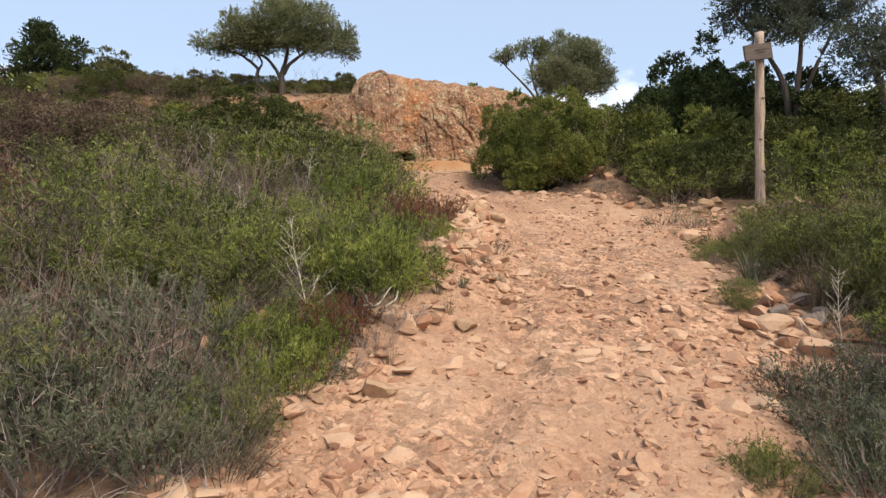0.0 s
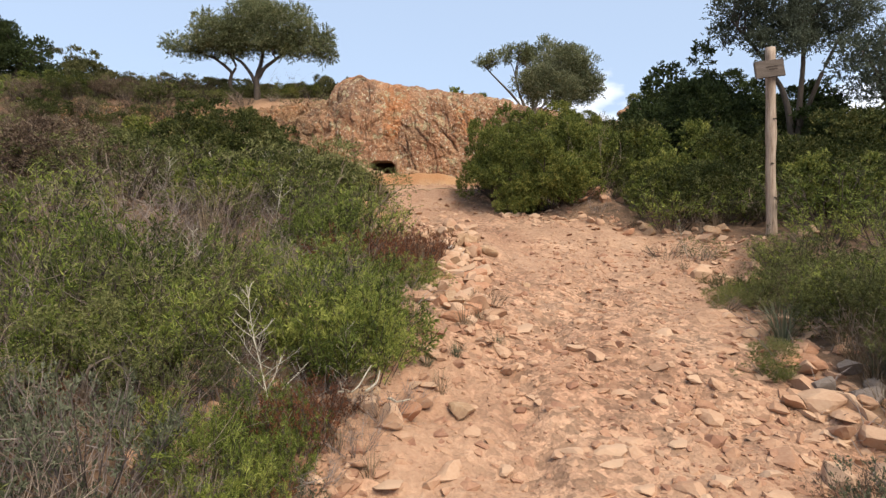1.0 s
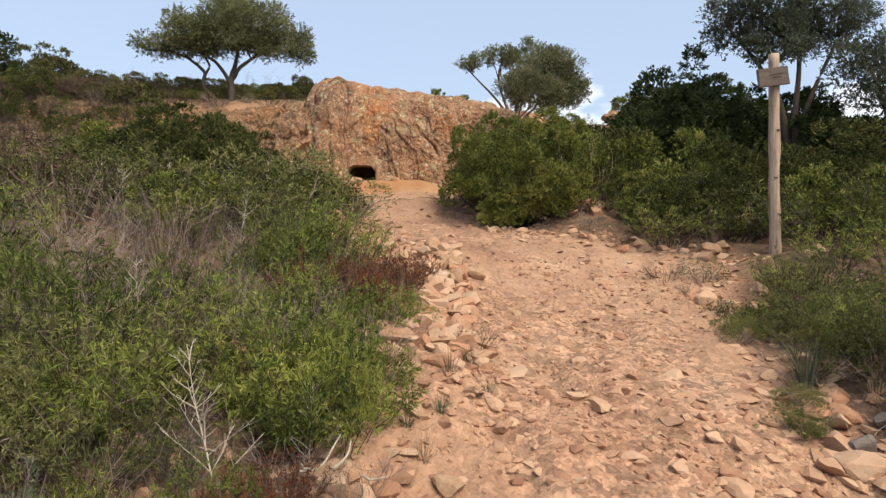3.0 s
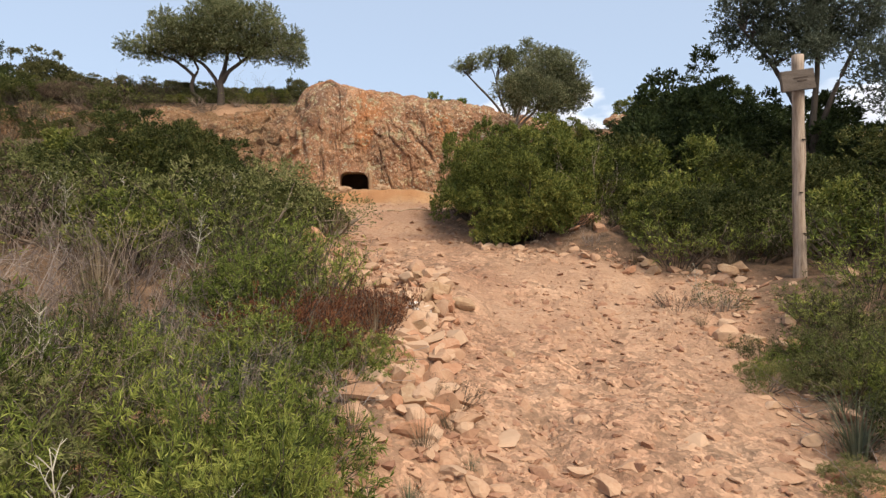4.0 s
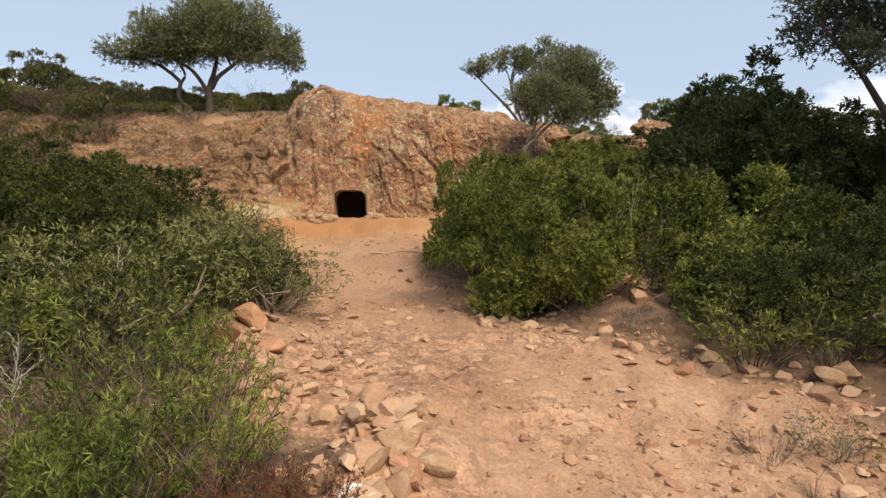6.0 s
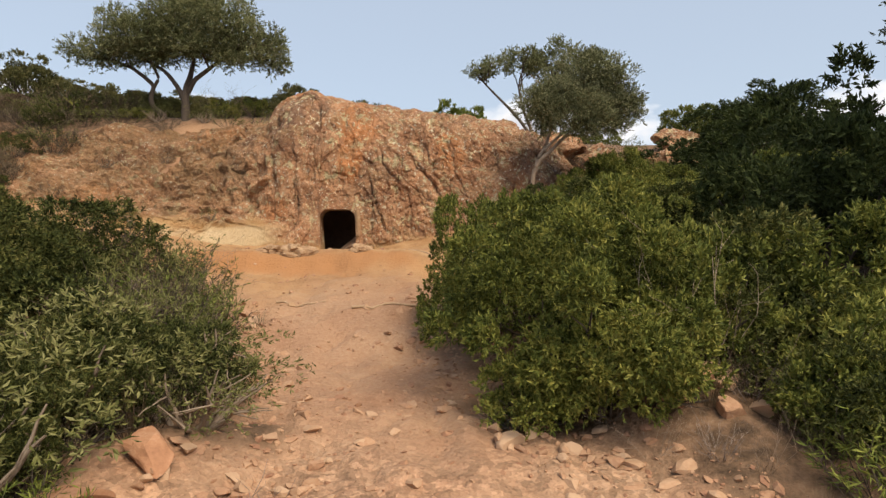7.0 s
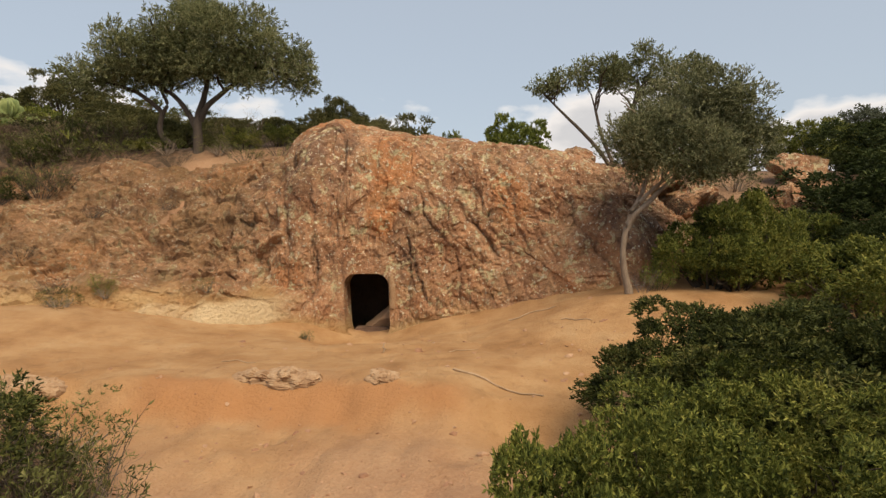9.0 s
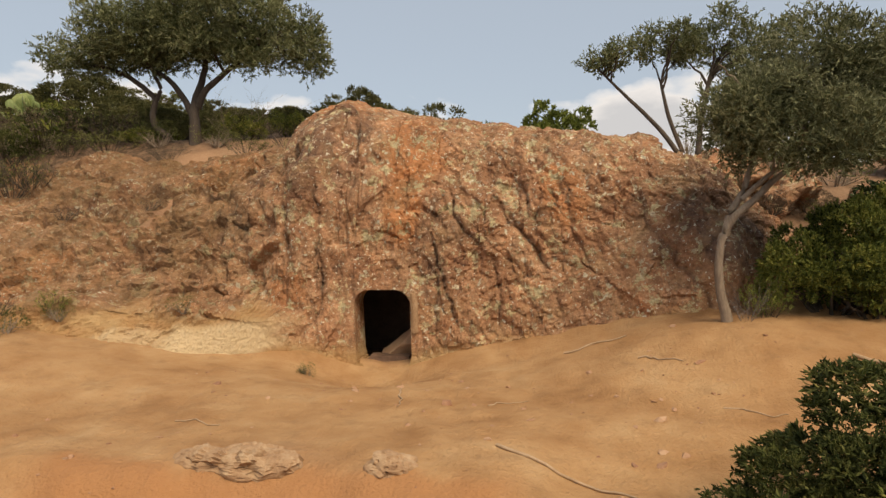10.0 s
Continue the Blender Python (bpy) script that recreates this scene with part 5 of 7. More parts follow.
# shrubs of the bank and of the trail's other side
for row in [  # grey everlasting low down, with open littered earth beside it
            ("silver", -1.75, 2.3, 1.1), ("silver", -1.4, 2.15, 1.0), ("silver", -1.12, 2.25, 0.85), ("silver", -2.1, 2.7, 1.1), ("silver", -1.25, 2.95, 0.95, 1.15), ("silver", -1.45, 2.6, 0.9), ("silver", -1.9, 3.0, 1.0), ("silver", -0.55, 2.95, 0.4),
            ("twigs", -1.0, 2.75, 0.6), ("silver", -0.98, 2.15, 0.55, 0.7), ("silver", -0.85, 2.3, 0.45, 0.6), ("mid1", -0.82, 2.45, 0.45, 0.6), ("heath", -0.78, 2.22, 0.4, 0.45), ("dead", -0.9, 2.2, 0.5), ("green", -0.78, 2.95, 0.5, 0.6), ("green", -0.68, 2.84, 0.35, 0.45), ("rust", -0.62, 2.92, 0.32, 0.4), ("silver", -0.95, 2.6, 0.55, 0.7), ("silver", -1.1, 2.5, 0.6, 0.75), ("dead", -0.85, 2.65, 0.5), ("straw", -0.6, 2.75, 0.7), ("dead", -1.15, 2.7, 0.7), ("dead", -1.55, 3.05, 0.9), ("straw", -0.9, 2.85, 0.7), ("green", -1.0, 2.35, 0.4), ("mid1", -1.85, 2.5, 0.8), ("dead", -1.35, 2.35, 0.8),
            # the small green and rust pair, the dead thistle, the round green shrub
            ("green", -0.72, 3.18, 0.46, 0.58), ("rust", -0.56, 3.2, 0.5, 0.8), ("rust", -0.5, 3.35, 0.45, 0.7), ("green", -0.62, 3.05, 0.35, 0.5), ("twigs", -0.32, 3.2, 0.5), ("twigs2", -0.2, 3.4, 0.42), ("twigs", -0.45, 3.05, 0.45), ("twigs2", -0.9, 3.3, 0.6), ("dead", -0.25, 3.3, 0.45), ("silver", -0.85, 2.95, 0.5), ("twigs", -0.15, 3.6, 0.4), ("straw", -0.4, 3.2, 0.7), ("silver", -0.95, 3.5, 0.5), ("twigs2", -1.05, 3.6, 0.7), ("green", -1.05, 3.15, 0.45), ("skeleton", -0.68, 3.34, 1.15), ("skeleton2", -0.42, 3.6, 0.75), ("twigs", -0.5, 3.55, 0.55), ("twigs2", -0.85, 3.55, 0.55), ("dead", -0.45, 3.75, 0.6), ("straw", -0.75, 3.7, 0.8), ("twigs", -0.35, 3.45, 0.4),
            ("green", -0.46, 3.88, 0.85, 1.0), ("green", -0.32, 3.8, 0.6, 0.8), ("green", -0.6, 4.05, 0.8, 1.0), ("green", -0.34, 4.08, 0.62, 0.8), ("twigs", -0.4, 4.4, 0.7, 0.7), ("straw", -0.1, 4.4, 0.8, 0.8), ("dead", -0.2, 4.45, 0.5, 0.5),
            # green mounds with dead twigs between them
            ("green", -1.25, 3.75, 0.8), ("mid1", -1.45, 3.95, 0.9), ("mid1", -1.1, 4.0, 0.75), ("green", -1.75, 3.6, 0.85), ("twigs", -1.5, 3.6, 0.9), ("twigs2", -1.95, 3.75, 1.0), ("twigs", -1.35, 4.15, 0.9), ("dead", -1.6, 3.85, 1.0), ("dead", -2.2, 3.6, 1.0), ("twigs2", -2.4, 4.2, 1.1), ("twigs", -1.75, 4.45, 1.0), ("twigs", -1.0, 3.85, 0.7), ("twigs2", -1.6, 4.3, 0.9), ("dead", -0.95, 4.3, 0.8), ("silver", -0.6, 4.75, 0.6, 0.8), ("silver", -0.85, 4.7, 0.6, 0.75), ("silver", -0.7, 4.45, 0.5, 0.7), ("twigs", -0.75, 4.6, 0.8), ("silver", -1.2, 5.15, 0.7, 0.85), ("silver", -1.0, 4.4, 0.5, 0.7), ("dead", -0.6, 4.5, 0.8), ("silver", -1.75, 4.9, 0.7, 0.9), ("twigs", -1.15, 4.9, 0.9),
            ("green", -2.3, 3.9, 1.0, 1.1), ("mid1", -2.15, 3.4, 0.9, 1.0), ("mid1", -1.95, 4.05, 1.0, 1.15), ("green", -1.65, 4.2, 0.9, 1.05), ("mid1", -2.6, 3.5, 1.0, 1.1), ("mid2", -1.55, 3.45, 0.75), ("green", -2.1, 4.55, 1.0, 1.1), ("mid1", -2.8, 4.4, 1.0, 1.15), ("rust", -1.75, 3.25, 0.6), ("mid1", -1.2, 3.4, 0.6), ("heath", -1.3, 4.35, 0.7), ("twigs", -2.1, 4.2, 0.9), ("green", -1.1, 4.6, 0.7), ("mid1", -1.5, 4.75, 0.85), ("twigs2", -1.85, 4.7, 1.0), ("green", -2.5, 4.6, 1.0), ("twigs", -2.9, 4.2, 1.0), ("mid2", -2.9, 4.9, 1.0),
            ("straw", -1.6, 5.3, 1.6, 2.2), ("straw", -2.4, 5.5, 1.7, 2.3), ("straw", -1.8, 5.8, 1.6, 2.2), ("straw", -0.95, 4.95, 1.2, 1.5), ("twigs", -1.45, 5.5, 1.1), ("twigs2", -2.1, 5.4, 1.2), ("twigs", -2.6, 5.7, 1.2), ("twigs2", -1.7, 6.1, 1.1), ("dead", -1.9, 5.6, 1.2), ("dead", -2.5, 5.2, 1.1),
            # rust heath and green shoots above the heap
            ("green", -0.45, 4.95, 0.75, 0.6), ("green", -0.2, 5.0, 0.6, 0.55), ("green", -0.72, 5.05, 0.8, 0.65), ("rust", -0.3, 5.4, 0.9, 1.1), ("rust", -0.62, 5.4, 0.95, 1.1), ("rust", -0.12, 5.55, 0.75, 1.05), ("rust", -0.45, 5.3, 0.8, 0.95), ("rust", 0.02, 5.75, 0.55, 0.85), ("rust", -0.42, 5.65, 0.8, 0.85), ("rust", -0.2, 5.95, 0.6, 0.9), ("green", -0.5, 6.0, 0.85, 0.95), ("green", -0.8, 5.75, 0.85, 0.9), ("green", -0.9, 6.2, 0.9, 0.95), ("green", -0.6, 6.45, 0.8, 0.8), ("green", -1.1, 5.9, 0.7), ("straw", -0.1, 5.0, 0.9, 1.2), ("straw", -0.05, 5.3, 0.8, 1.3),
            ("green", -1.0, 6.7, 0.9), ("mid1", -1.3, 6.5, 0.8), ("green", -0.85, 7.0, 0.7), ("mid1", -1.4, 7.0, 0.9), ("green", -1.75, 6.7, 0.9), ("twigs", -2.2, 6.4, 1.1), ("skeleton", -1.36, 6.9, 1.15), ("skeleton2", -1.55, 6.95, 1.15), ("skeleton", -1.33, 6.1, 1.0), ("skeleton2", -2.4, 6.5, 1.2), ("skeleton", -2.9, 7.0, 1.1), ("skeleton", -2.0, 6.9, 1.1), ("skeleton2", -1.4, 4.45, 0.9), ("skeleton2", -2.0, 3.75, 0.8),
            ("mid1", -1.45, 10.3, 0.7, 0.8), ("heath", -1.2, 10.05, 0.6, 0.6), ("mid1", -1.8, 11.0, 0.45, 0.9), ("rust", -1.35, 10.4, 0.4), ("green", -1.1, 9.75, 0.3), ("green", -4.43, 15.55, 0.4, 0.45), ("mid2", -4.35, 15.5, 0.3, 0.35), ("mid1", -0.8, 8.65, 0.5), ("mid1", -1.3, 9.6, 0.9, 1.3), ("heath", -1.6, 9.8, 0.9, 1.2), ("mid1", -1.5, 8.95, 1.1, 1.25), ("mid1", -1.85, 9.5, 0.8, 1.1), ("lent3f", -3.0, 10.1, 0.65, 0.7), ("heath", -2.4, 10.6, 1.0, 1.2), ("mid1", -2.0, 10.9, 0.8, 1.2), ("lent3f", -2.35, 9.3, 0.5, 0.6), ("mid2", -3.3, 10.8, 1.2, 1.2), ("heath", -2.8, 11.5, 0.8), ("twigs", -3.1, 11.8, 0.8), ("twigs", -2.5, 11.4, 0.6), ("heath", -3.6, 11.7, 1.0), ("green", -1.15, 9.2, 0.6, 0.8), ("rust", -1.5, 10.6, 0.7), ("mid1", -1.85, 9.9, 1.1), ("mid2", -2.0, 10.2, 1.0), ("straw", -0.75, 8.3, 1.0), ("straw", -0.9, 10.4, 0.8), ("skeleton2", -1.7, 9.6, 0.9), ("dead", -1.2, 9.0, 0.9), ("heath", -1.0, 9.1, 0.55), ("heath", -1.7, 8.9, 0.8),
            # the far edge of the trail
            ("silver", 1.52, 2.12, 0.6, 0.7), ("silver", 1.7, 2.05, 0.7, 0.8), ("silver", 1.62, 2.3, 0.6, 0.7), ("silver", 1.68, 2.6, 0.75), ("silver", 1.85, 2.8, 0.8), ("heath", 1.6, 2.85, 0.4), ("mid2", 2.75, 4.05, 0.65, 0.75), ("mid1", 3.05, 4.45, 0.9, 1.1), ("mid2", 3.1, 3.6, 0.7), ("mid1", 2.6, 3.45, 0.55), ("rust", 2.0, 2.95, 0.35), ("silver", 1.98, 2.55, 0.95), ("silver", 1.78, 2.35, 0.75), ("silver", 2.25, 2.8, 1.0), ("silver", 2.3, 2.35, 1.1), ("silver", 2.0, 2.2, 0.9), ("green", 1.72, 2.2, 0.5), ("green", 1.2, 2.26, 0.2, 0.28), ("mid1", 1.24, 2.2, 0.34), ("heath", 1.65, 2.6, 0.45), ("straw", 1.5, 2.35, 0.7), ("mid1", 2.6, 2.6, 0.9),
            ("green", 2.55, 3.0, 0.7), ("mid1", 2.85, 3.2, 0.8), ("mid1", 2.75, 3.75, 0.7), ("green", 2.95, 3.8, 0.9), ("mid1", 3.05, 4.1, 0.9), ("mid1", 2.75, 4.35, 0.75), ("green", 2.75, 4.7, 0.55), ("mid2", 2.55, 5.0, 0.5), ("green", 2.85, 5.2, 0.55), ("mid1", 2.95, 4.75, 0.85), ("mid2", 3.2, 4.8, 0.7), ("mid1", 2.5, 5.25, 0.34), ("mid2", 2.2, 5.2, 0.32), ("mid1", 2.42, 5.65, 0.32), ("green", 2.7, 5.6, 0.36), ("green", 2.32, 5.35, 0.28), ("mid1", 3.2, 5.9, 0.7), ("mid2", 3.1, 6.2, 0.45), ("mid1", 2.95, 5.5, 0.6),
            ("straw", 2.35, 3.85, 1.1), ("straw", 2.5, 4.2, 1.2), ("straw", 2.3, 4.55, 0.8), ("dead", 2.35, 3.7, 0.5), ("twigs", 2.5, 3.9, 0.5), ("skeleton2", 2.2, 3.4, 0.95), ("blade", 2.2, 4.45, 1.5, 1.4), ("straw", 2.42, 4.2, 1.4, 0.9), ("straw", 2.36, 4.02, 1.2, 0.7), ("dead", 2.5, 4.12, 0.6, 0.5), ("straw", 2.52, 3.95, 1.3, 0.9), ("mid2", 1.87, 4.02, 0.3, 0.22), ("green", 1.9, 3.98, 0.2, 0.2), ("straw", 2.28, 3.72, 1.0, 0.7), ("blade", 2.4, 3.9, 0.9, 0.8), ("mid2", 2.62, 4.3, 0.7, 0.75), ("mid1", 2.6, 3.75, 0.6, 0.7), ("blade", 2.35, 4.75, 0.8), ("mid2", 2.0, 4.2, 0.26), ("mid2", 2.06, 4.25, 0.22),
            ("dead", 2.4, 6.35, 0.6), ("skeleton", 2.45, 6.45, 0.7), ("heath", 2.25, 6.5, 0.35), ("mid2", 2.6, 6.5, 0.4), ("straw", 2.3, 6.2, 0.6), ("dead", 1.7, 8.1, 0.45), ("dead", 2.15, 7.85, 0.55), ("straw", 2.3, 7.6, 0.8), ("blade", 1.02, 8.5, 0.5), ("dead", 3.0, 7.2, 0.5),
            ("mid2", 2.75, 8.3, 0.9), ("mid2", 3.3, 8.1, 1.0), ("mid1", 3.9, 7.6, 0.9), ("dead", 2.2, 8.6, 1.3, 1.5), ("heath", 2.2, 8.62, 0.55, 0.6), ("heath", 2.45, 8.5, 0.6, 0.55), ("twigs", 2.35, 8.35, 0.7, 0.7), ("mid1", 2.6, 8.45, 0.7, 0.75), ("straw", 2.1, 8.3, 1.2, 0.9), ("straw", 2.45, 8.15, 1.0, 0.8), ("dead", 3.0, 8.2, 0.9, 1.1),
            # tufts at the foot of the bank
            ("straw", 0.2, 4.3, 0.7), ("straw", 0.05, 3.75, 0.6), ("blade", 0.14, 4.0, 0.55), ("straw", 0.32, 4.5, 0.6), ("blade", -0.02, 3.9, 0.5), ("blade", 0.4, 4.3, 0.45), ("straw", -0.25, 3.1, 0.6), ("heath", 0.38, 4.75, 0.3), ("straw", 0.3, 4.7, 0.6)]:
    put(*row)


def scatter():
    """Fills the slopes between the placed shrubs."""
    rng = np.random.default_rng(5)
    took = []
    tries = 0
    while len(took) < 190 and tries < 9000:
        tries += 1
        if rng.uniform() < 0.66:
            x, y = rng.uniform(-9, -0.6), rng.uniform(1.6, 12.5)
        else:
            x, y = rng.uniform(1.9, 8.0), rng.uniform(1.8, 8.2)
        if (-1.3 < x < 0 and 5.9 < y < 8.1) or (-2.7 < x < 0 and y < 6.3):        # planted above
            continue
        if float(bareness(x, y)) > 0.12 or abs(x) > 1.2 + 0.85 * y:
            continue
        xl, xr = edges(y)
        if min(abs(x - xl), abs(x - xr)) < 0.35 or math.hypot(x - 3.4, y - 6.8) < 0.45 or (0.8 < x < 4.2 and y > 7.6):
            continue
        if y > 7.3 and x < -1.9 and float(fbm(x * 0.8, y * 0.6, 3, 3, 28)) > 0.12:      # left open: bare pink earth
            continue
        far = 0.34 + 0.03 * y
        if any(math.hypot(x - a, y - b) < far for a, b in took):
            continue
        took.append((x, y))
        n = float(fbm(x * 0.45, y * 0.45, 7, 2, 91)) + rng.normal(0, 0.28)
        if x > 0:
            k = "mid2" if n > 0.15 else "mid1" if n > -0.1 else "green"
        elif y > 5.8:
            dry = "heathdome" if x < -3.4 or y > 10.5 else "mid2"
            k = dry if n > 0.26 else "mid2" if n > 0.16 else "heath" if n > 0.1 else dry if n > 0.02 else "twigs" if n > -0.03 else "mid1" if n > -0.14 else "lent3f" if n > -0.26 and y > 7.5 else "green" if n > -0.36 else dry if n > -0.5 else "mid2"
        elif y > 2.9:
            k = "mid1" if n > 0.34 else "heath" if n > 0.2 else "green" if n > 0.0 else "twigs2" if n > -0.16 else "mid1" if n > -0.34 else "silver" if n > -0.42 else "rust"
        else:
            k = "mid1" if n > 0.25 else "silver" if n > -0.2 else "green"
        s = rng.uniform(0.8, 1.25)
        if 0 < x < 4.2 and y < 6.9:
            s *= 0.6
        if k == "lent3f":
            s *= 0.55
        put(k, x, y, s * (1.0 if y < 5 else 1.2), s * (0.75 if y < 4 else 1.0))
        for m in range(2):
            if x < 0 and not (x > -2.6 and 5.9 < y < 9.5) and rng.uniform() < (0.45 if y < 9 else 0.25):
                a = rng.uniform(0, 6.28)
                put("twigs" if m else "twigs2", x + 0.3 * math.cos(a), y + 0.3 * math.sin(a), rng.uniform(0.7, 1.15) * (1.0 if y > 4 else 0.75))
        if x < -1 and y > 3.6 and rng.uniform() < 0.08:
            put("skeleton" if rng.uniform() < 0.5 else "skeleton2", x + 0.25, y - 0.2, rng.uniform(0.7, 1.15))
        if rng.uniform() < 0.16:
            put("dead", x + 0.2, y - 0.2, rng.uniform(0.7, 1.1))
        if rng.uniform() < 0.15:
            put("straw", x - 0.2, y - 0.25, rng.uniform(0.9, 1.4))


scatter()


def rock_growth():
    """Dry heath rooted on the ledges of the outcrop's low half."""
    rng = np.random.default_rng(15)
    for k in range(64):
        x = rng.uniform(-14.5, -6.9)
        put(["heathdome", "mid2", "heath", "mid1", "lent3f", "heathdome", "heath"][k % 7], x, rng.uniform(15.2, 18.9), rng.uniform(0.6, 1.1) * (0.6 if k % 7 == 4 else 1.0))
    for k in range(30):                                           # low cushions behind the crest
        put(["heathdome", "mid2", "lent3f", "heathdome", "mid1"][k % 5], rng.uniform(-14, -6.6), rng.uniform(18.7, 20.2), rng.uniform(0.6, 1.1) * (0.6 if k % 5 == 2 else 1.0))
    for x, y, s in ((-6.2, 16.4, 0.5), (-5.7, 17.4, 0.4), (-4.7, 17.8, 0.35)):
        put("heath", x, y, s)


rock_growth()

# ---- trees ----
tree("olive_tree", "wild olive with a wide domed crown on forked trunks", (-5.0, 19.75, zat(-5.0, 19.75)),
     [[(0, 0, -0.2, 0.12), (-0.02, 0, 0.35, 0.09), (0.0, 0, 0.62, 0.08), (0.05, 0, 0.9, 0.065), (0.12, 0.1, 1.25, 0.05), (0.15, 0.1, 1.8, 0.03)],
      [(0.02, 0, 0.6, 0.07), (0.2, -0.05, 0.9, 0.055), (0.42, -0.05, 1.06, 0.05), (0.7, -0.1, 1.26, 0.04), (1.3, -0.1, 1.6, 0.025)],
      [(-0.03, 0, 0.42, 0.065), (-0.14, 0, 0.66, 0.055), (-0.42, 0, 1.06, 0.045), (-0.76, 0.05, 1.28, 0.04), (-1.3, 0.1, 1.6, 0.025)],
      [(-0.45, 0.15, -0.2, 0.08), (-0.58, 0.15, 0.12, 0.065), (-0.83, 0.1, 0.33, 0.058), (-0.86, 0.1, 0.55, 0.055), (-0.76, 0.1, 0.78, 0.05), (-1.0, 0.05, 1.0, 0.045), (-1.25, 0, 1.2, 0.04), (-1.7, 0, 1.36, 0.03), (-2.2, 0, 1.45, 0.02)],
      [(-0.8, 0.1, 0.72, 0.04), (-0.62, 0, 0.95, 0.035), (-0.75, -0.1, 1.3, 0.03), (-1.0, -0.1, 1.6, 0.02)]],
     [(-2.1, 0, 1.57, 0.75, 0.8, 0.47), (-1.3, 0, 1.92, 0.95, 1.0, 0.71), (-0.3, 0, 2.17, 1.15, 1.2, 0.85), (0.75, 0, 2.12, 1.05, 1.1, 0.85), (1.5, 0, 1.77, 0.85, 0.9, 0.65), (1.95, 0, 1.42, 0.5, 0.6, 0.42), (-1.6, -0.4, 1.44, 0.75, 0.6, 0.35), (0.9, -0.5, 1.44, 0.9, 0.6, 0.4), (-0.2, 0.3, 2.37, 1.2, 0.9, 0.65), (0.1, -0.2, 1.62, 1.15, 0.8, 0.42), (1.3, -0.2, 1.52, 0.85, 0.7, 0.45), (-0.75, -0.1, 1.57, 0.8, 0.7, 0.4), (0.4, -0.5, 2.07, 1.1, 0.7, 0.59), (-0.9, -0.5, 1.97, 0.9, 0.6, 0.59)],
     10500, 10, 0.07, 0.018, OLIVE, BARK_DARK, 11)
tree("olive_tree", "leaning wild olive with pale trunk and silver-green crown", (2.38, 15.35, zat(2.38, 15.35)),
     [[(0.02, 0, -0.15, 0.062), (-0.06, 0, 0.18, 0.044), (-0.1, 0, 0.5, 0.037), (-0.03, 0, 0.82, 0.035), (0.1, 0, 1.0, 0.034), (0.32, 0, 1.2, 0.03), (0.52, 0, 1.38, 0.026), (0.75, 0, 1.75, 0.02)],
      [(-0.02, 0.02, 0.78, 0.036), (0.03, 0.03, 1.0, 0.032), (0.16, 0.05, 1.2, 0.028), (0.26, 0.08, 1.5, 0.024), (0.25, 0.1, 1.95, 0.018)],
      [(0.12, 0, 1.12, 0.026), (0.3, -0.05, 1.3, 0.022), (0.45, -0.05, 1.42, 0.018)]],
     [(0.25, 0, 1.95, 0.62, 0.65, 0.5), (0.75, 0.1, 1.9, 0.75, 0.8, 0.58), (1.2, 0.1, 1.95, 0.6, 0.65, 0.52), (0.75, 0, 2.25, 0.75, 0.7, 0.48), (0.1, 0.1, 1.7, 0.45, 0.5, 0.34), (1.2, 0, 2.3, 0.5, 0.5, 0.38), (0.65, -0.2, 1.6, 0.7, 0.5, 0.32), (1.45, 0.1, 1.75, 0.4, 0.5, 0.35)],
     7800, 10, 0.05, 0.014, SILVEROLIVE, BARK, 12)
tree("olive_tree", "dark wild olive growing behind the rock", (3.2, 18.9, 5.35),
     [[(0, 0, -0.3, 0.06), (-0.1, 0, 0.5, 0.05), (-0.05, 0, 1.0, 0.04), (0.1, 0, 1.7, 0.03)], [(-0.1, 0, 0.2, 0.045), (-0.5, 0, 0.8, 0.035), (-0.85, 0, 1.2, 0.03), (-1.2, 0, 1.55, 0.022), (-1.5, 0, 1.85, 0.014)],
      [(-0.3, 0, 0.6, 0.035), (-0.5, 0, 1.1, 0.03), (-0.6, 0, 1.6, 0.02)]],
     [(-1.5, 0, 1.95, 0.35, 0.4, 0.18), (-1.05, 0, 2.05, 0.42, 0.45, 0.24), (-0.5, 0, 2.15, 0.6, 0.6, 0.32), (0.2, 0, 2.2, 0.75, 0.7, 0.42), (0.9, 0, 2.0, 0.7, 0.7, 0.5)],
     2600, 10, 0.05, 0.017, OLIVE, BARK_DARK, 13)
tree("wild_pear", "tall dark broad-leaved tree beside the signpost", (5.15, 9.3, 2.6),
     [[(0, 0, -0.2, 0.06), (-0.05, 0, 0.7, 0.05), (-0.12, 0, 1.4, 0.04), (-0.45, 0, 2.0, 0.026), (-0.9, 0, 2.5, 0.014)],
      [(0, 0, 0.5, 0.05), (0.05, 0, 1.2, 0.042), (0.12, 0, 1.9, 0.03), (0.1, 0, 2.6, 0.02)], [(0.02, 0, 0.9, 0.04), (0.3, 0, 1.6, 0.03), (0.6, 0, 2.2, 0.02)]],
     [(-0.75, 0, 2.5, 0.5, 0.5, 0.45), (-0.1, 0, 2.75, 0.7, 0.6, 0.6), (0.5, 0, 2.6, 0.6, 0.6, 0.5), (0.0, 0, 3.3, 0.8, 0.7, 0.5), (-0.3, -0.2, 2.15, 0.5, 0.4, 0.3)],
     6200, 9, 0.042, 0.016, PEARLEAF, BARK_DARK, 14)
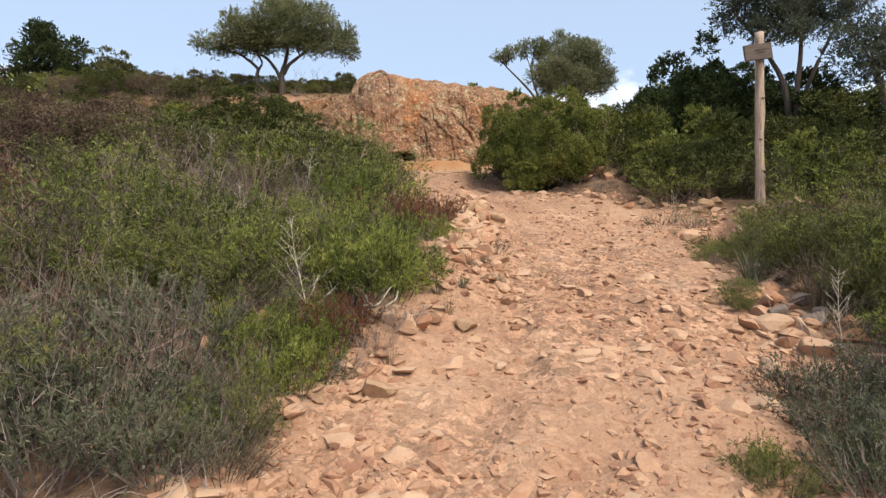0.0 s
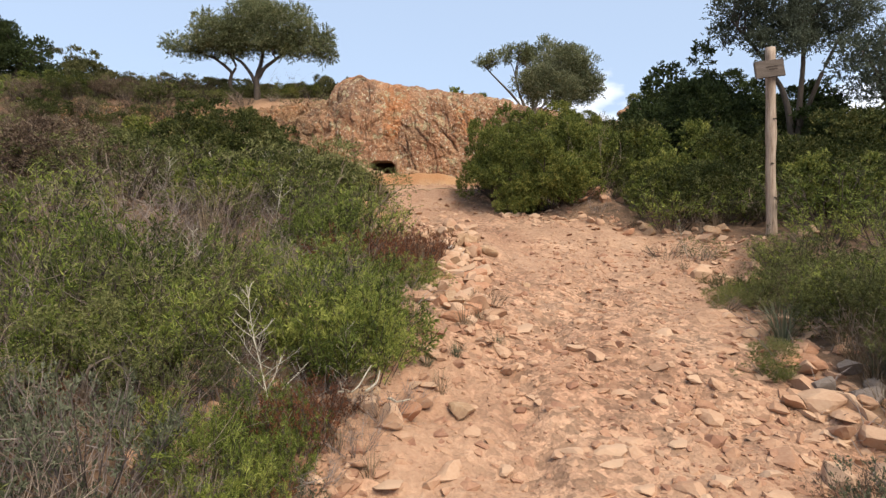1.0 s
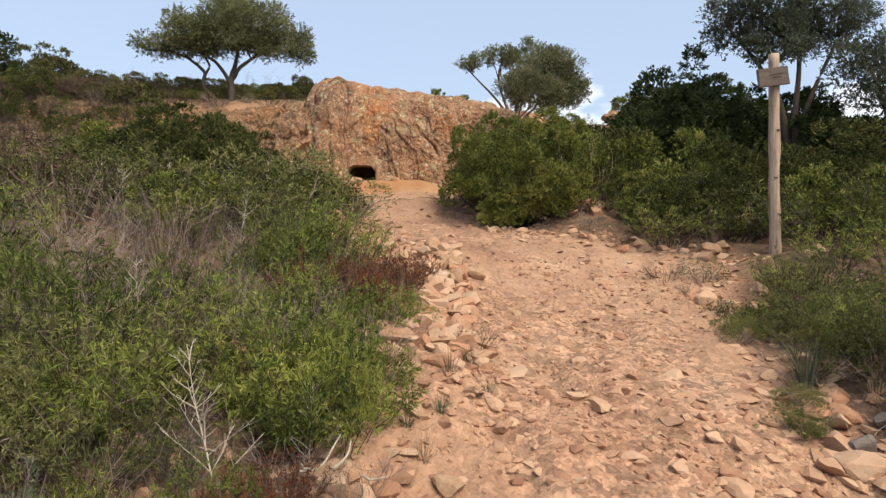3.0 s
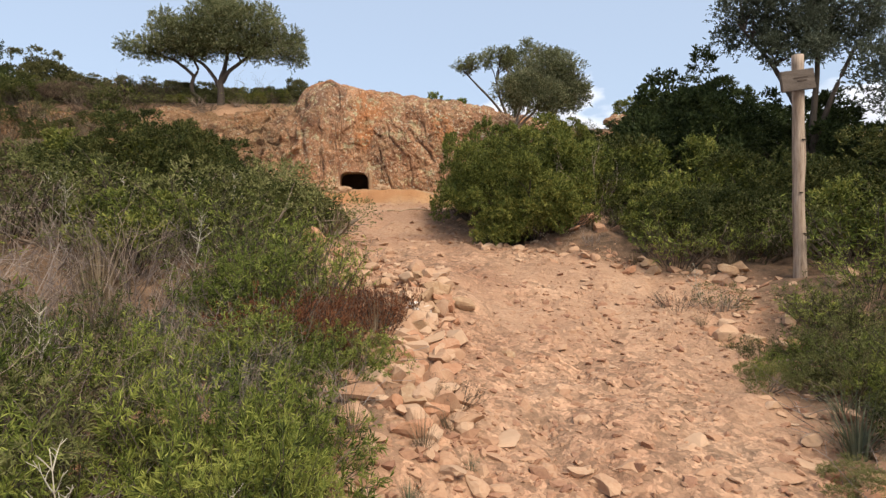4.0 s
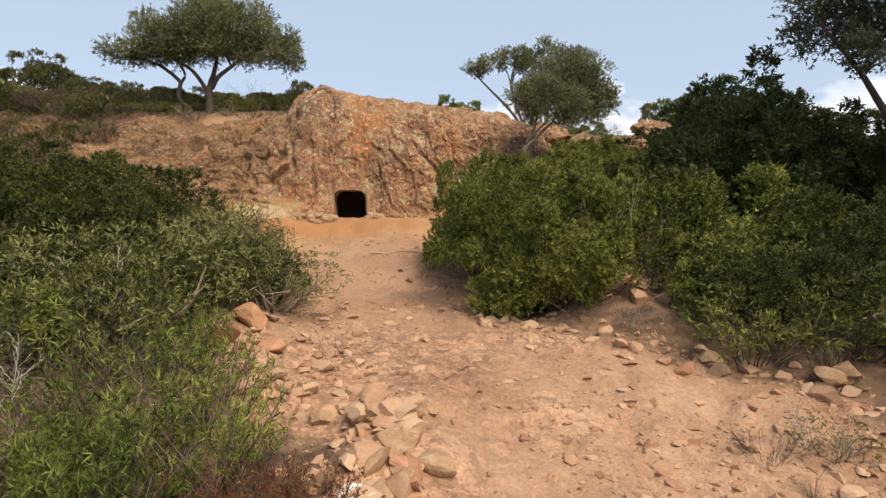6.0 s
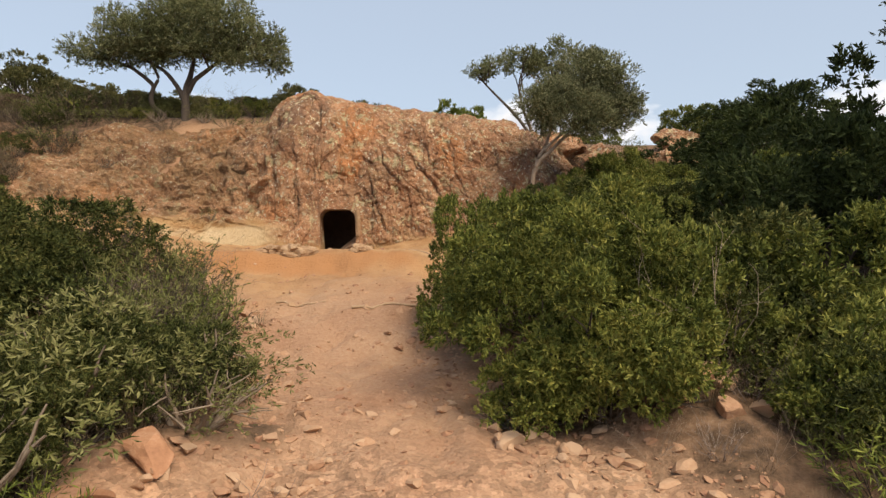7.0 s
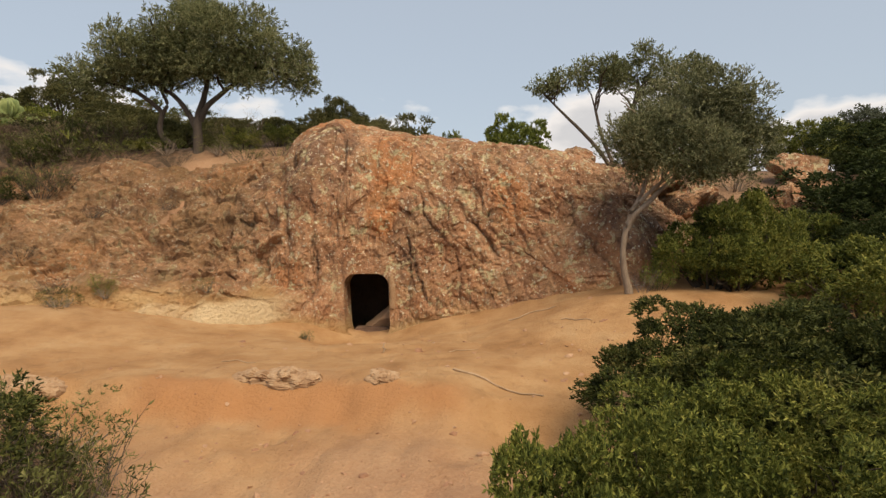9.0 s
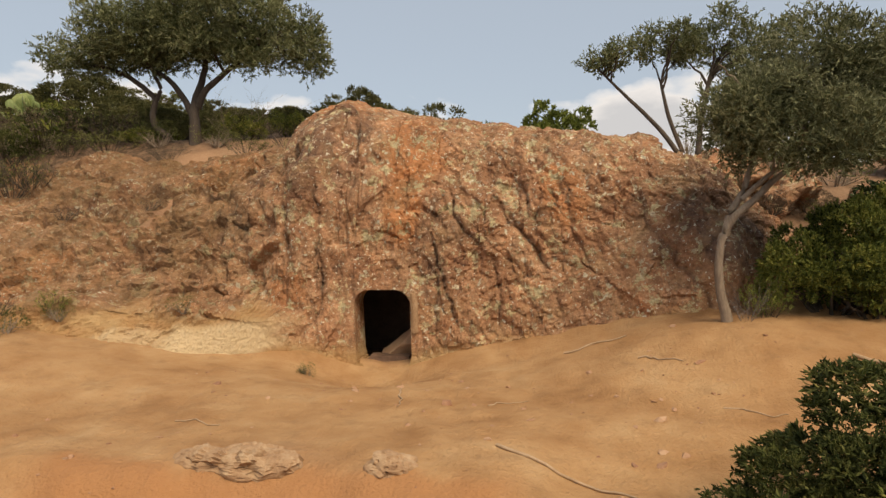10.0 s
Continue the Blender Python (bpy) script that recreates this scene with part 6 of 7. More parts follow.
tree("wild_pear", "broad-leaved tree with bare lower twigs among the bushes", (6.3, 8.6, 2.4),
     [[(0, 0, -0.2, 0.08), (-0.1, 0, 0.7, 0.065), (-0.3, 0, 1.3, 0.05), (-0.5, 0, 1.8, 0.03)], [(0, 0, 0.3, 0.07), (0.2, 0, 1.1, 0.05), (0.3, 0, 1.9, 0.03)]],
     [(-0.5, 0, 1.9, 0.6, 0.6, 0.5), (0.2, 0, 2.1, 0.7, 0.6, 0.55), (0.8, 0, 1.9, 0.7, 0.6, 0.6)],
     3400, 9, 0.045, 0.018, PEARLEAF, BARK_DARK, 15)
tree("holm_oak", "dark leafy tree on the hillside above the bank", (-14.3, 23.2, zat(-14.3, 23.2)),
     [[(0, 0, -0.2, 0.15), (0, 0, 0.8, 0.12), (0.3, 0, 1.5, 0.09)], [(0, 0, 0.4, 0.1), (-0.7, 0, 1.2, 0.06)]],
     [(-1.2, 0, 1.3, 1.2, 1.1, 0.9), (0.2, 0, 1.7, 1.1, 1.1, 0.9), (1.0, 0, 1.0, 0.8, 0.9, 0.7), (-0.2, 0, 2.3, 0.8, 0.8, 0.6)],
     3600, 9, 0.08, 0.035, DARKLEAF, BARK_DARK, 16)
tree("far_tree", "dark wind-shaped tree on the skyline", (10.4, 24.6, 5.6),
     [[(0, 0, -0.3, 0.12), (-0.2, 0, 0.8, 0.09), (-0.6, 0, 1.5, 0.05)], [(0, 0, 0.3, 0.09), (0.4, 0, 1.2, 0.06)]],
     [(-1.0, 0, 1.5, 0.8, 0.8, 0.45), (0, 0, 1.8, 1.0, 0.9, 0.55), (1.1, 0, 1.6, 1.0, 0.9, 0.6), (0.3, 0, 1.0, 1.0, 0.8, 0.5)],
     2600, 9, 0.075, 0.028, PEARLEAF, BARK_DARK, 17)

# bushes on the crest and the hillside behind
for row in [("scrub", -4.7, 31.0, 1.0, 1.5), ("scrub", -2.4, 29.8, 1.2, 1.5), ("scrub", -1.2, 30.4, 0.85, 1.2), ("greendome", 1.65, 26.0, 0.95, 1.2), ("lentf", -0.4, 30.0, 0.4, 1.1),
            ("scrub", -20.0, 38.0, 2.0, 2.1), ("scrub", -24.3, 39.0, 1.8, 1.4), ("scrub", -17.0, 37.5, 1.7, 1.3), ("scrub", -14.5, 33.5, 1.6, 1.1), ("scrub", -12.0, 30.0, 1.5, 1.0), ("scrub", -9.5, 27.0, 1.5, 0.9), ("scrub", -7.4, 25.5, 1.3, 0.8), ("scrub", -13.2, 27.5, 1.4, 0.9), ("scrub", -10.8, 24.5, 1.3, 0.8), ("scrub", -15.5, 29.0, 1.5, 1.0),
            ("scrub", -5.6, 24.0, 1.2, 0.8), ("scrub", -4.1, 23.5, 1.2, 0.8), ("scrub", -3.0, 23.5, 1.0, 0.85), ("scrub", -6.6, 22.0, 1.0, 0.75), ("scrub", -8.3, 22.0, 1.1, 0.8), ("heath", -9.6, 19.4, 1.5, 1.2), ("heath", -8.1, 19.2, 1.4, 1.0), ("mid1", -6.3, 19.3, 1.1, 0.8), ("heath", -6.9, 19.9, 1.4, 1.2), ("heath", -11.0, 19.3, 1.6, 1.3), ("mid1", -3.9, 19.3, 0.8, 0.6), ("heath", -3.3, 19.5, 0.8, 0.7), ("mid2", -2.95, 19.4, 0.7, 0.6), ("lentf", -10.1, 19.9, 0.6, 0.5), ("lentf", -9.0, 20.3, 0.45, 0.25), ("lentf", -7.4, 20.2, 0.5, 0.26), ("lentf", -6.2, 19.9, 0.4, 0.2), ("lentf", -4.2, 20.0, 0.42, 0.36), ("lentf", -3.6, 20.3, 0.42, 0.36), ("lentf", -11.2, 20.4, 0.7, 0.6), ("lentf", -12.6, 20.8, 0.8, 0.6), ("heath", -7.6, 19.6, 1.7, 1.3), ("heath", -8.8, 20.2, 1.5, 1.2), ("mid1", -6.6, 20.3, 1.5, 1.0), ("mid2", -10.5, 20.6, 1.7, 1.3),
            ("heath", -6.9, 18.3, 0.9, 0.9), ("mid2", -4.5, 19.5, 0.7, 0.6), ("mid2", -5.6, 19.6, 0.8, 0.7), ("dead", -4.3, 19.6, 1.2, 1.5), ("dead", -3.8, 20.0, 1.1, 1.4), ("heath", -5.2, 19.2, 0.7, 0.6),
            ("mid2", -4.75, 15.2, 0.5, 0.5), ("heath", -5.0, 15.4, 0.4, 0.4), ("heath", -7.3, 16.4, 0.8, 0.8), ("mid1", -8.2, 16.8, 0.9, 0.8), ("heath", -9.2, 17.2, 1.0, 0.9), ("mid2", -3.1, 15.75, 0.3, 0.3), ("mid2", -1.75, 15.75, 0.18, 0.25), ("blade", -1.78, 15.72, 0.6), ("heath", -6.8, 13.2, 1.3), ("heath", -7.8, 13.8, 1.4), ("mid1", -6.2, 12.4, 1.1), ("mid1", -8.6, 13.0, 1.4), ("heath", -9.6, 14.0, 1.5), ("mid2", -10.6, 13.5, 1.5), ("heath", -5.6, 11.8, 1.1), ("mid1", -4.9, 11.4, 1.0), ("heath", -11.5, 15.0, 1.5), ("rust", -8.6, 14.6, 1.5), ("mid1", 4.6, 17.3, 1.1, 0.9), ("mid2", 5.3, 17.2, 1.2, 1.0), ("twigs", 2.52, 15.3, 0.5, 0.9), ("green", 2.75, 15.5, 0.5, 0.7), ("heath", 3.9, 17.0, 0.8, 0.7), ("heathdome", 3.6, 17.6, 0.5), ("heathdome", 4.4, 18.2, 0.6), ("mid2", 5.0, 18.9, 0.8), ("heath", 4.0, 18.9, 0.8), ("heathdome", 5.6, 17.9, 0.7), ("straw", 3.2, 17.4, 1.2, 1.6), ("straw", 2.75, 18.1, 1.2, 1.8), ("heath", 2.7, 18.5, 0.6), ("green", 4.6, 22.5, 1.3, 1.2), ("lentf", 5.6, 23.5, 0.7, 0.6),
            ("dark", 6.6, 17.0, 1.5, 1.0), ("dark", 8.2, 16.0, 1.6, 1.1), ("dark", 8.6, 19.5, 1.5, 0.9), ("lentf", 6.9, 15.0, 1.2, 1.0), ("lentf", 7.4, 21.0, 1.0, 0.9)]:
    put(*row)
for x, y in ((-16.9, 40.2), (-15.6, 40.6)):
    tree("far_tree", "small bare-stemmed tree on the far hillside", (x, y, zat(x, y)), [[(0, 0, -0.1, 0.07), (0.1, 0, 0.6, 0.05), (0, 0, 1.0, 0.03)]],
         [(-0.35, 0, 1.1, 0.4, 0.4, 0.35), (0.3, 0, 1.25, 0.45, 0.4, 0.35)], 220, 7, 0.1, 0.045, MIDGREEN, BARK, int(x * -10))


def prickly_pear(x, y):
    rng = np.random.default_rng(55)
    ob = thing("prickly_pear", "prickly pear cactus with pale green flat pads", "cactus")
    ob.location = (x, y, zat(x, y))
    v, f = sphere_rows(2)
    pad = np_mesh("pad", v * np.array([0.27, 0.05, 0.36]) + np.array([0, 0, 0.33]), f, CACTUS, True)
    ends = [(rng.uniform(-1.5, 1.5), rng.uniform(-0.5, 0.5), 0.0, 0.0) for _ in range(11)]
    for level in range(4):
        more = []
        for (a, b, c, lean) in ends:
            for k in range(2 if level else 1):
                t = lean + rng.normal(0, 22)
                s = rng.uniform(0.8, 1.15)
                p = part("pad", pad, ob)
                p.matrix_local = pose(a, b, c, rng.normal(0, 10), t, rng.uniform(-50, 50)) @ Matrix.Diagonal((s, s, s, 1))
                top = p.matrix_local @ Vector((0, 0, 0.6))
                if rng.uniform() < 0.75:
                    more.append((top.x, top.y, top.z, t * 0.8))
        ends = more[:16]


def far_scrub():
    """Low growth that covers the hillsides all round."""
    rng = np.random.default_rng(65)
    P = []
    while len(P) < 520:
        x, y = rng.uniform(-45, 30), rng.uniform(-12, 62)
        if (-7.5 < x < 7.5 and y < 19.3) or (abs(x - 0.3) < 2.2 and y < 10) or (-6.5 < x < 9 and y < 44):
            continue
        P.append((x, y, float(ground_z(x, y)), rng.uniform(0.35, 0.8)))
    while len(P) < 720:                                           # thicker on the slope behind the crest
        x, y = rng.uniform(-26, -6.5), rng.uniform(20.5, 38)
        P.append((x, y, float(ground_z(x, y)), rng.uniform(0.3, 0.65)))
    P = np.array(P)
    n = 64
    d = unit(rng.normal(0, 1, (len(P), n, 3)))
    d[..., 2] = np.abs(d[..., 2])
    r = rng.uniform(0.75, 1.05, (len(P), n, 1)) * P[:, 3][:, None, None]
    q = P[:, None, :3] + d * r * np.array([1.2, 1.2, 0.75])
    v, f = leaf_arrays(q.reshape(-1, 3), unit(d + rng.normal(0, 0.5, d.shape)).reshape(-1, 3), 0.15, 0.08, rng)
    thing("far_scrub", "low olive-green scrub over the far slopes", "scrub", kind="stuff", data=np_mesh("far_scrub", v, f, LENTISK))


far_scrub()

# ---- the signpost ----


def signpost():
    x, y = 3.41, 6.78
    z = zat(x, y)
    ob = thing("signpost", "weathered round wooden trail post with a small blank-looking carved board", "signpost")
    ob.location = (x, y, z)
    rng = np.random.default_rng(3)
    h = 3.91 - z
    t = np.linspace(-0.25, h, 26)
    line = np.column_stack([0.007 * fbm(t * 1.5, t * 0, 0, 2, 5), 0.007 * fbm(t * 1.5, t * 0 + 4, 0, 2, 6), t, 0.052 + 0.006 * fbm(t * 3, t * 0, 0, 2, 7) - 0.006 * t / h])
    top = line[-1].copy()
    top[3] = 0.001
    top[2] += 0.006
    v, f = tubes([np.vstack([line, top])], 14)
    part("post", np_mesh("post", v, f, POSTWOOD, True), ob)
    bd = part("sign_board", box_mesh("sign_board", (0.315, 0.028, 0.17), BOARD, 0.006, 0.003, 8), ob, "grey weathered board with a carved line of worn lettering")
    bd.matrix_local = pose(-0.04, -0.077, h - 0.315, 0, -9, 6)
    for k, (u, w, l) in enumerate([(0.02, 0.095, 0.13), (0.03, 0.07, 0.09)]):
        g = part("carved_line", box_mesh("carved_line", (l, 0.004, 0.012), CARVED, 0.001), bd)
        g.matrix_local = pose(u, -0.0155, w)
    for k, (u, w) in enumerate([(0.015, 0.72), (-0.012, 1.16), (0.02, 1.5)]):
        g = part("knot", box_mesh("knot", (0.034, 0.012, 0.01), CARVED, 0.003), ob, "dark knot scar in the wood")
        g.matrix_local = pose(u, -0.053, h - w, 0, 6 * k, 0)


signpost()

# ---- stones ----


prickly_pear(-19.6, 33.6)


def rot_rows(rng, tilt=0.35):
    m = Euler((rng.normal(0, tilt), rng.normal(0, tilt), rng.uniform(0, 6.28))).to_matrix()
    return np.array([r[:] for r in m])


def pebbles():
    """The loose rubble of the trail, too much to count."""
    rng = np.random.default_rng(8)
    protos = [stone_verts(ICO1, (1, rng.uniform(0.6, 0.95), rng.uniform(0.35, 0.62)), rng, 6) for _ in range(24)]
    X, Y, S = [], [], []
    while sum(map(len, X)) < 11500:
        m = 30000
        y = np.where(rng.uniform(size=m) < 0.9, rng.uniform(1.4, 12.4, m), rng.uniform(12.4, 16, m))
        x = rng.uniform(-3.0, 3.4, m)
        xl, xr = edges(y)
        side = np.minimum(np.abs(x - xl), np.abs(x - xr))
        dens = bareness(x, y) * np.where(y < 4.5, 0.9, np.where(y < 7.0, 0.5, np.where(y < 11, 0.18, 0.06))) * np.where(vnoise(x * 1.4, y * 1.4, 0 * x, 66) > -0.25, 1.0, 0.35)
        ok = rng.uniform(size=m) < dens + np.where(y < 11, 0.5 * np.exp(-(side / 0.25) ** 2), 0)
        X.append(x[ok])
        Y.append(y[ok])
        S.append(np.minimum(0.009 + 0.0145 * rng.exponential(1.0, ok.sum()), 0.075))
    X, Y, S = (np.concatenate(k)[:11500] for k in (X, Y, S))
    S = S * np.where(Y < 4.6, 1.15, 1.0)                           # coarser low down
    Z = ground_z(X, Y) - S * 0.12
    turns = np.array([rot_rows(rng, 0.3).T for _ in range(400)])
    V = np.array(protos)[np.arange(11500) % 24] * S[:, None, None] @ turns[rng.integers(0, 400, 11500)] + np.stack([X, Y, Z], -1)[:, None, :]
    F = ICO1[1][None] + (np.arange(11500) * V.shape[1])[:, None, None]
    thing("trail_rubble", "loose angular pink-tan rubble strewn over the trail", "rubble", kind="stuff", data=np_mesh("trail_rubble", V.reshape(-1, 3), F.reshape(-1, 3), STONE))


pebbles()


def bed_stones():
    """Fist-sized stones bedded in the trail: pieces of the ground."""
    rng = np.random.default_rng(18)
    protos = [np_mesh("stone", stone_verts(ICO2, (1, 0.78, 0.36), rng, 7), ICO2[1], STONE) for _ in range(14)]
    made = 0
    while made < 290:
        y = rng.uniform(1.9, 9.0)
        x = rng.uniform(-1.6, 3.2)
        xl, xr = edges(y)
        side = min(abs(x - xl), abs(x - xr))
        if rng.uniform() > (0.7 if y < 4.6 else 0.2) * float(bareness(x, y)) + 0.7 * math.exp(-(side / 0.22) ** 2):
            continue
        s = rng.uniform(0.05, 0.12) if y < 4.6 else rng.uniform(0.035, 0.09)
        ob = part("stone", protos[made % 14], ground)
        ob.matrix_world = pose(x, y, zat(x, y) - s * 0.06, rng.normal(0, 8), rng.normal(0, 8), rng.uniform(0, 360)) @ Matrix.Diagonal((s, s, s, 1))
        made += 1


def big_stones():
    """The larger stones along the trail's edges and in the heap at its bend."""
    rng = np.random.default_rng(28)
    rows = [(-0.05, 4.72, 0.16, "tan"), (0.12, 5.35, 0.13, "tan"), (0.2, 5.62, 0.12, "pale"), (0.27, 5.95, 0.13, "pale"), (0.02, 5.1, 0.17, "tan"), (-0.15, 5.0, 0.15, "tan"),
            (0.3, 5.2, 0.1, "tan"), (0.32, 4.95, 0.11, "tan"), (0.1, 4.9, 0.1, "tan"), (0.4, 5.5, 0.09, "tan"), (0.33, 6.25, 0.12, "pale"), (0.15, 6.1, 0.1, "tan"),
            (-0.3, 3.5, 0.12, "tan"), (-0.18, 3.38, 0.12, "tan"), (-0.35, 3.75, 0.14, "pale"), (-0.75, 3.9, 0.13, "pale"), (-0.95, 4.4, 0.14, "tan"), (-0.6, 4.0, 0.1, "tan"),
            (1.62, 3.05, 0.12, "tan"), (2.05, 3.35, 0.13, "tan"), (1.85, 3.75, 0.13, "tan"), (2.1, 4.05, 0.11, "tan"), (2.25, 4.3, 0.1, "tan"), (1.95, 3.2, 0.14, "tan"),
            (1.45, 2.75, 0.11, "tan"), (2.3, 5.9, 0.12, "tan"), (3.2, 6.55, 0.13, "tan"), (3.55, 6.5, 0.14, "tan"), (3.75, 6.65, 0.12, "tan"), (2.4, 7.55, 0.11, "pale"),
            (2.1, 7.55, 0.1, "tan"), (3.05, 7.15, 0.15, "pale"), (1.0, 8.35, 0.12, "tan"), (2.05, 8.42, 0.2, "orange"), (2.25, 8.5, 0.19, "tan"), (1.9, 8.3, 0.13, "orange"), (2.15, 8.2, 0.14, "tan"), (2.35, 8.25, 0.12, "tan"), (1.6, 8.05, 0.09, "tan"), (1.8, 7.95, 0.1, "tan"),
            (-0.35, 7.0, 0.1, "tan"), (-0.6, 7.1, 0.1, "tan"), (-0.15, 6.85, 0.09, "tan"), (-0.2, 7.45, 0.1, "tan"), (2.6, 7.4, 0.1, "tan"), (-0.05, 6.6, 0.11, "pale"), (-1.1, 10.6, 0.1, "tan"), (-0.95, 10.45, 0.12, "tan"), (-1.2, 10.95, 0.09, "pale"), (-0.72, 10.85, 0.07, "pale"), (-1.05, 10.2, 0.09, "tan")]
    for k in range(95):                                           # the heap at the bend
        y = rng.uniform(4.5, 6.6)
        rows.append((float(np.interp(y, [4.3, 5, 6.5], [0.05, 0.17, 0.3])) + rng.normal(0, 0.15), y, min(0.045 + 0.055 * rng.exponential(0.8), 0.14), "pale" if rng.uniform() < 0.1 else "orange" if rng.uniform() < 0.12 else "tan"))
    for k in range(34):                                           # its thick lower end
        rows.append((rng.uniform(-0.12, 0.42), rng.uniform(4.35, 5.5), rng.uniform(0.06, 0.15), "orange" if rng.uniform() < 0.2 else "tan"))
    rows += [(0.0, 4.85, 0.17, "tan"), (0.04, 5.15, 0.18, "orange"), (-0.05, 5.25, 0.16, "tan"), (0.21, 5.88, 0.13, "white"), (0.4, 6.38, 0.13, "pale"), (0.36, 6.05, 0.15, "tan"), (0.3, 5.75, 0.12, "tan"), (0.02, 5.5, 0.12, "orange"), (0.45, 5.9, 0.1, "orange"), (0.12, 6.6, 0.08, "tan"), (0.0, 6.95, 0.09, "tan")]
    rows += [(2.06, 3.86, 0.13, "grey"), (2.2, 3.74, 0.11, "grey"), (2.32, 3.82, 0.12, "grey"), (2.3, 3.98, 0.11, "grey"), (2.15, 4.08, 0.11, "orange"), (2.12, 4.22, 0.08, "tan"), (2.22, 4.22, 0.08, "orange"), (2.4, 3.68, 0.1, "orange"), (1.96, 3.72, 0.14, "tan"), (2.33, 3.5, 0.13, "orange"), (2.1, 3.72, 0.12, "tan"), (2.05, 4.15, 0.1, "orange"), (1.98, 4.3, 0.08, "orange"), (2.0, 3.9, 0.11, "tan"), (1.9, 3.45, 0.1, "tan"), (1.25, 2.62, 0.09, "tan"), (2.26, 5.94, 0.09, "orange"), (2.55, 5.95, 0.11, "pale"), (2.75, 5.8, 0.12, "orange"), (2.5, 6.2, 0.08, "tan"), (2.9, 6.1, 0.1, "tan"), (2.9, 7.06, 0.14, "tan"), (3.1, 7.2, 0.16, "pale"), (2.45, 7.42, 0.11, "pale"), (2.2, 7.45, 0.09, "orange")]
    rows += [(-0.72, 3.18, 0.11, "tan"), (-0.94, 3.12, 0.12, "pale"), (-1.1, 4.13, 0.1, "orange"), (-0.8, 4.65, 0.13, "orange"), (-0.7, 4.5, 0.1, "tan"), (-0.3, 3.55, 0.12, "pale"), (-0.12, 3.5, 0.12, "orange"), (-0.04, 3.62, 0.09, "tan"), (0.15, 3.6, 0.1, "pale"), (-0.95, 5.0, 0.13, "orange"), (-1.0, 2.25, 0.1, "orange"), (-0.55, 2.75, 0.07, "pale"), (-0.3, 2.85, 0.11, "pale")]
    for k in range(56):                                           # rubble slope further up
        y = rng.uniform(6.5, 8.2)
        rows.append((rng.uniform(-0.85, 0.1), y, rng.uniform(0.035, 0.095), "tan"))
    for k in range(30):                                           # half hidden on the bank
        y = rng.uniform(2.2, 5.2)
        rows.append((float(edges(y)[0]) - 0.1 - abs(rng.normal(0, 0.45)), y, rng.uniform(0.05, 0.13), "pale" if rng.uniform() < 0.3 else "tan"))
    for x, y, s in ((-0.75, 7.85, 0.19), (-0.9, 7.4, 0.19), (-0.5, 7.5, 0.13)):
        rows.append((x, y, s, "orange"))
    for k in range(26):                                           # along the foot of the bushes
        u = rng.uniform(0, 1)
        rows.append((0.9 + 2.3 * u, 8.35 - 1.3 * u + rng.normal(0, 0.12), rng.uniform(0.04, 0.085), "tan"))
    for k in range(22):                                           # and on the outer edge
        y = rng.uniform(2.4, 6.2)
        rows.append((float(edges(y)[1]) + rng.normal(0.1, 0.15), y, rng.uniform(0.05, 0.1), "tan"))
    for x, y, s, c in rows:
        me = np_mesh("trail_stone", stone_verts(ICO3 if s > 0.1 else ICO2, (s, s * rng.uniform(0.65, 0.9), s * rng.uniform(0.5, 0.7)), rng, 9), ICO3[1] if s > 0.1 else ICO2[1], {"pale": PALE, "white": QUARTZ, "grey": GREYSTONE, "tan": STONE, "orange": ORANGE}[c])
        ob = thing("trail_stone", "pale lichen-spotted stone lying at the edge of the trail" if c == "pale" else "rough orange-red stone lying in the rubble" if c == "orange" else "white quartz-like stone on the heap" if c == "white" else "grey-brown stone at the outer edge of the trail" if c == "grey" else "angular tan-red stone lying at the edge of the trail", "stone", "stones along the trail", data=me)
        ob.matrix_world = pose(x, y, zat(x, y) + s * (0.3 if y > 7.3 and c == "orange" else 0.14), rng.normal(0, 12), rng.normal(0, 12), rng.uniform(0, 360))
    ball, lump = sphere_rows(5), sphere_rows(4)
    for x, y, sx, sy, sz, lab in [(-1.2, 12.82, 0.42, 0.15, 0.1, "broken crust of lichened rock bedded in the sandy step"), (-0.27, 12.78, 0.17, 0.11, 0.1, "pale broken knob of rock bedded in the sandy step"),
                                  (-3.3, 12.6, 0.36, 0.18, 0.13, "dark lichened ledge stone bedded in the sand")]:
        v = ball[0] * np.array([sx, sy, sz])
        q = v + np.array([x, y, 0]) * 3
        lift = 0.035 * facets(q[:, 0] * 9, q[:, 1] * 9, q[:, 2] * 9, 91) + 0.016 * facets(q[:, 0] * 24, q[:, 1] * 24, q[:, 2] * 24, 92) + 0.03 * fbm(q[:, 0] * 4, q[:, 1] * 4, q[:, 2] * 4, 3, 93)
        v = v + ball[0] * lift[:, None]
        ob = thing("ledge_stone", lab, "stone", data=np_mesh("ledge_stone", v, ball[1], PALE))
        ob.matrix_world = pose(x, y, zat(x, y) - 0.02)
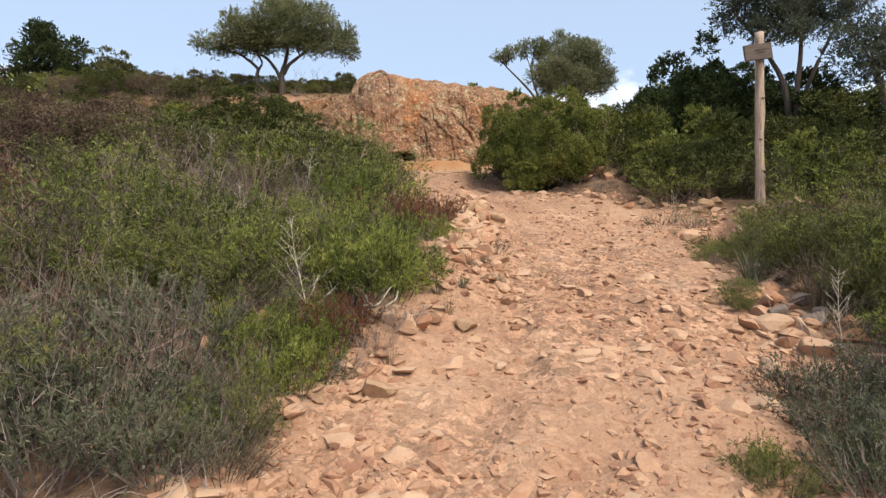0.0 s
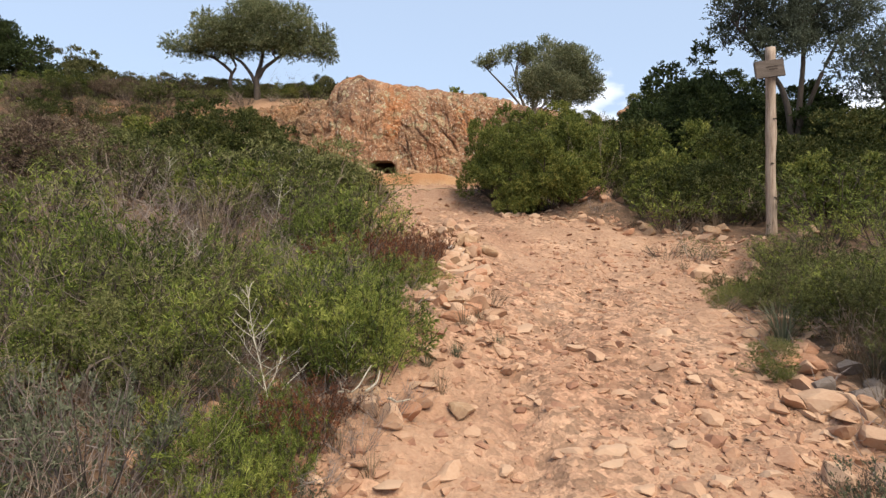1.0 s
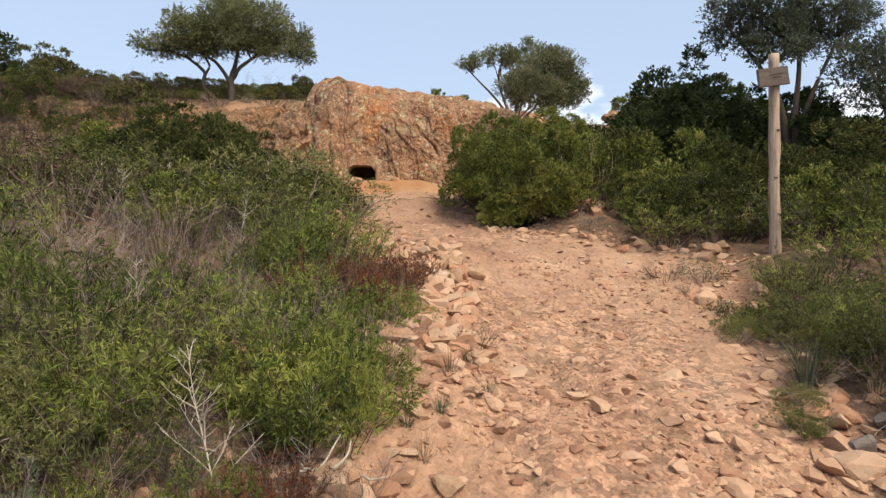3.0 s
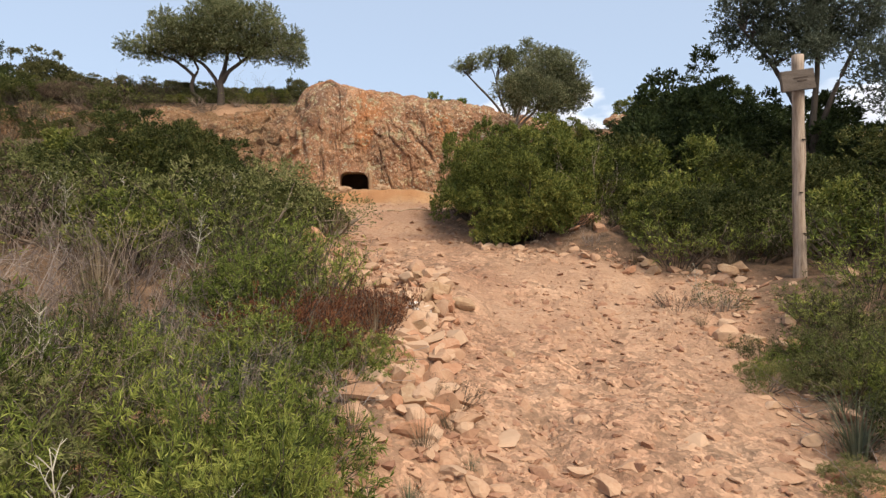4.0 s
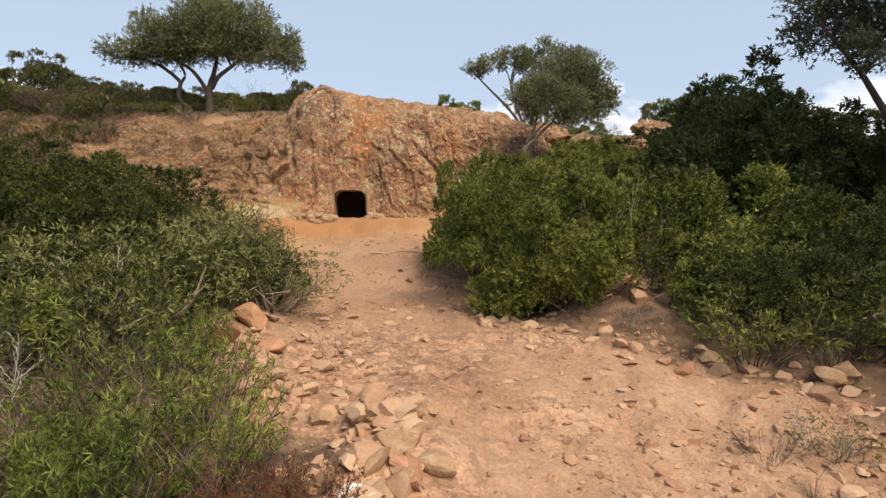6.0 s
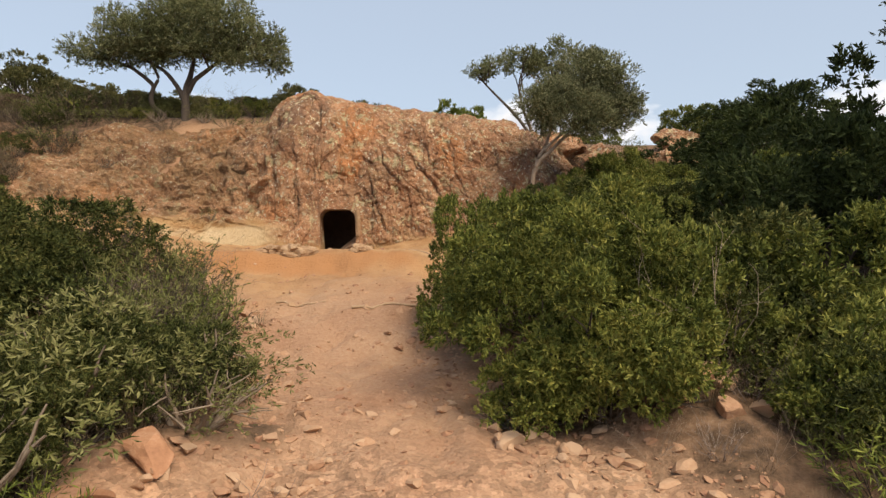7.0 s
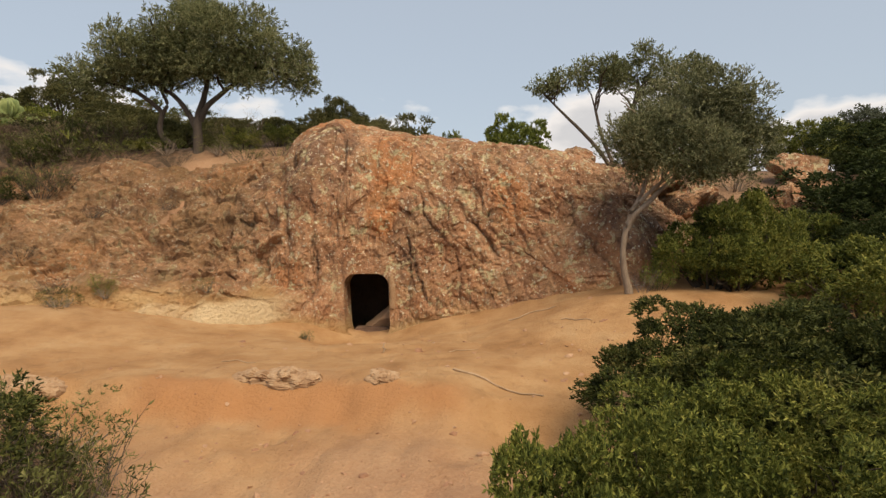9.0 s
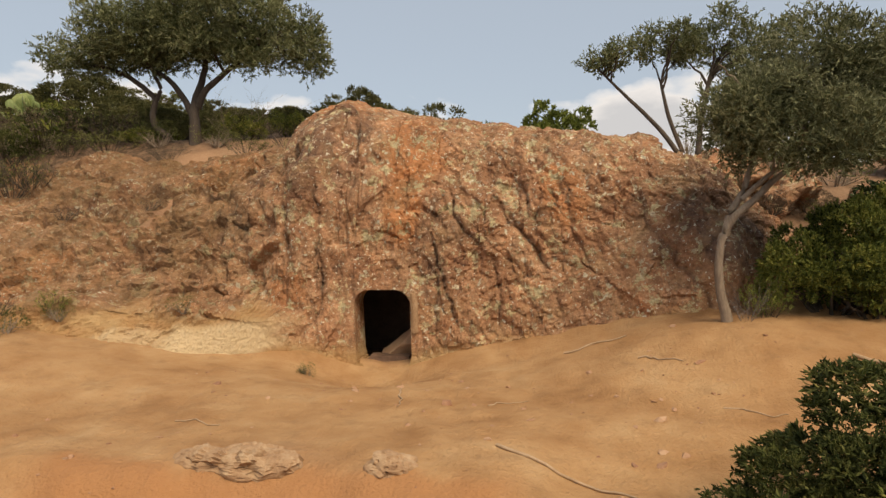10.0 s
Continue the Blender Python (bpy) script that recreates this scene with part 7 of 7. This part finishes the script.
    for x, y, z, s in [(3.35, 18.6, 5.5, 0.5), (5.3, 18.3, 5.1, 0.6), (2.3, 18.8, 6.05, 0.34), (6.3, 19.2, 5.6, 0.6), (4.3, 17.5, 4.55, 0.5), (5.0, 17.7, 4.7, 0.55), (4.2, 18.4, 5.25, 0.55), (4.9, 16.7, 4.0, 0.45), (5.9, 18.5, 5.2, 0.6)] + [(x, y, zat(x, y) + 0.12, s) for x, y, s in ((-3.6, 10.2, 0.3), (-4.3, 11.5, 0.42), (-5.2, 10.6, 0.35), (-5.9, 12.2, 0.5), (-4.6, 13.0, 0.4), (-7.2, 11.6, 0.5), (-6.8, 13.6, 0.55), (-8.4, 12.6, 0.6), (-3.2, 8.6, 0.26), (-4.4, 8.9, 0.3), (-9.5, 13.8, 0.6))]:
        v = stone_verts(lump, (s * 1.2, s * 0.95, s * 0.8), rng, 6)
        q = v + np.array([x, y, z])
        v = v + unit(v) * (0.22 * s * facets(q[:, 0] * 4, q[:, 1] * 4, q[:, 2] * 5, 95) + 0.08 * s * facets(q[:, 0] * 11, q[:, 1] * 11, q[:, 2] * 11, 96) + 0.06 * s * fbm(q[:, 0] * 5, q[:, 1] * 5, q[:, 2] * 5, 3, 3))[:, None]
        ob = thing("boulder", "weathered orange-brown boulder half sunk in the slope", "boulder", data=np_mesh("boulder", v, lump[1], ROCK))
        ob.matrix_world = pose(x, y, z)


big_stones()


def sticks():
    rng = np.random.default_rng(38)
    for x0, y0, dx, dy, lg, r in [(-0.55, 14.6, 0.2, -1, 0.5, 0.008), (-2.0, 13.6, 1, -0.3, 0.4, 0.007), (0.2, 14.2, 1, 0.3, 0.35, 0.006), (1.9, 13.9, 1, -0.2, 0.4, 0.007), (-0.12, 10.6, 1, 0.03, 0.75, 0.014), (-0.9, 10.9, 1, -0.15, 0.5, 0.01), (0.3, 13.2, 1, -0.5, 0.9, 0.012), (3.1, 14.6, 0.8, -0.6, 0.8, 0.018), (0.9, 15.6, 1, 0.05, 0.6, 0.012), (1.5, 14.9, 0.7, -0.5, 0.35, 0.009)]:
        d = unit(np.array([dx, dy]))
        line = []
        for k in range(9):
            px, py = x0 + d[0] * lg * k / 8 + rng.normal(0, 0.012), y0 + d[1] * lg * k / 8 + rng.normal(0, 0.02)
            line.append((px, py, zat(px, py) + r * 0.8, r * (1 - 0.06 * k)))
        v, f = tubes([line], 6)
        thing("fallen_stick", "dry bare stick lying on the sand", "stick", data=np_mesh("fallen_stick", v, f, STICK, True))


def twig_litter():
    """Dead twigs and stalks that lie between the shrubs."""
    rng = np.random.default_rng(48)
    lines = []
    while len(lines) < 1300:
        y = rng.uniform(1.6, 5.6)
        x = float(edges(y)[0]) - abs(rng.normal(0, 0.8)) + 0.1 if rng.uniform() < 0.75 else float(edges(y)[1]) + abs(rng.normal(0, 0.6)) - 0.1
        a, lg = rng.uniform(0, 6.28), rng.uniform(0.05, 0.28)
        p = [(x + math.cos(a) * lg * t + rng.normal(0, 0.008), y + math.sin(a) * lg * t + rng.normal(0, 0.008)) for t in (0, 0.5, 1)]
        up = rng.uniform(0, 0.06)
        lines.append([(px, py, zat(px, py) + 0.008 + up * k, 0.0025 - 0.0006 * k) for k, (px, py) in enumerate(p)])
    v, f = tubes(lines, 3)
    thing("twig_litter", "pale broken twigs and stalks littering the bank", "litter", kind="stuff", data=np_mesh("twig_litter", v, f, GREYTWIG))


def upright_twigs():
    """Thin dead stalks and dry shoots standing all through the shrubs."""
    rng = np.random.default_rng(58)
    for mat, count, lab in ((GREYTWIG, 2600, "thin grey dead stalks standing among the shrubs"), (DRYWOOD, 1300, "thin pale dry stalks standing among the shrubs")):
        lines = []
        while len(lines) < count:
            y = 2.2 + 6.3 * rng.uniform() ** 1.2
            x = float(edges(y)[0]) - 0.05 - 2.6 * rng.uniform() ** 1.3 if rng.uniform() < 0.82 else float(edges(y)[1]) + 0.25 + 1.2 * rng.uniform()
            if float(vnoise(x * 1.3, y * 1.3, 0, 68)) < -0.15 or (x > 0 and y > 6.3):
                continue
            h = rng.uniform(0.12, 0.42) * (0.6 if x > float(edges(y)[0]) - 0.3 else 1.0)
            a, lean = rng.uniform(0, 6.28), rng.uniform(0.1, 0.9)
            z = zat(x, y) - 0.02
            p = [(x + math.cos(a) * lean * h * t + rng.normal(0, 0.012), y + math.sin(a) * lean * h * t + rng.normal(0, 0.012), z + h * t, 0.0026 - 0.0016 * t) for t in (0, 0.35, 0.7, 1.0)]
            lines.append(p)
            if rng.uniform() < 0.7:
                b = a + rng.choice([-1, 1]) * rng.uniform(0.5, 1.4)
                q = p[rng.integers(1, 3)]
                lines.append([(*q[:3], 0.0015), (q[0] + math.cos(b) * h * 0.25, q[1] + math.sin(b) * h * 0.25, q[2] + h * 0.22, 0.0009)])
        v, f = tubes(lines, 3)
        thing("dead_stalks", lab, "stalks", kind="stuff", data=np_mesh("dead_stalks", v, f, mat))


def bleached_root():
    """A pale gnarled root lying on the stones at the trail's edge."""
    rng = np.random.default_rng(78)
    lines = []
    for x, y, a, lg in ((-0.42, 3.42, 0.25, 0.3), (-0.3, 3.46, 0.9, 0.2), (-0.38, 3.43, -2.0, 0.16), (-0.2, 3.5, -0.2, 0.14)):
        z = zat(x, y) + 0.1
        lines.append(wander((x, y, z), (math.cos(a), math.sin(a), 0.05), lg * 0.8, 0.006, 0.003, rng, 7, 0.4))
    v, f = tubes(lines, 6)
    thing("bleached_root", "pale bleached gnarled root lying on the stones", "root", data=np_mesh("bleached_root", v, f, WHITEWOOD, True))


sticks()
upright_twigs()
bleached_root()
twig_litter()
bed_stones()
for k, ob in KINDS.items():
    for o in (*ob.children_recursive, ob):
        bpy.data.objects.remove(o)
